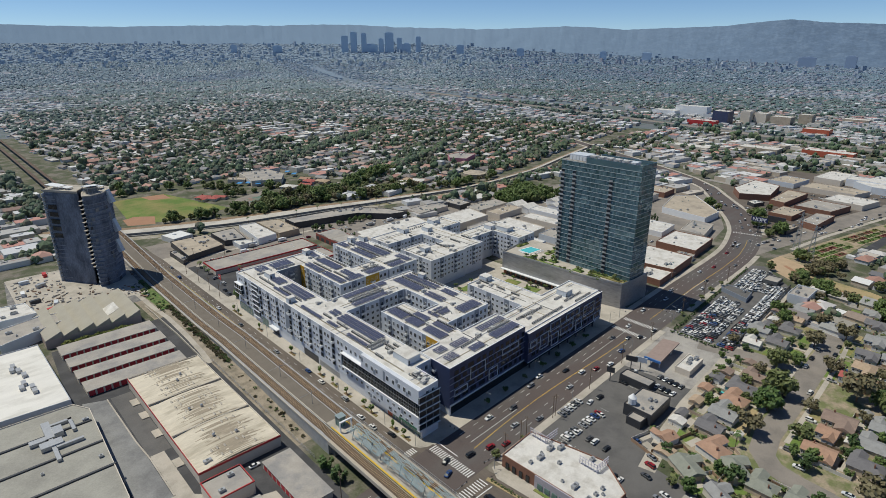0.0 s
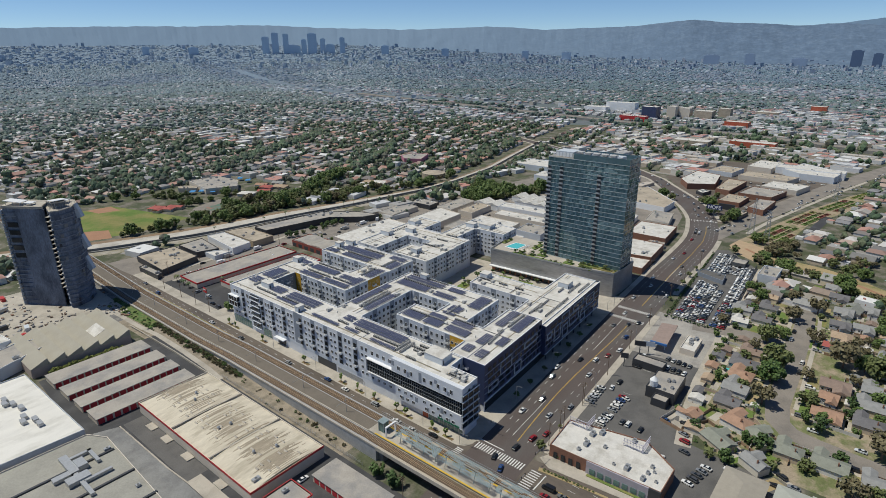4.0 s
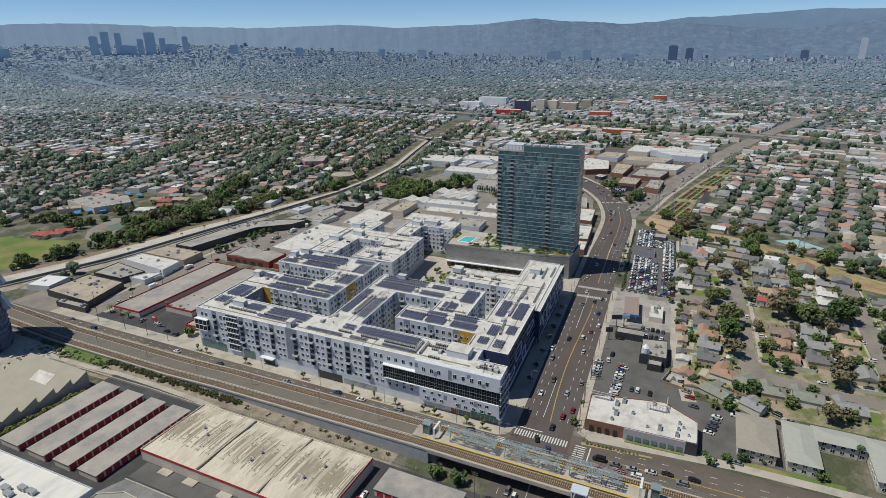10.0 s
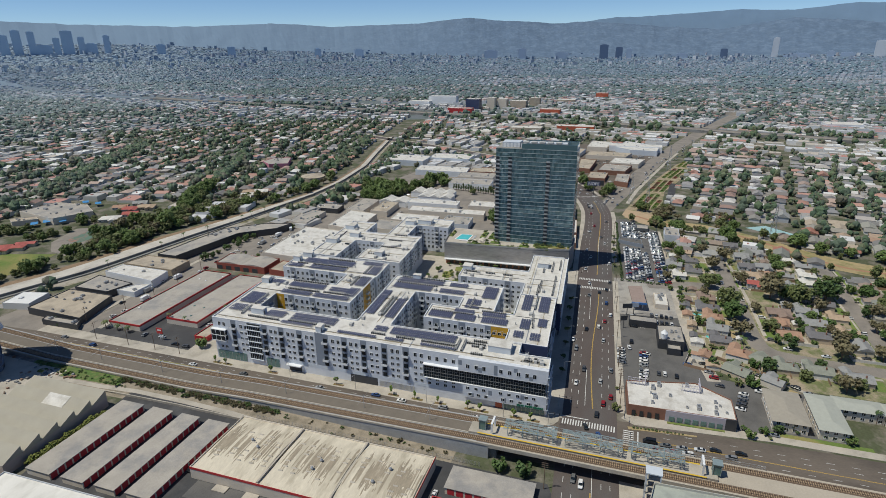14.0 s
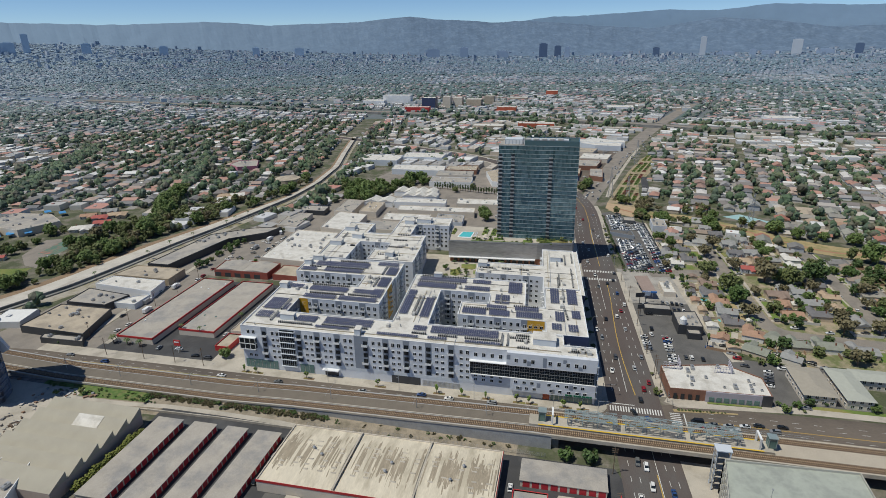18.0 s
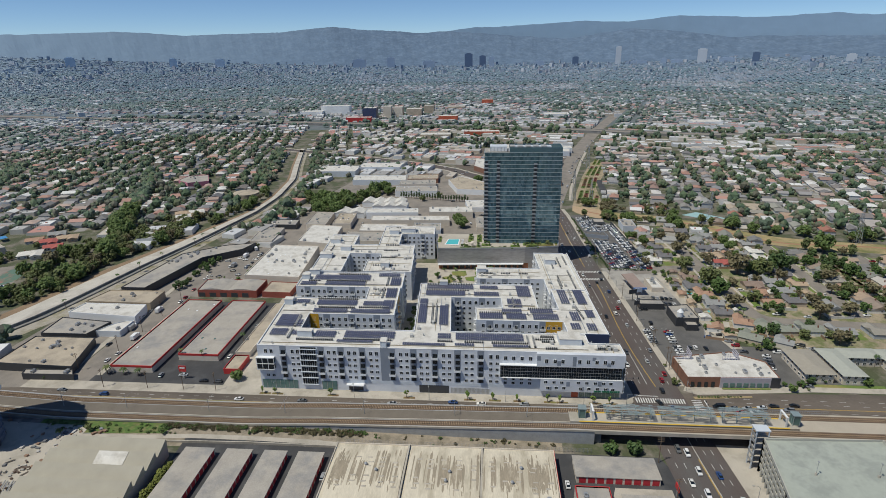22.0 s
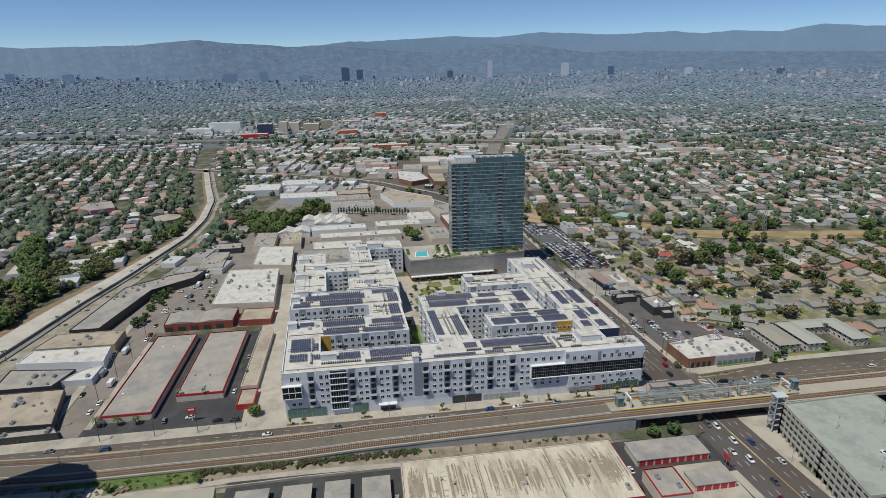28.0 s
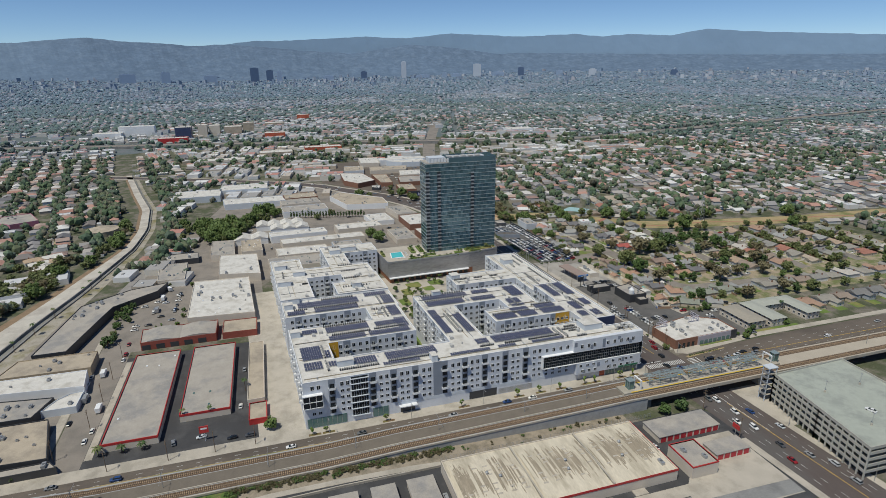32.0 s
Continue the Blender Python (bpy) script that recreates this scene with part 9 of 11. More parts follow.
# the packed lot
n_lot = 0
for r_, (off0, off1) in enumerate(((3.2, 3.2), (7.8, 7.8), (12.4, 12.4), (24.5, 21.5), (29, 26), (17.0, 17.0))):
    x = 307.5
    while x < (448 if r_ < 3 else 425 if r_ < 5 else 366):
        f = (x - 304) / 126.0
        y = 127.0 + 8.5 * f - (off0 if r_ < 3 else off0 + 0.6)
        if not (377 < x < 399 and r_ < 4 and y > 112) and _cr.random() < 0.93:
            car(x, y, 90 + _cr.uniform(-4, 4), z=0.04, lot=True)
            n_lot += 1
        x += _cr.uniform(2.15, 2.6)
for i in range(20):
    car(_cr.uniform(402, 440), 114 + _cr.uniform(-2, 8) + 0.06 * (i - 10), _cr.uniform(0, 180), z=0.04, lot=True)
for i in range(130):
    x, y = _cr.uniform(560, 860), 0
    y = float(np.interp(x, [560, 665, 745, 860], [152, 124, 100, 84])) + _cr.uniform(2, 100)
    if y < lac(x) - 18 and not any(min(p[0] for p in q[:-3]) - 2 < x < max(p[0] for p in q[:-3]) + 2 and min(p[1] for p in q[:-3]) - 2 < y < max(p[1] for p in q[:-3]) + 2 for q in quarter):
        car(x, y, _cr.choice((-14, 76)), z=0.04, lot=True)
for i in range(60):
    x = _cr.uniform(500, 1000)
    y = float(np.interp(x, [505, 577, 665, 745, 837, 950, 1150], [147, 134, 115, 90, 63, 30, -30])) + _cr.choice((-8.6, -5, -2, 2, 5, 8.6))
    car(x, y, -16 if _cr.random() < 0.5 else 164, z=0.05, lot=True)
for i in range(26):
    x = _cr.uniform(480, 720)
    car(x, lac(x) + _cr.choice((-7, -3.6, 3.6, 7)), math.degrees(math.atan2(lac(x + 4) - lac(x - 4), 8)) + _cr.choice((0, 180)), z=0.06, lot=True)
for i in range(70):
    x = _cr.uniform(346, 520)
    y = _cr.uniform(180, 430)
    if y > lac(x) + 18 and not any(min(p[0] for p in q[:-3]) - 3 < x < max(p[0] for p in q[:-3]) + 3 and min(p[1] for p in q[:-3]) - 3 < y < max(p[1] for p in q[:-3]) + 3 for q in quarter) and not (x < 400 and (y < 300 or y > 355)):
        car(x, y, _cr.choice((0, 90)), z=0.04, lot=True)
hut = flat_building("lot_office", [(380, 115.5), (394, 117), (396, 134), (388, 135.5)], 3.2, M["panel_grey"], M["lot_asphalt"], "long low grey office hut in the car lot", "office", units=1, seed=31)
flat_building("lot_shed", rect(424, 436, 111, 121), 3.6, M["metal_dark"], M["roof_grey"], "open grey shed at the lot's end", "shed", seed=32)
hg = Mesh()
for i in range(48):
    x = 304 + i * 3.0
    hg.obox(x, 129.2 + 0.07 * (x - 304), 0.9, 3.0, 1.6, 1.8 + 0.3 * (i % 3), 4)
for i in range(10):
    hg.obox(303.6, 98 + i * 3, 0.8, 1.5, 3.0, 1.7)
lc = Mesh()
for i in range(48):
    x = 304 + i * 3.0
    c = leaf_cloud(500 + i, 1.8, 1.3, 1.1, 4, 16, 0.34, 1.0)
    lc.add([(a + x, b + 129.4 + 0.07 * (x - 304), z) for a, b, z in c.v], c.f)
for i in range(11):
    c = leaf_cloud(560 + i, 1.3, 1.8, 1.1, 4, 16, 0.34, 1.0)
    lc.add([(a + 303.4, b + 98 + i * 2.8, z) for a, b, z in c.v], c.f)
tagged(part("hedge", lc, M["leaf"]), "clipped green hedge round the car lot", "hedge")
wl = Mesh()
wl.prism([(309, 96.2), (430, 103.8), (430, 104.2), (309, 96.6)], 0, 2.6)
setting("wall_lot", wl, M["panel_dark"], "dark boundary wall of the car lot", "wall")
for x in (330, 345, 362, 380, 398):
    tree("small", x, lac(x) - 14.3, 0.9)
# filling station, silo, billboards
gs = thing("petrol_canopy", "flat brown-roofed filling station canopy", "canopy", at=(269, 118.5, 0))
part("roof", Mesh().prism([(256, 113), (255.6, 121.6), (281.8, 124.8), (283.9, 116)], 4.9, 5.7), mat("canopy_roof", (0.30, 0.23, 0.20), 0.8, vary=0.15), gs)
part("fascia", Mesh().prism([(255.6, 112.8), (255.2, 121.9), (256, 122), (256.3, 112.9)], 4.7, 5.9), mat("blue_fascia", (0.05, 0.16, 0.42), 0.5), gs, "blue fascia")
for x, y in ((260, 115), (260, 120), (278, 117.5), (277.5, 122)):
    part("column", Mesh().box(x - 0.25, x + 0.25, y - 0.25, y + 0.25, 0, 4.9), M["panel_white"], gs)
flat_building("station_kiosk", rect(262, 280, 99.5, 107.5, 1.0), 3.6, M["cream"], M["roof_white"], "cream filling station kiosk with a white roof", "kiosk", units=5, seed=33)
flat_building("small_shop", rect(233, 240, 107, 123), 4.2, M["panel_dark"], M["roof_grey"], "small dark shop with a shingled roof", "shop", seed=34)
flat_building("silo_annex", rect(203.5, 209, 95, 102), 4.0, M["panel_dark"], M["roof_grey"], "black annex beside the white silo", "shop", seed=35)
sl_ = thing("silo", "white metal silo with a conical top", "silo", at=(207, 100.5, 0))
part("drum", Mesh().cyl(211.5, 104, 6, 9.0, 1.9, 1.9, 16), M["panel_white"], sl_)
part("cone", Mesh().cyl(211.5, 104, 9.0, 11.0, 2.0, 0.25, 16), M["panel_white"], sl_)
for x, y, w_, m_ in ((247, 124.5, 6, M["panel_dark"]), (249.5, 120.5, 6, M["panel_pale"]), (229, 126, 4, M["panel_dark"])):
    bb_ = thing("billboard", "roadside billboard on a steel post", "billboard", "billboards", at=(x, y, 0))
    part("post", Mesh().cyl(x, y, 0, 5.5, 0.25), M["metal_dark"], bb_)
    part("panel", Mesh().obox(x, y, 6.6, 0.3, w_, 3.0, 20), m_, bb_)
# a large poster over the shops where the two roads part
bb_ = thing("billboard", "dark navy billboard with four large white letters", "billboard", "billboards", at=(549, 168.8, 0))
part("post", Mesh().cyl(549.6, 168.8, -0.1, 10.4, 0.5, 0.5, 10), M["metal_dark"], bb_)
part("panel", Mesh().box(549, 549.5, 161.7, 175.9, 10.4, 14.8), mat("navy_poster", (0.015, 0.025, 0.09), 0.6, vary=0.1), bb_, "navy poster board")
part("catwalk", Mesh().box(548.2, 549, 161.7, 175.9, 10.1, 10.25), M["metal_dark"], bb_)
txt = bpy.data.curves.new("lettering", "FONT")
txt.body, txt.size, txt.align_x, txt.extrude, txt.offset = "NOPE", 4.6, "CENTER", 0.02, 0.05
txt.materials.append(M["panel_white"])
lett = new("lettering", txt)
lett.parent, lett.matrix_basis = bb_, bb_.matrix_basis.inverted() @ pose(548.95, 168.8, 11.0, 90, 0, -90)
for x in (146, 157, 161, 182, 184, 215, 249, 285, 330, 366, 410):
    wood_pole(x, lac(x) - 14.2, 12, 2, 0)
for x, y in ((207.8, 440), (160.3, 440), (139, 449.5), (185, 440), (233, 440)):
    wood_pole(x, y, 11, 2, 90)
for y in (400.6, 381, 363.5, 425):
    wood_pole(124, y, 11, 2, 90)
wood_pole(82, 151, 13, 3, 0)
wood_pole(59, 150.5, 12, 2, 0)
for x in (165, 205, 245, 285, 330, 375):
    lamp_post(x, lac(x) + 13.4, 0, -2.6)
for x in (200, 262, 320, 395, 60, 20):
    lamp_post(x, lac(x) - 13.4, 0, 2.6)
for y in (176, 214, 252, 290, 330):
    lamp_post(121.9, y, -2.4, 0)
for x, y, dx, dy in ((137.5, 152.6, 0, -6), (137, 122.5, -6, 0.4), (122.6, 155.4, 0, -5), (112.5, 120, 6, 0)):
    signal(x, y, dx, dy)
for x, off, d in ((297, 13.2, -7), (316, -13.2, 7)):
    signal(x, lac(x) + off, 0, d)
# street trees by the apartment block
pits = Mesh()
for y in (338, 331.5, 302.5, 263.5, 233, 220.5, 208.5, 193.5, 187.5, 171.5, 163.5):
    tree("slim", 122.9, y, 1.0, 0.15)
    pits.box(122.1, 123.7, y - 4.2, y + 1.6, 0.14, 0.2)
tagged(part("tree_pits", pits, mat("mulch", (0.16, 0.10, 0.055), 0.95, vary=0.4, scale=0.8, second=(0.20, 0.20, 0.06), second_scale=0.5)), "brown mulched tree pits in the sidewalk", "tree pit", kind="stuff")
for x in (168, 182, 198, 214, 228, 244, 258):
    tree("small", x, lac(x) + 14.6, 0.9, 0.15)
for x, y in ((232, 262), (244, 264), (256, 268), (270, 266), (285, 262), (296, 258), (264, 250), (280, 246), (296, 232), (300, 222), (306, 240), (306, 252), (262, 240), (180, 262 + 9), (192, 273), (205, 273), (165, 268 + 6)):
    tree("small", x, y, 0.9, 0.17)
for u, v in ((184, 236), (188, 226), (182, 230), (184, 218), (153, 238), (153, 214), (152, 226), (190, 186), (200, 186), (212, 187), (221, 186), (156, 284), (156, 300), (155, 312), (195, 302), (195, 316), (195, 328), (250, 310), (258, 310), (266, 311), (158, 266), (166, 268), (176, 266.5), (186, 268), (198, 266), (206, 268), (216, 267), (222, 266), (234, 250), (240, 244), (262, 252), (276, 236)):
    tree("small", *wxy(u, v), 1.0, 0.17)
for x, y in ((305, 244), (308, 241.6), (312, 241.4), (307, 231.5), (309.5, 231.4), (312, 226), (311.8, 223), (310, 203), (309.6, 200.5), (313.5, 194), (314, 189), (313.6, 183), (313.8, 177), (313, 173.4), (322, 231), (328, 230.8), (333, 231), (324, 238), (331, 238)):
    tree(_tr.choice(("small", "shrub", "shrub")), x, y, 0.8, 17.3)
for i in range(40):
    x, y = _tr.choice(((_tr.uniform(311.5, 321.5), 170), (313.8, _tr.uniform(172.5, 195.5)), (304.8, _tr.uniform(205, 245.5)), (307.5, _tr.uniform(184.5, 193.5)), (_tr.uniform(319, 329), 263.3)))
    tree("shrub", x + _tr.uniform(-0.6, 0.6), y, _tr.uniform(0.4, 0.75), 17.4)
for i in range(14):
    tree("shrub", 131.2 + 0.1 * i, 118.5 - 1.6 * i, _tr.uniform(0.25, 0.45), 0.2)
for x, y in ((139.3, 70), (140, 62), (141, 118), (142.5, 126.5), (160, 126.8), (147, 58), (147.5, 50), (148, 40), (146.5, 30)):
    tree(_tr.choice(("small", "round")), x, y, 0.5)
setting("ground_flat_lawn", Mesh().sheet([(140.5, 22), (146.5, 22), (146.5, 62), (141.5, 64)], 0.05), M["grass"], "green lawn before the beige apartments", "lawn")
# by the storage sheds and the rail line
for x, y in ((141.5, 431), (141.5, 421.6), (141, 413), (158, 397.5), (157.5, 385), (177, 369)):
    tree("palm" if x < 150 else "tall_palm", x - (5 if x < 150 else 4), y, 0.9 if x < 150 else 0.62)
tree("round", 134, 356.5, 0.62)
for x, y in ((87, 170), (87, 160)):
    tree("round", x, y, 0.72)
for i in range(210):
    y = _tr.uniform(277, 374)
    tree(_tr.choice(("brush", "brush", "shrub")), t2(y) - 4.6 - abs(_tr.gauss(0, 1.6)), y, _tr.uniform(0.4, 0.8))
for i in range(70):
    y = _tr.uniform(366, 434)
    tree("shrub", t2(y) - 5.0 - _tr.uniform(0, 6.0), y, _tr.uniform(0.25, 0.5))
for i in range(26):
    y = _tr.uniform(190, 277)
    tree(_tr.choice(("brush", "shrub")), t2(y) - 4.4 - abs(_tr.gauss(0, 2.5)), y, _tr.uniform(0.25, 0.6))
for x, y, s in ((88, 408, 0.9), (85, 420, 0.7), (88, 372, 0.8)):
    tree("small", x, y, s)
for i in range(26):
    tree("vine", 31 + i * 1.45, 357.6 - 0.03 * i + _tr.uniform(-0.5, 0.5), _tr.uniform(0.8, 1.15))
for x, y in ((262, 424), (264, 426), (266, 423)):
    tree("column", x, y, 0.8)
for x, y, s in ((252, 452, 0.7), (258, 450, 0.6), (268, 452, 0.5), (278, 452, 0.5), (246, 380, 0.4), (244, 372, 0.4), (245, 366, 0.4), (256, 372, 0.3), (285, 412, 0.4), (295, 413, 0.4), (158, 466, 0.5), (133, 470, 0.5), (130, 462, 0.4)):
    tree("round", x, y, s)
sgn_ = thing("storage_sign", "red storage sign on a white post", "sign", "storage signs", at=(134, 386, 0))
part("post", Mesh().box(133.9, 134.1, 385.9, 386.1, 0, 6), M["panel_white"], sgn_)
part("panel", Mesh().box(133.8, 134.2, 384, 388, 4.5, 8), M["red"], sgn_)
part("lettering", Mesh().box(133.75, 133.79, 384.6, 387.4, 6.4, 7.2), M["panel_white"], sgn_, "white lettering bar")
sgn_ = thing("storage_sign", "red storage sign on a steel post", "sign", "storage signs", at=(62.5, 149.5, 0))
part("post", Mesh().box(62.4, 62.6, 149.4, 149.6, 0, 4), M["metal"], sgn_)
part("panel", Mesh().box(60.5, 64.5, 149.3, 149.7, 3.6, 5.8), M["red"], sgn_)
for z in (4.9, 4.2):
    part("lettering", Mesh().box(61, 64, 149.24, 149.28, z, z + 0.5), M["panel_white"], sgn_, "white lettering bar")

for x, y, s_ in ((286, 446, 0.5), (291, 449, 0.55), (296, 452, 0.5), (301, 449, 0.55), (306, 452, 0.5), (311, 448, 0.45), (283, 452, 0.4), (292, 455, 0.5), (300, 456, 0.5), (330, 440, 0.5), (338, 436, 0.6), (346, 430, 0.5), (252, 402, 0.5), (262, 412, 0.4), (270, 414, 0.4), (245, 398, 0.4), (342, 400, 0.5), (344, 412, 0.5)):
    tree(_tr.choice(("round", "oval")), x, y, s_)
for i in range(26):
    car(_cr.uniform(264, 344), _cr.choice((440.5, 433, 427, 419)) + 0.06 * i * 0.3, _cr.choice((3, 92)), z=0.05)
for x, y, a_, c_ in ((340, 428, 30, "panel_white"), (352, 424, 10, "roof_tan"), (322, 430, 0, "panel_white"), (300, 431, 4, "metal"), (214, 446, 2, "panel_white"), (188, 449, 4, "metal"), (176, 439.8, 2, "panel_white")):
    tk2 = thing("box_truck", "white box truck parked in the yard", "truck", "parked trucks", at=(x, y, 0))
    part("cargo_box", Mesh().obox(x, y, 2.0, 5.2, 2.3, 2.4, a_), M[c_], tk2)
    part("cab", Mesh().obox(x + 3.6 * math.cos(radians(a_)), y + 3.6 * math.sin(radians(a_)), 1.4, 1.8, 2.1, 1.9, a_), M["panel_white"], tk2)
    part("chassis", Mesh().obox(x + 0.6, y, 0.5, 6.6, 1.8, 0.6, a_), M["metal_dark"], tk2)

# ---- storm channel ----
xs = list(range(60, 900, 20))


def band(o0, o1, z):
    return Mesh().add([v for x in xs for v in ((x, chan(x) + o0 * cw(x), z), (x, chan(x) + o1 * cw(x), z))], [(2 * i, 2 * i + 2, 2 * i + 3, 2 * i + 1) for i in range(len(xs) - 1)])


def cw(x):
    return float(np.interp(x, [250, 380, 480, 900], [1.0, 0.7, 0.42, 0.38]))


setting("channel_floor", band(-17, -11.6, 0.05), mat("channel_concrete", (0.24, 0.235, 0.215), 0.7, vary=0.18, scale=0.1, second=(0.13, 0.135, 0.13), second_scale=0.03), "pale concrete floor of the storm channel", "channel")
setting("channel_bank", band(-10.4, 10, 0.06), mat("bank_concrete", (0.50, 0.47, 0.42), 0.9, vary=0.18, scale=0.1, second=(0.38, 0.35, 0.31), second_scale=0.06), "wide pale concrete bank of the storm channel", "channel")
setting("channel_verge", band(-29, -17, 0.045), mat("weedy_verge", (0.34, 0.31, 0.26), 0.95, vary=0.3, scale=0.2, second=(0.20, 0.18, 0.09), second_scale=0.06), "dusty pale strip with weeds beside the channel", "verge")
setting("channel_soil", band(10, 18, 0.045), mat("bank_soil", (0.24, 0.17, 0.11), 0.95, vary=0.3, scale=0.2), "bare brown soil above the channel bank", "verge")
wl = Mesh()
for i in range(len(xs) - 1):
    a, b = xs[i], xs[i + 1]
    for o, h_ in ((-11.6, 1.9), (-17.2, 0.9)):
        wl.prism([(a, chan(a) + o * cw(a)), (b, chan(b) + o * cw(b)), (b, chan(b) + (o + 0.9) * cw(b)), (a, chan(a) + (o + 0.9) * cw(a))], 0, h_)
setting("channel_wall", wl, M["concrete_dark"], "low grey channel wall", "wall")
for x in (262, 285, 310, 215, 350, 362, 380):
    tree("tall_palm", x, chan(x) - 19 * cw(x), 0.65)
for i in range(34):
    x = 255 + i * 9
    tree(_tr.choice(("round", "oval", "big", "olive")), x, chan(x) + 21 * cw(x) + _tr.uniform(0, 14), _tr.uniform(0.7, 1.0))
# ball field
for i in range(12):
    tree(_tr.choice(("round", "oval", "olive")), 158 + i * 4.2 + _tr.uniform(-1, 1), 573 - i * 0.6 + _tr.uniform(-2, 2), _tr.uniform(0.45, 0.7))
setting("ground_ball_field", Mesh().sheet([(143, 700), (197, 697), (228, 585), (168, 576), (132, 592)], 0.05), mat("watered_field_grass", (0.115, 0.185, 0.03), 0.9, vary=0.3, scale=0.05, fine=1.0, second=(0.20, 0.185, 0.06), second_scale=0.025, second_at=0.5), "green and straw-coloured ball field", "field")
setting("ground_infield", Mesh().sheet([(128, 588), (150, 578), (158, 606), (142, 618), (130, 612)], 0.06), M["dirt"], "reddish dirt infield", "field")
setting("ground_infield_far", Mesh().sheet([(196, 696), (172, 698), (176, 676), (196, 672)], 0.06), M["dirt"], "reddish dirt infield at the far corner", "field")
for i in range(64):
    f = _tr.random()
    x = 452 + 108 * f
    tree(_tr.choice(("big", "round", "big", "oval")), x + _tr.uniform(-6, 6), float(np.interp(x, [452, 470, 495, 540, 560], [399, 396, 384, 361, 342])) + _tr.gauss(0, 6), _tr.uniform(0.7, 1.05))
for i in range(26):
    x, y = _tr.uniform(238, 298), _tr.uniform(222, 263)
    tree(_tr.choice(("small", "slim", "small", "shrub")), x, y, _tr.uniform(0.7, 1.1), 0.1)
for i in range(26):
    tree(_tr.choice(("round", "big", "oval")), _tr.choice((_tr.uniform(228, 250), _tr.uniform(150, 235))), 715 + _tr.uniform(-8, 30) if i % 2 else _tr.uniform(560, 575), _tr.uniform(0.6, 0.9))
# school, courts and car park beyond the channel
flat_building("school_building", [(300, 722), (338, 718), (340, 676), (322, 648), (290, 664)], 7, M["cream"], M["roof_grey"], "low school building with a grey flat roof", "school", units=14, seed=91)
flat_building("school_building", [(275, 700), (290, 684), (296, 694), (282, 712)], 5, M["cream"], M["roof_tan"], "cream school wing with a flat roof", "school", units=3, seed=92)
for x, y in ((281, 678), (290, 673), (297, 660), (358, 700), (358, 682)):
    cp_ = thing("shade_canopy", "bright blue shade canopy in the school yard", "canopy", "school canopies", at=(x, y, 0))
    part("roof", Mesh().obox(x, y, 3.4, 6, 10, 0.3, -40), mat("blue_canopy", (0.06, 0.24, 0.50), 0.6, vary=0.1), cp_)
    for dx_ in (-2, 2):
        part("post", Mesh().cyl(x + dx_, y, 0, 3.3, 0.12), M["metal"], cp_)
for x, y, r_ in ((231, 631, "r"), (222, 640, "r"), (352, 632, "r"), (338, 616, "r"), (356, 648, "o"), (318, 622, "w"), (364, 622, "t"), (375, 640, "g")):
    house(x, y, _hr.choice((30, 120)), 1.2, r_)
setting("pavement_school_lot", Mesh().sheet([(226, 570), (236, 566), (252, 584), (296, 614), (288, 632), (250, 618), (232, 596)], 0.05), M["asphalt_old"], "grey asphalt car park beside the ball field", "pavement")
setting("pavement_tennis", Mesh().sheet([(257, 609), (283, 614), (295, 610), (286, 598), (263, 591), (255, 595)], 0.07), mat("tennis_court", (0.10, 0.17, 0.13), 0.85, vary=0.15, scale=0.2, second=(0.32, 0.15, 0.12), second_scale=0.09), "green and red tennis courts", "court")
for i in range(14):
    car(230 + i * 1.6 + _cr.uniform(-0.4, 0.4), 572 + i * 1.5 + _cr.uniform(-1, 1), -40, z=0.06)
for x, y, n_ in ((222, 556, 7), (240, 545, 7), (273, 585, 8), (302, 590, 9), (320, 577, 9), (303, 552, 6), (268, 545, 7), (291, 543, 6), (256, 640, 8), (270, 632, 6), (300, 636, 8), (262, 676, 9), (250, 690, 8), (320, 596, 6)):
    for k in range(n_):
        tree(_tr.choice(("big", "round", "oval", "round")), x + _tr.gauss(0, 6), y + _tr.gauss(0, 5), _tr.uniform(0.5, 0.85))
tk_ = thing("storage_tank", "wide round tan water tank", "tank", at=(531, 516, 0))
part("drum", Mesh().cyl(531, 516, -0.1, 5.5, 15, 15, 28), M["roof_tan"], tk_)
part("lid", Mesh().cyl(531, 516, 5.5, 6.6, 15.2, 4, 28), M["roof_tan"], tk_)
flat_building("pink_hall", [(596, 636), (580, 615), (592, 592), (630, 611), (622, 636)], 6, mat("pink_stucco", (0.50, 0.20, 0.28), 0.85, vary=0.1), M["roof_grey"], "pink stucco hall with a flat roof", "hall", units=4, seed=95)
for x, y in ((448, 552), (436, 545), (424, 540), (412, 532), (402, 528), (455, 540), (442, 534)):
    house(x, y, 28, 1.1, _hr.choice(("w", "g", "g", "t")))
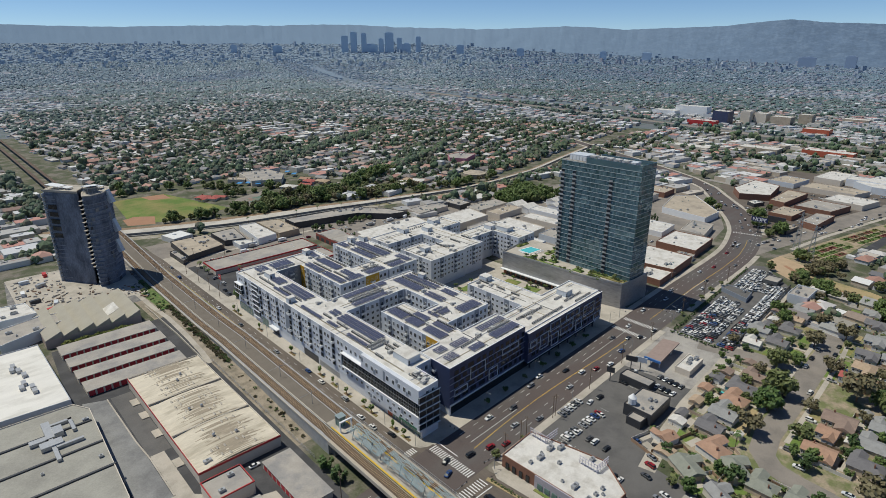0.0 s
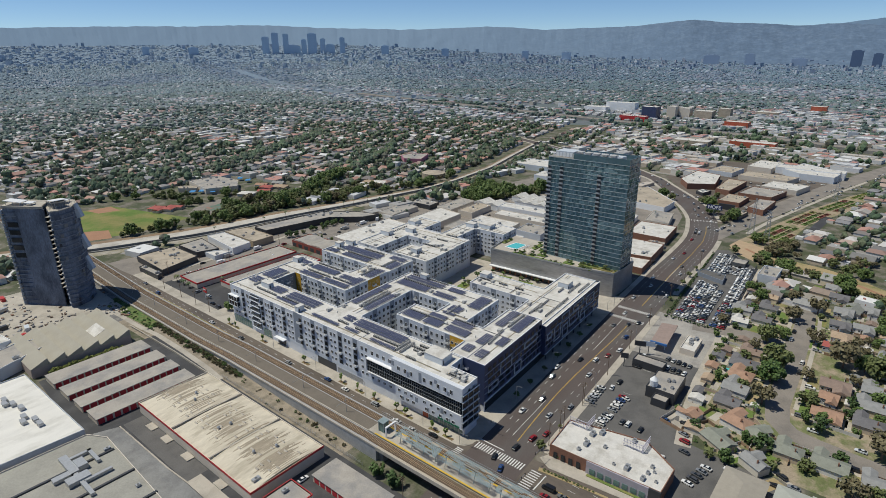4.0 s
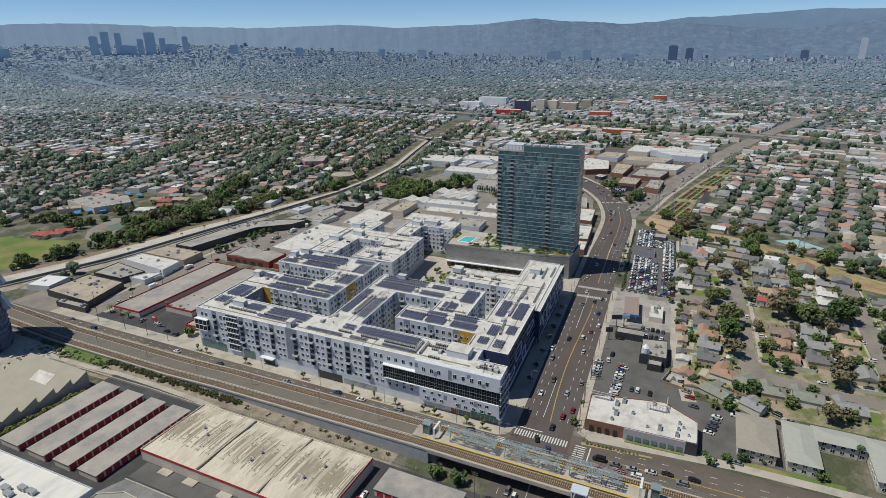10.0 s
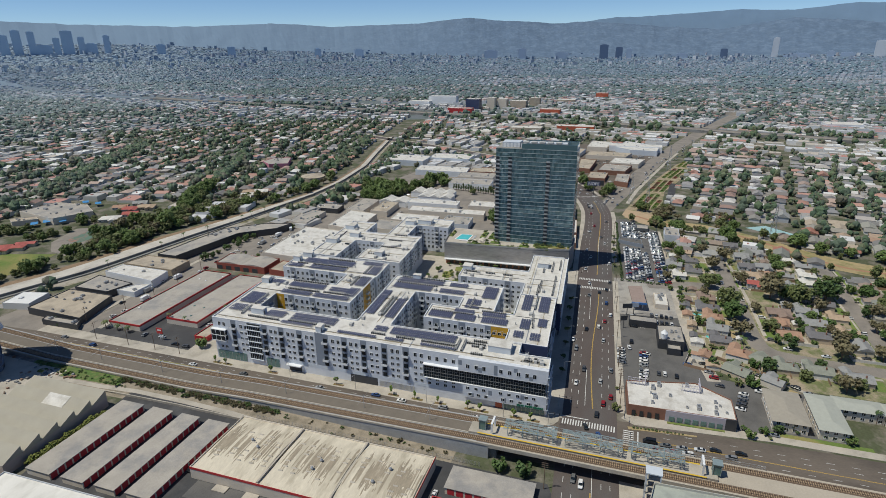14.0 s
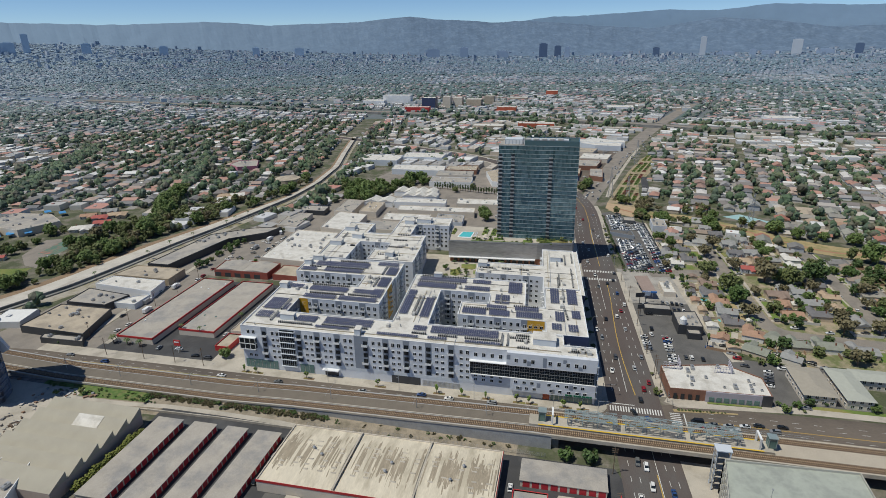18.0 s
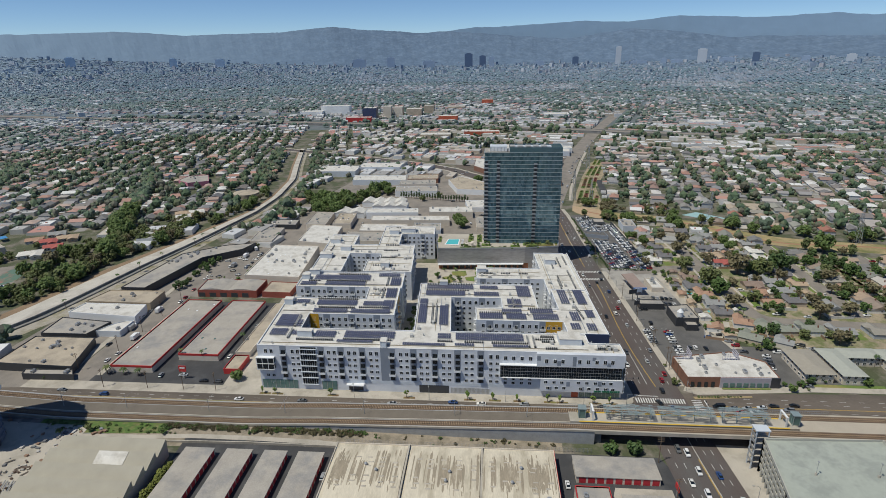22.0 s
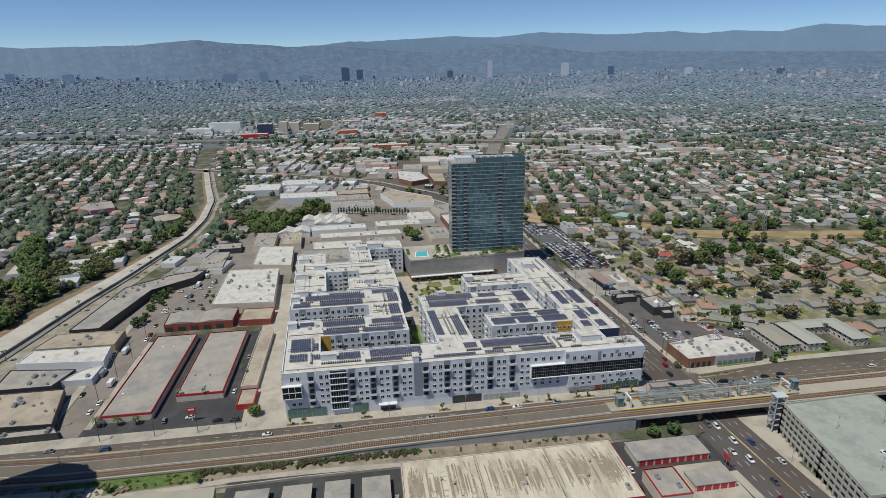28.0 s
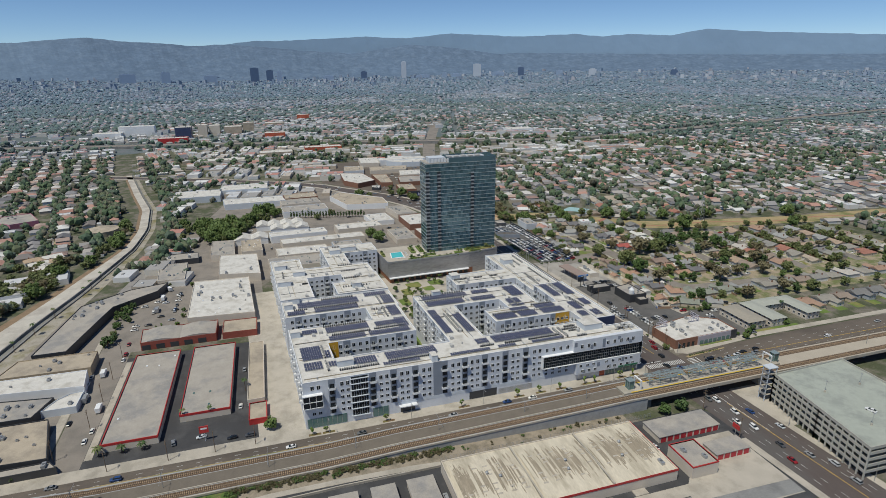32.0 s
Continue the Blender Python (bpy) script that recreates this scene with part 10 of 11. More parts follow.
# ---- industrial quarter beyond the block ----
for i, (*poly, h, wm, rm) in enumerate(quarter):
    flat_building("industrial_building", list(poly), h, M[wm], M[rm], "low industrial building with a " + {"roof_white": "white", "roof_grey": "grey felt", "roof_tan": "tan felt"}[rm] + " roof", "building", units=3, skylights=6, seed=60 + i)
for xa, xb, ya, yb in ((486, 504, 316, 364), (442, 460, 353, 384), (470, 486, 312, 350)):
    ob = thing("saw_roof_hall", "white hall with a row of pitched roofs", "hall", "pitched white halls", at=((xa + xb) / 2, (ya + yb) / 2, 0))
    part("wall", Mesh().box(xa, xb, ya, yb, -0.2, 5.5), M["panel_white"], ob)
    n = int((yb - ya) / 11)
    for k in range(n):
        y0 = ya + k * (yb - ya) / n
        part("roof", Mesh().gable(xa, xb, y0 + 0.3, y0 + (yb - ya) / n - 0.3, 5.5, 8.2, True, 0.25), M["roof_white"], ob)
for i in range(26):
    f = i / 25
    tree("column", 530 - 19 * f, 327 - 79 * f, 1.0)
for i in range(44):
    tree(_tr.choice(("big", "round", "oval")), 500 + _tr.uniform(-22, 30), 415 + _tr.uniform(-26, 22), _tr.uniform(0.7, 1.0))
for x, y in ((570, 361), (553, 339), (532, 282), (515, 300), (430, 255), (412, 250), (566, 176), (572, 171), (560, 158), (550, 160), (543, 156), (556, 152), (600, 226), (606, 238), (580, 222), (596, 184), (606, 196), (585, 176), (618, 196), (640, 190)):
    tree(_tr.choice(("big", "round")), x, y, 0.8)
nb_ = thing("painted_wall_sign", "dark shop wall with a bold white lettering", "sign", at=(596, 166, 0))
part("wall", Mesh().box(595, 596, 160, 176, 0, 6), M["panel_dark"], nb_)
for i, ch in enumerate("NOPE"):
    cu = bpy.data.curves.new("letter", "FONT")
    cu.body, cu.size, cu.extrude = ch, 4.6, 0.05
    tmp = new("tmp", cu)
    me = bpy.data.meshes.new_from_object(tmp.evaluated_get(bpy.context.evaluated_depsgraph_get()))
    bpy.data.objects.remove(tmp)
    me.materials.clear()
    me.materials.append(M["panel_white"])
    o = part("letter", me, [], nb_)
    o.matrix_basis = nb_.matrix_basis.inverted() @ pose(594.9, 174 - 3.6 * i, 1.4, 90, 0, -90)
# freeway across the plain
fr_y = list(range(-2500, 1700, 60))
setting("freeway", ribbon([(fwy(y), y) for y in fr_y], 15, 4.2), M["asphalt_old"], "grey concrete freeway across the plain", "freeway")
fw_ = Mesh()
for o in (-15.5, 15.5):
    for i in range(len(fr_y) - 1):
        a, b = fr_y[i], fr_y[i + 1]
        fw_.prism([(fwy(a) + o - 0.4, a), (fwy(b) + o - 0.4, b), (fwy(b) + o + 0.4, b), (fwy(a) + o + 0.4, a)], 0, 5.2)
setting("freeway_wall", fw_, M["concrete_dark"], "grey side wall of the freeway", "wall")
# mid-distance landmarks
for x, y, lx, ly, h, wm in ((1440, 640, 26, 78, 24, "panel_white"), (1335, 525, 30, 34, 28, "panel_navy"), (1372, 487, 26, 20, 28, "cream"), (1390, 462, 26, 24, 24, "cream"), (1270, 540, 22, 60, 12, "red"), (1390, 420, 30, 40, 20, "roof_tan"), (1430, 385, 24, 26, 24, "roof_tan"), (1290, 325, 24, 46, 12, "panel_red"), (840, 128, 22, 78, 9, "panel_white"), (1560, 320, 30, 50, 9, "roof_tan"), (1420, 700, 30, 60, 12, "panel_white"), (1700, 233, 26, 34, 16, "panel_red"),
                            (1180, -240, 40, 60, 9, "panel_white"), (760, -190, 16, 40, 8, "panel_white"), (664, 436, 40, 56, 8, "panel_pale"), (690, 380, 34, 60, 8, "panel_pale"), (1010, 330, 30, 60, 8, "roof_tan"), (1040, 240, 24, 70, 9, "panel_red"), (950, 420, 24, 70, 7, "cream"), (1350, 60, 40, 60, 9, "panel_white")):
    flat_building("landmark_block", rect(x - lx / 2, x + lx / 2, y - ly / 2, y + ly / 2), h, M[wm], M["roof_white"], "larger flat-roofed block standing above the houses", "building", units=2, seed=int(x))
WHITE, DARK = (-12.5, -19.9, -31.3), (-8.5, -24.3, 2.0, 0.6, -38.8)
# hazy skyline below the hills: bearing, height of its top, width
for d, top, w_ in ((55.5, 230, 46), (54.6, 255, 44), (53.6, 248, 36), (51.9, 214, 34), (51.1, 252, 60), (50.1, 218, 34), (48.2, 226, 34), (52.9, 176, 90), (49.4, 182, 60), (2.0, 130, 54), (0.6, 114, 44), (-0.3, 106, 34), (-8.5, 98, 40), (-12.5, 160, 34), (-13.6, 62, 60),
                   (-19.9, 138, 54), (-24.3, 114, 40), (-31.3, 100, 50), (-16.6, 84, 36), (-38.8, 92, 44), (-28.1, 92, 46), (12.9, 104, 90), (9.8, 112, 54), (6, 86, 80), (-5, 74, 70), (-22, 84, 90), (-14.5, 72, 90), (-17.8, 76, 70), (30, 132, 44), (26, 124, 60), (38, 150, 50), (62, 168, 60), (66, 172, 40), (44, 172, 50)):
    r = 3950.0
    a = radians(d)
    x, y = CX + r * math.cos(a), CY + r * math.sin(a)
    zb = plain_z(x, y)
    h = max(12.0, top - zb)
    ob = thing("distant_tower", "hazy grey-blue tower on the far skyline", "tower", "distant skyline", at=(x, y, zb))
    b_ = Mesh()
    b_.obox(x, y, zb + h / 2 - 2, 24, w_, h, d)
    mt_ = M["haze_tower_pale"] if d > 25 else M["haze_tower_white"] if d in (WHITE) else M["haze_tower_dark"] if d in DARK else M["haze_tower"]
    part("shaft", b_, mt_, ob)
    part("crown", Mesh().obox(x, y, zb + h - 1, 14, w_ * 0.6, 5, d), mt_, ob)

# ---- the plain of houses and trees ----
HOUSE_V = [(-5, -6.5, 0), (5, -6.5, 0), (5, 6.5, 0), (-5, 6.5, 0), (-5, -6.5, 2.9), (5, -6.5, 2.9), (5, 6.5, 2.9), (-5, 6.5, 2.9),
           (-5.5, -7, 2.85), (5.5, -7, 2.85), (5.5, 7, 2.85), (-5.5, 7, 2.85), (0, -7, 4.7), (0, 7, 4.7)]
HOUSE_F = [(0, 1, 5, 4), (1, 2, 6, 5), (2, 3, 7, 6), (3, 0, 4, 7), (9, 10, 13, 12), (11, 8, 12, 13), (8, 9, 12), (10, 11, 13)]
HOUSE_S = [0, 0, 0, 0, 1, 1, 1, 1]
HIP_V = HOUSE_V[:12] + [(0, -2.5, 4.6), (0, 2.5, 4.6)]
FLAT_V = [(-5, -5, 0), (5, -5, 0), (5, 5, 0), (-5, 5, 0), (-5, -5, 5), (5, -5, 5), (5, 5, 5), (-5, 5, 5),
          (-4.8, -4.8, 4.8), (4.8, -4.8, 4.8), (4.8, 4.8, 4.8), (-4.8, 4.8, 4.8), (-1.2, 0.8, 4.8), (0.4, 0.8, 4.8), (0.4, 2.0, 4.8), (-1.2, 2.0, 4.8), (-1.2, 0.8, 5.5), (0.4, 0.8, 5.5), (0.4, 2.0, 5.5), (-1.2, 2.0, 5.5)]
FLAT_F = [(0, 1, 5, 4), (1, 2, 6, 5), (2, 3, 7, 6), (3, 0, 4, 7), (8, 9, 10, 11), (12, 13, 17, 16), (13, 14, 18, 17), (14, 15, 19, 18), (15, 12, 16, 19), (16, 17, 18, 19)]
FLAT_S = [0, 0, 0, 0, 1, 1, 1, 1, 1, 1]


def lump(seed, sub=1):
    """A ragged leafy lump, one metre in radius, as vertices and faces."""
    bm = bmesh.new()
    bmesh.ops.create_icosphere(bm, subdivisions=sub, radius=1.0)
    rr = random.Random(seed)
    for v in bm.verts:
        v.co *= rr.uniform(0.62, 1.28)
        v.co.z *= 0.85
    vs, fs = [tuple(v.co) for v in bm.verts], [tuple(x.index for x in f.verts) for f in bm.faces]
    bm.free()
    return vs, fs


def shard(seed):
    """A small ragged clump of leaves for the distance."""
    rr = random.Random(seed)
    vs = [(x * rr.uniform(0.7, 1.25), y * rr.uniform(0.7, 1.25), z * rr.uniform(0.7, 1.1)) for x, y, z in ((1, 0, 0), (0, 1, 0), (-1, 0, 0), (0, -1, 0), (0, 0, 1), (0, 0, -0.8))]
    return vs, [(0, 1, 4), (1, 2, 4), (2, 3, 4), (3, 0, 4), (1, 0, 5), (2, 1, 5), (3, 2, 5), (0, 3, 5)]


# places that are built by hand: (x0, x1, y0, y1)
KEEP_OUT = [(84, 142, -1600, 1600), (-60, 142, 60, 520), (128, 345, 60, 512), (140, 215, -210, 130), (300, 480, 85, 160), (340, 480, 160, 420), (100, 250, 540, 720), (210, 372, 540, 728), (505, 560, 495, 540), (395, 460, 522, 560), (575, 635, 590, 640), (480, 640, 180, 440), (205, 372, -210, 92), (480, 640, 84, 200), (560, 660, 70, 200), (640, 890, 88, 245), (640, 800, 60, 100), (440, 480, -16, 60)]


def keep(x, y):
    for a, b, c, d in KEEP_OUT:
        if a < x < b and c < y < d:
            return False
    if 60 < x < 1300 and -20 < y - chan(x) < 24:
        return False
    if abs(y - lac(x)) < (22 if x < 540 else 34) and 0 < x < 900:
        return False
    bb = float(np.interp(x, [480, 522, 579, 683, 760, 845, 1005, 1150, 1500], [154, 148, 137, 116, 99, 78, 33, -12, -130]))
    if 500 < x < 1500 and -26 < y - bb < 20:
        return False
    tr_x = trail(y)
    if abs(x - tr_x) < 17 and -400 < y < 140:
        return False
    if abs(x - fwy(y)) < 30:
        return False
    return True


rng = np.random.default_rng(7)
houses, flats, trees, streets, yards = [], [], [], [], []


def district(x0, x1, y0, y1, ang, inside_of, block=47.0, lot=13.4, works=0.0):
    """Lots on parallel streets, turned by ang, kept where inside_of(x, y); the rows change direction from quarter to quarter."""
    mx, my_ = (x0 + x1) / 2, (y0 + y1) / 2
    R = 0.75 * max(x1 - x0, y1 - y0)
    for turn in (0, 1):
        an = ang + turn * math.pi / 2
        ca, sa = math.cos(an), math.sin(an)
        for v in np.arange(-R, R, block):
            for iu, u in enumerate(np.arange(-R, R, lot)):
                if iu % 11 == 10:
                    continue                      # cross streets
                for side_ in (-1, 1):
                    uu, vv = u + rng.uniform(-2.5, 2.5), v + side_ * (12 + rng.uniform(-2.5, 2.5))
                    xx, yy = mx + ca * uu - sa * vv, my_ + sa * uu + ca * vv
                    if not (x0 < xx < x1 and y0 < yy < y1) or not inside_of(xx, yy) or not keep(xx, yy):
                        continue
                    quarter_ = noise.cell(Vector((xx / 430.0 + 0.31, yy / 360.0 + 0.17, 1.5)))
                    if (quarter_ > 0.62) != bool(turn):
                        continue
                    r = math.hypot(xx - CX, yy - CY)
                    bear = math.degrees(math.atan2(yy - CY, xx - CX))
                    if r > 3550 or not -68 < bear < 104 and r > 800:
                        continue
                    if side_ > 0 and r < 2600:
                        streets.append((mx + ca * u - sa * (v + block / 2), my_ + sa * u + ca * (v + block / 2), lot * 1.03, 9.5, 1.0, an))
                    dist = noise.noise(Vector((xx * 0.0019, yy * 0.0019, 4.2)))
                    band_ = abs(xx - fwy(yy)) < 190 and yy > -350
                    if dist > 0.34 and not (yy < 70 and xx < 1100) or band_ or (480 < xx < 900 and 120 < yy < 470) or rng.random() < works:
                        if rng.random() < 0.58:
                            flats.append((xx, yy, rng.uniform(1.2, 3.0), rng.uniform(1.0, 2.1), rng.uniform(0.7, 1.3), an))
                        elif rng.random() < 0.75:
                            trees.append((xx, yy, rng.uniform(0.7, 1.3)))
                        continue
                    if rng.random() < 0.10:
                        flats.append((xx, yy, rng.uniform(0.9, 1.5), rng.uniform(1.0, 1.5), rng.uniform(0.7, 1.2), an))
                    elif rng.random() < 0.95:
                        houses.append((xx, yy, rng.uniform(0.9, 1.2), rng.uniform(0.8, 1.25), rng.uniform(0.9, 1.2) * (1.6 if rng.random() < 0.1 else 1), an + (math.pi / 2 if rng.random() < 0.5 else 0)))
                    if r < 1500 and rng.random() < 0.5:
                        flats.append((xx - sa * side_ * 10.5, yy + ca * side_ * 10.5, rng.uniform(0.4, 0.75), 0.6, 0.5, an))
                    if r < 2000:
                        fy = side_ * (8.5 + rng.uniform(-1, 1))
                        yards.append((xx + ca * 2 - sa * fy, yy + sa * 2 + ca * fy, rng.uniform(5, 13), rng.uniform(3, 6), 1.0, an))
                    lush = (0.46 + 0.75 * noise.noise(Vector((xx * 0.006, yy * 0.006, 9.0)))) * (0.8 if yy < 150 and r < 1200 else 1.0) + (0.10 if r > 1200 else 0.0) + (0.08 if yy > 480 else 0.0)
                    for k in range(5):
                        if rng.random() < lush:
                            w = (rng.uniform(7, 10.5) if r > 850 and rng.random() < 0.75 else rng.uniform(4, 17)) * (1 if rng.random() < 0.65 else -1) * side_
                            du = rng.uniform(-9, 9)
                            trees.append((xx + ca * du - sa * w, yy + sa * du + ca * w, rng.choice((0.5, 0.7, 0.9, 1.1, 1.5), p=(0.2, 0.3, 0.25, 0.15, 0.1))))


district(130, 1180, -900, 1500, -0.18, lambda x, y: x < fwy(y) and y < 470)
district(130, 1400, 300, 1900, 0.22, lambda x, y: y >= 470 and x < 1500)
district(900, 3700, -2600, 1100, -0.30, lambda x, y: x >= fwy(y) and y < 0.25 * x + 100)
district(900, 3700, 0, 3600, 0.18, lambda x, y: y >= 0.25 * x + 100 and (x >= fwy(y) or y > 1400) and (y < 470 or x >= 1500 or y > 1900))
district(130, 1600, -2600, -880, -0.18, lambda x, y: x < fwy(y))
district(100, 1600, 1850, 3700, 0.22, lambda x, y: y >= 1900 and x < fwy(y))
district(-900, 84, 520, 3600, 0.05, lambda x, y: x < 80 - 0.0 * y, works=0.45)
district(-500, 90, -900, 40, 0.0, lambda x, y: x < 84, works=0.5)
district(-400, 15, 370, 520, 0.0, lambda x, y: x < 0, works=0.8)
for k in range(360):                              # a long belt of trees and a wooded park edge
    f = rng.random()
    xx, yy = 318 + 310 * f + rng.uniform(-7, 7), 551 + 138 * f + rng.uniform(-6, 6)
    if f < 0.5 and k % 4:
        tree(_tr.choice(("round", "oval", "big", "round")), xx, yy, float(rng.uniform(0.7, 1.1)))
    else:
        trees.append((xx, yy, rng.uniform(0.8, 1.4)))
for k in range(90):
    xx = rng.uniform(235, 440)
    tree(_tr.choice(("round", "oval", "round", "olive")), xx, chan(xx) + 19 + rng.gamma(2.0, 12), float(rng.uniform(0.7, 1.2)))
for k in range(320):
    f = rng.random()
    trees.append((365 + 330 * f + rng.uniform(-12, 12), 778 + 165 * f + rng.uniform(-10, 10), rng.uniform(0.9, 1.5)))
for k in range(260):
    xx = rng.uniform(480, 900)
    trees.append((xx, chan(xx) + rng.choice((-1, 1)) * (22 + rng.gamma(1.5, 9)), rng.uniform(0.8, 1.4)))
for k in range(520):
    yy = rng.uniform(-900, 1300)
    trees.append((fwy(yy) + rng.choice((-1, 1)) * rng.uniform(31, 52), yy, rng.uniform(0.9, 1.9)))
for k in range(120):
    trees.append((rng.uniform(60, 130), 700 + rng.uniform(-20, 250), rng.uniform(0.9, 1.5)))
# larger flat roofs strung along the main streets of the plain
for (xa, ya), (xb, yb) in (((1290, -900), (1560, 1500)), ((1720, -1300), (2020, 1800)), ((2250, -1600), (2650, 2200)), ((2900, -1900), (3250, 2500)), ((700, -380), (3300, -1000)), ((1150, 120), (3400, 560)), ((900, 900), (2600, 2500)), ((1300, -60), (3400, -250))):
    run = math.hypot(xb - xa, yb - ya)
    an = math.atan2(yb - ya, xb - xa)
    for k in range(int(run / 30)):
        f = (k + rng.uniform(-0.4, 0.4)) * 30 / run
        for side_ in (-1, 1):
            if rng.random() < 0.62:
                w = side_ * rng.uniform(20, 34)
                flats.append((xa + (xb - xa) * f - math.sin(an) * w, ya + (yb - ya) * f + math.cos(an) * w, rng.uniform(1.1, 2.6), rng.uniform(1.0, 2.0), rng.uniform(0.9, 2.2), an))
QV, QF = [(-0.5, -0.5, 0), (0.5, -0.5, 0), (0.5, 0.5, 0), (-0.5, 0.5, 0)], [(0, 1, 2, 3)]
for nm, src_, zz_, mt, lab, cat in (("far_streets", streets, 0.06, mat("pale_old_asphalt", (0.27, 0.255, 0.24), 0.9, vary=0.15, scale=0.05, fine=0.6), "grey residential streets across the plain", "streets"),
                                    ("far_yards", yards, 0.05, mat("yards_of_the_plain", (0.3, 0.3, 0.2), 0.95, vary=0.15, scale=0.2, spread=[(0.15, 0.19, 0.06), (0.46, 0.42, 0.36), (0.36, 0.29, 0.18), (0.13, 0.17, 0.05), (0.50, 0.46, 0.40), (0.30, 0.24, 0.16)]), "lawns, drives and bare yards of the plain", "yards")):
    q_ = np.array([s_ for s_ in src_ if keep(s_[0], s_[1])])
    swarm(nm, QV, QF, place(q_[:, 0], q_[:, 1], np.array([plain_z(x_, y_) for x_, y_ in q_[:, :2]]) + zz_, q_[:, 2], q_[:, 3], q_[:, 4], q_[:, 5]), mt, lab, cat)
H = np.array(houses)
F = np.array(flats)
T = np.array([t for t in trees if keep(t[0], t[1])])
# more trees across the farther quarters
T2 = T[np.hypot(T[:, 0] - CX, T[:, 1] - CY) > 1600].copy()
T2[:, :2] += rng.uniform(-13, 13, (len(T2), 2))
T2 = T2[rng.random(len(T2)) < 0.55]
T2 = T2[np.array([keep(a, b) for a, b in T2[:, :2]], bool)]
T = np.concatenate([T, T2])


def rise(a):
    return np.array([plain_z(x_, y_) for x_, y_ in a[:, :2]])


hr, fr_, tr = (np.hypot(a[:, 0] - CX, a[:, 1] - CY) for a in (H, F, T))
# the houses just beyond the trail are things of their own
close = (H[:, 0] < 500) & (H[:, 1] > -110) & (H[:, 1] < 62) & (H[:, 0] > 372)
order = np.argsort(np.hypot(H[:, 0] - 400, H[:, 1] - 20) + 1e6 * ~close)[:min(int(close.sum()), 70)]
for hx, hy, sx, sy, sz, yaw in H[order]:
    ob = thing("house", "low stucco house with a shingle roof beyond the trail", "house", "houses beyond the trail", at=(hx, hy, 0))
    m_ = pose(hx, hy, -0.05, 0, 0, math.degrees(yaw)) @ Matrix.Diagonal((sx, sy, sz, 1))
    for nm, fs_, mt in (("wall", HOUSE_F[:4], M["house_wall"]), ("roof", HOUSE_F[4:], M["house_roof"])):
        used = sorted({i for f in fs_ for i in f})
        part(nm, Mesh().add([tuple(m_ @ Vector(HOUSE_V[i])) for i in used], [tuple(used.index(i) for i in f) for f in fs_]), mt, ob)
keep_h = np.ones(len(H), bool)
keep_h[order] = False
H, hr = H[keep_h], hr[keep_h]
half = rng.random(len(H)) < 0.55


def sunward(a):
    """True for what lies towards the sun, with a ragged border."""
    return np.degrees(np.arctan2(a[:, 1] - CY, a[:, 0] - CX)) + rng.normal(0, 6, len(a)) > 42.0


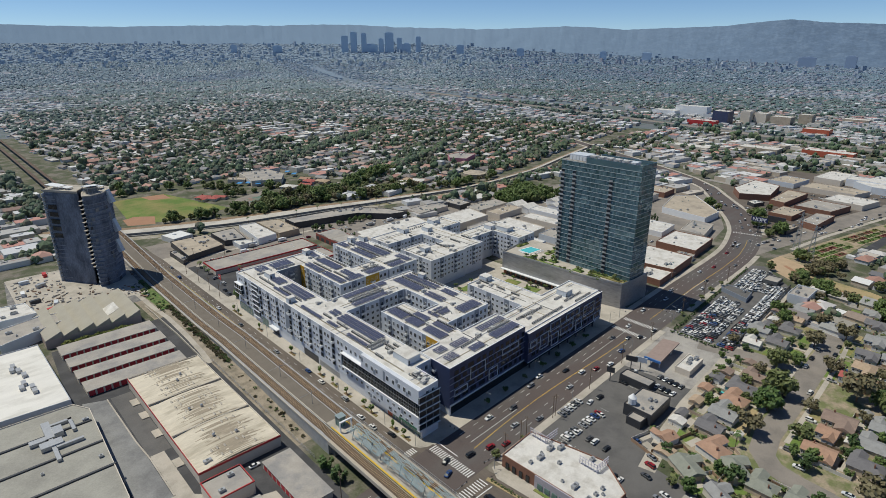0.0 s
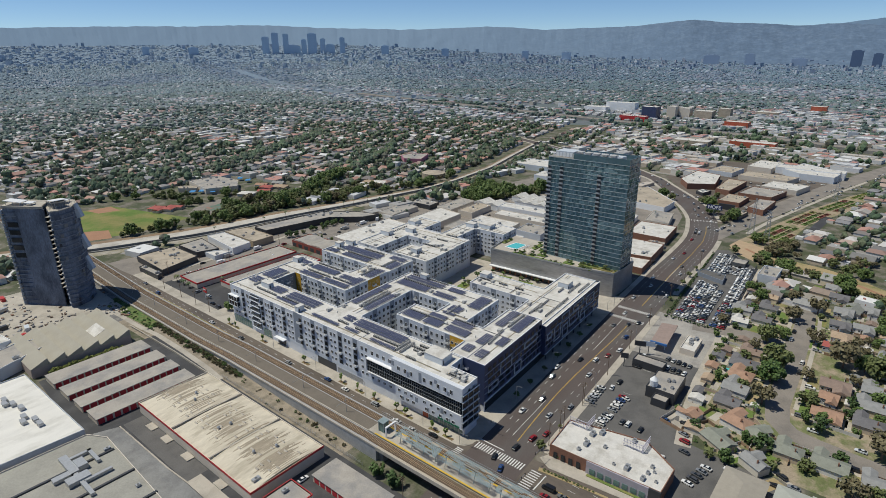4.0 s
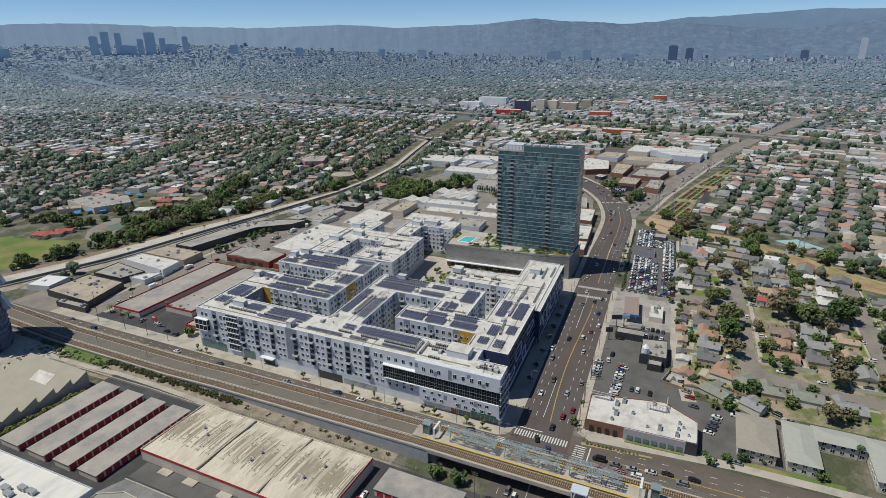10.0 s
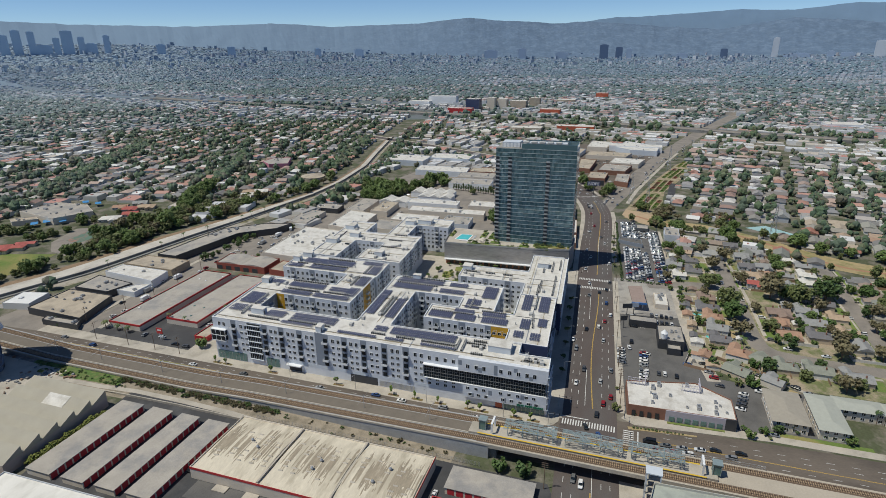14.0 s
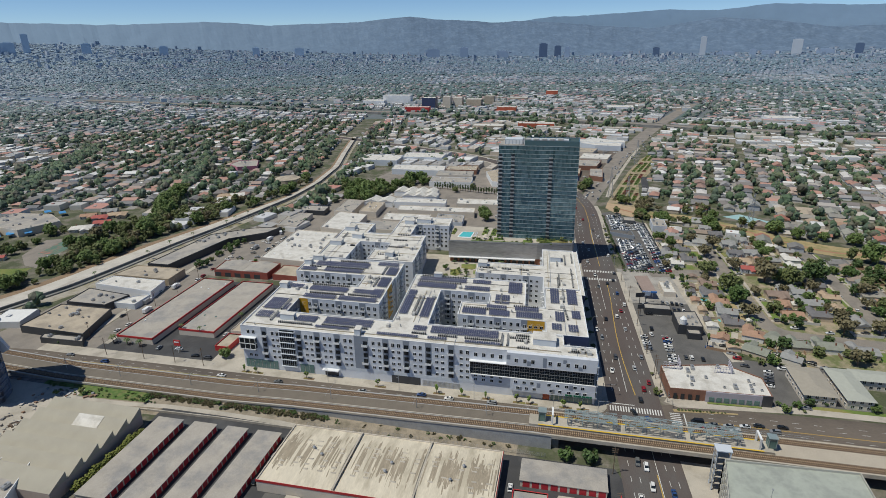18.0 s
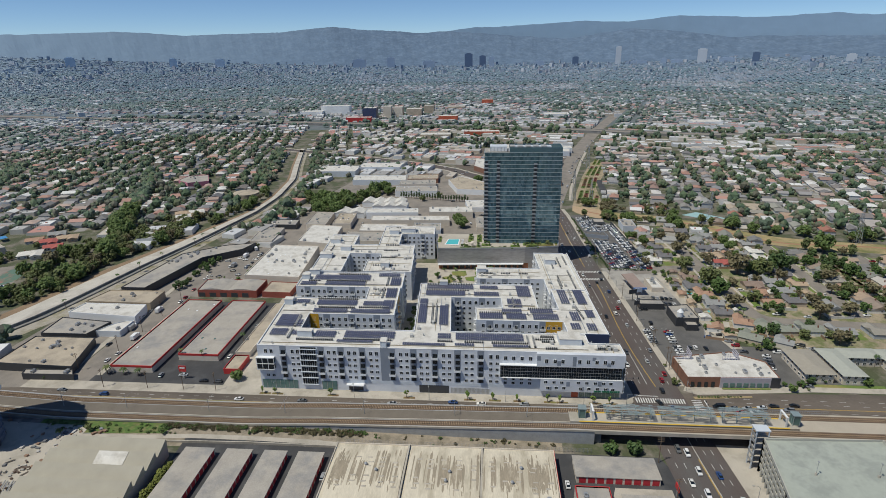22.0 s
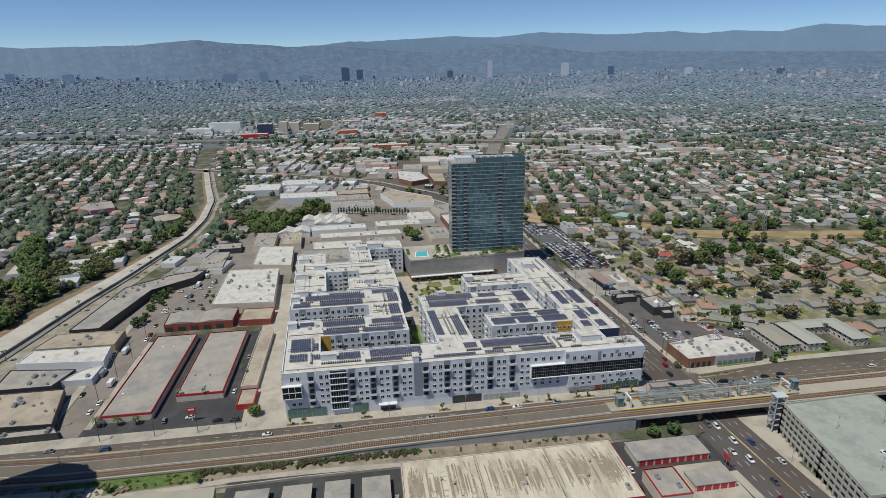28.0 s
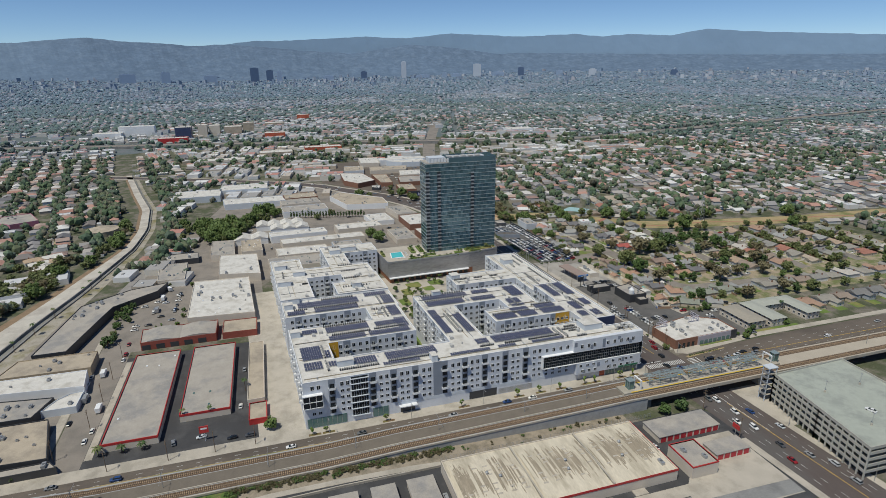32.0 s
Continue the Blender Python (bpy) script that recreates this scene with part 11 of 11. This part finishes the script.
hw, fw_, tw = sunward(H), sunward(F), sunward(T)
inner = 0.0
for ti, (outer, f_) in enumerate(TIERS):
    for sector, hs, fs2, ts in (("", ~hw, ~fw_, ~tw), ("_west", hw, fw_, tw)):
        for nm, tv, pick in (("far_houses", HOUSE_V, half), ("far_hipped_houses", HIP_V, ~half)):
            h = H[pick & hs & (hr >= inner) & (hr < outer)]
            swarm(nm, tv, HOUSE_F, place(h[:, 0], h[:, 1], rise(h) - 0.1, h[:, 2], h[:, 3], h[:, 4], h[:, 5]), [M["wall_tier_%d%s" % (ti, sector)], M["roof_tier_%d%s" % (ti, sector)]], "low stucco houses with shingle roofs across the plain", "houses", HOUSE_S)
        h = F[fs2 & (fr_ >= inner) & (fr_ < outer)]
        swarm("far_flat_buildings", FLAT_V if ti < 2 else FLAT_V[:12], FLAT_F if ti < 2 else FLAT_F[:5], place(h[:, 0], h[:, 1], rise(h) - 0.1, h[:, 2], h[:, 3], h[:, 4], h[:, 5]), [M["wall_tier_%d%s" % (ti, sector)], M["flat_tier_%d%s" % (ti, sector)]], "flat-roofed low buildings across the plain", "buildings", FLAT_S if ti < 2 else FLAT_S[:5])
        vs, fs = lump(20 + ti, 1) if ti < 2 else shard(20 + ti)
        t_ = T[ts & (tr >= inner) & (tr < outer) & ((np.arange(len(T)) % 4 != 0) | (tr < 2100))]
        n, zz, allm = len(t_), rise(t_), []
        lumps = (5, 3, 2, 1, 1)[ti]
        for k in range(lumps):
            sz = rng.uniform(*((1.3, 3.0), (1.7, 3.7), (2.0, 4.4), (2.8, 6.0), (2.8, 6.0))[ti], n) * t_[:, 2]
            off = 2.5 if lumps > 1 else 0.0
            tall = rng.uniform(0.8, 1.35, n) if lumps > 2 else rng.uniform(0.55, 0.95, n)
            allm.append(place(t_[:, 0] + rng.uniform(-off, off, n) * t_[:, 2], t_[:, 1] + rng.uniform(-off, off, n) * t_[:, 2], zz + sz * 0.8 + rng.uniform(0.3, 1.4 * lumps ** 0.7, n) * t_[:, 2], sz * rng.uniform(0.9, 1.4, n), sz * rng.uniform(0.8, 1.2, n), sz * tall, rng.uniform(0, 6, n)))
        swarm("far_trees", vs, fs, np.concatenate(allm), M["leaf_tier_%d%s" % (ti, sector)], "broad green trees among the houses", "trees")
    inner = outer
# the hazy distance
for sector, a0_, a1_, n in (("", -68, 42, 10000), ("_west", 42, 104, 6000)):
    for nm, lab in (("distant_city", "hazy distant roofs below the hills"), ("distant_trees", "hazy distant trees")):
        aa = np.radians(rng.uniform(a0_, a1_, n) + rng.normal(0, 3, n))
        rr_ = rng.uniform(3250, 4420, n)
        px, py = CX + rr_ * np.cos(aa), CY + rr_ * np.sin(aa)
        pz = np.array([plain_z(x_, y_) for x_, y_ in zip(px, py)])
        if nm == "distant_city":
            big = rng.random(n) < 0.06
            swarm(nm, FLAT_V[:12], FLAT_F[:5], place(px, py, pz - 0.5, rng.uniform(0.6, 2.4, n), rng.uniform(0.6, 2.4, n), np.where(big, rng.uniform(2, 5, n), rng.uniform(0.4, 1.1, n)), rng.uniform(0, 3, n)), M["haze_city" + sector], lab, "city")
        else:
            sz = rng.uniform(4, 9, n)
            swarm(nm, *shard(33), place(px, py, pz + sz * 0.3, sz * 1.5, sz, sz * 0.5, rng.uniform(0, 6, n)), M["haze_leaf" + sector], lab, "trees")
plant_rest()
park_rest()

for ob in SOURCES:
    for o in list(ob.children_recursive) + [ob]:
        bpy.data.objects.remove(o)
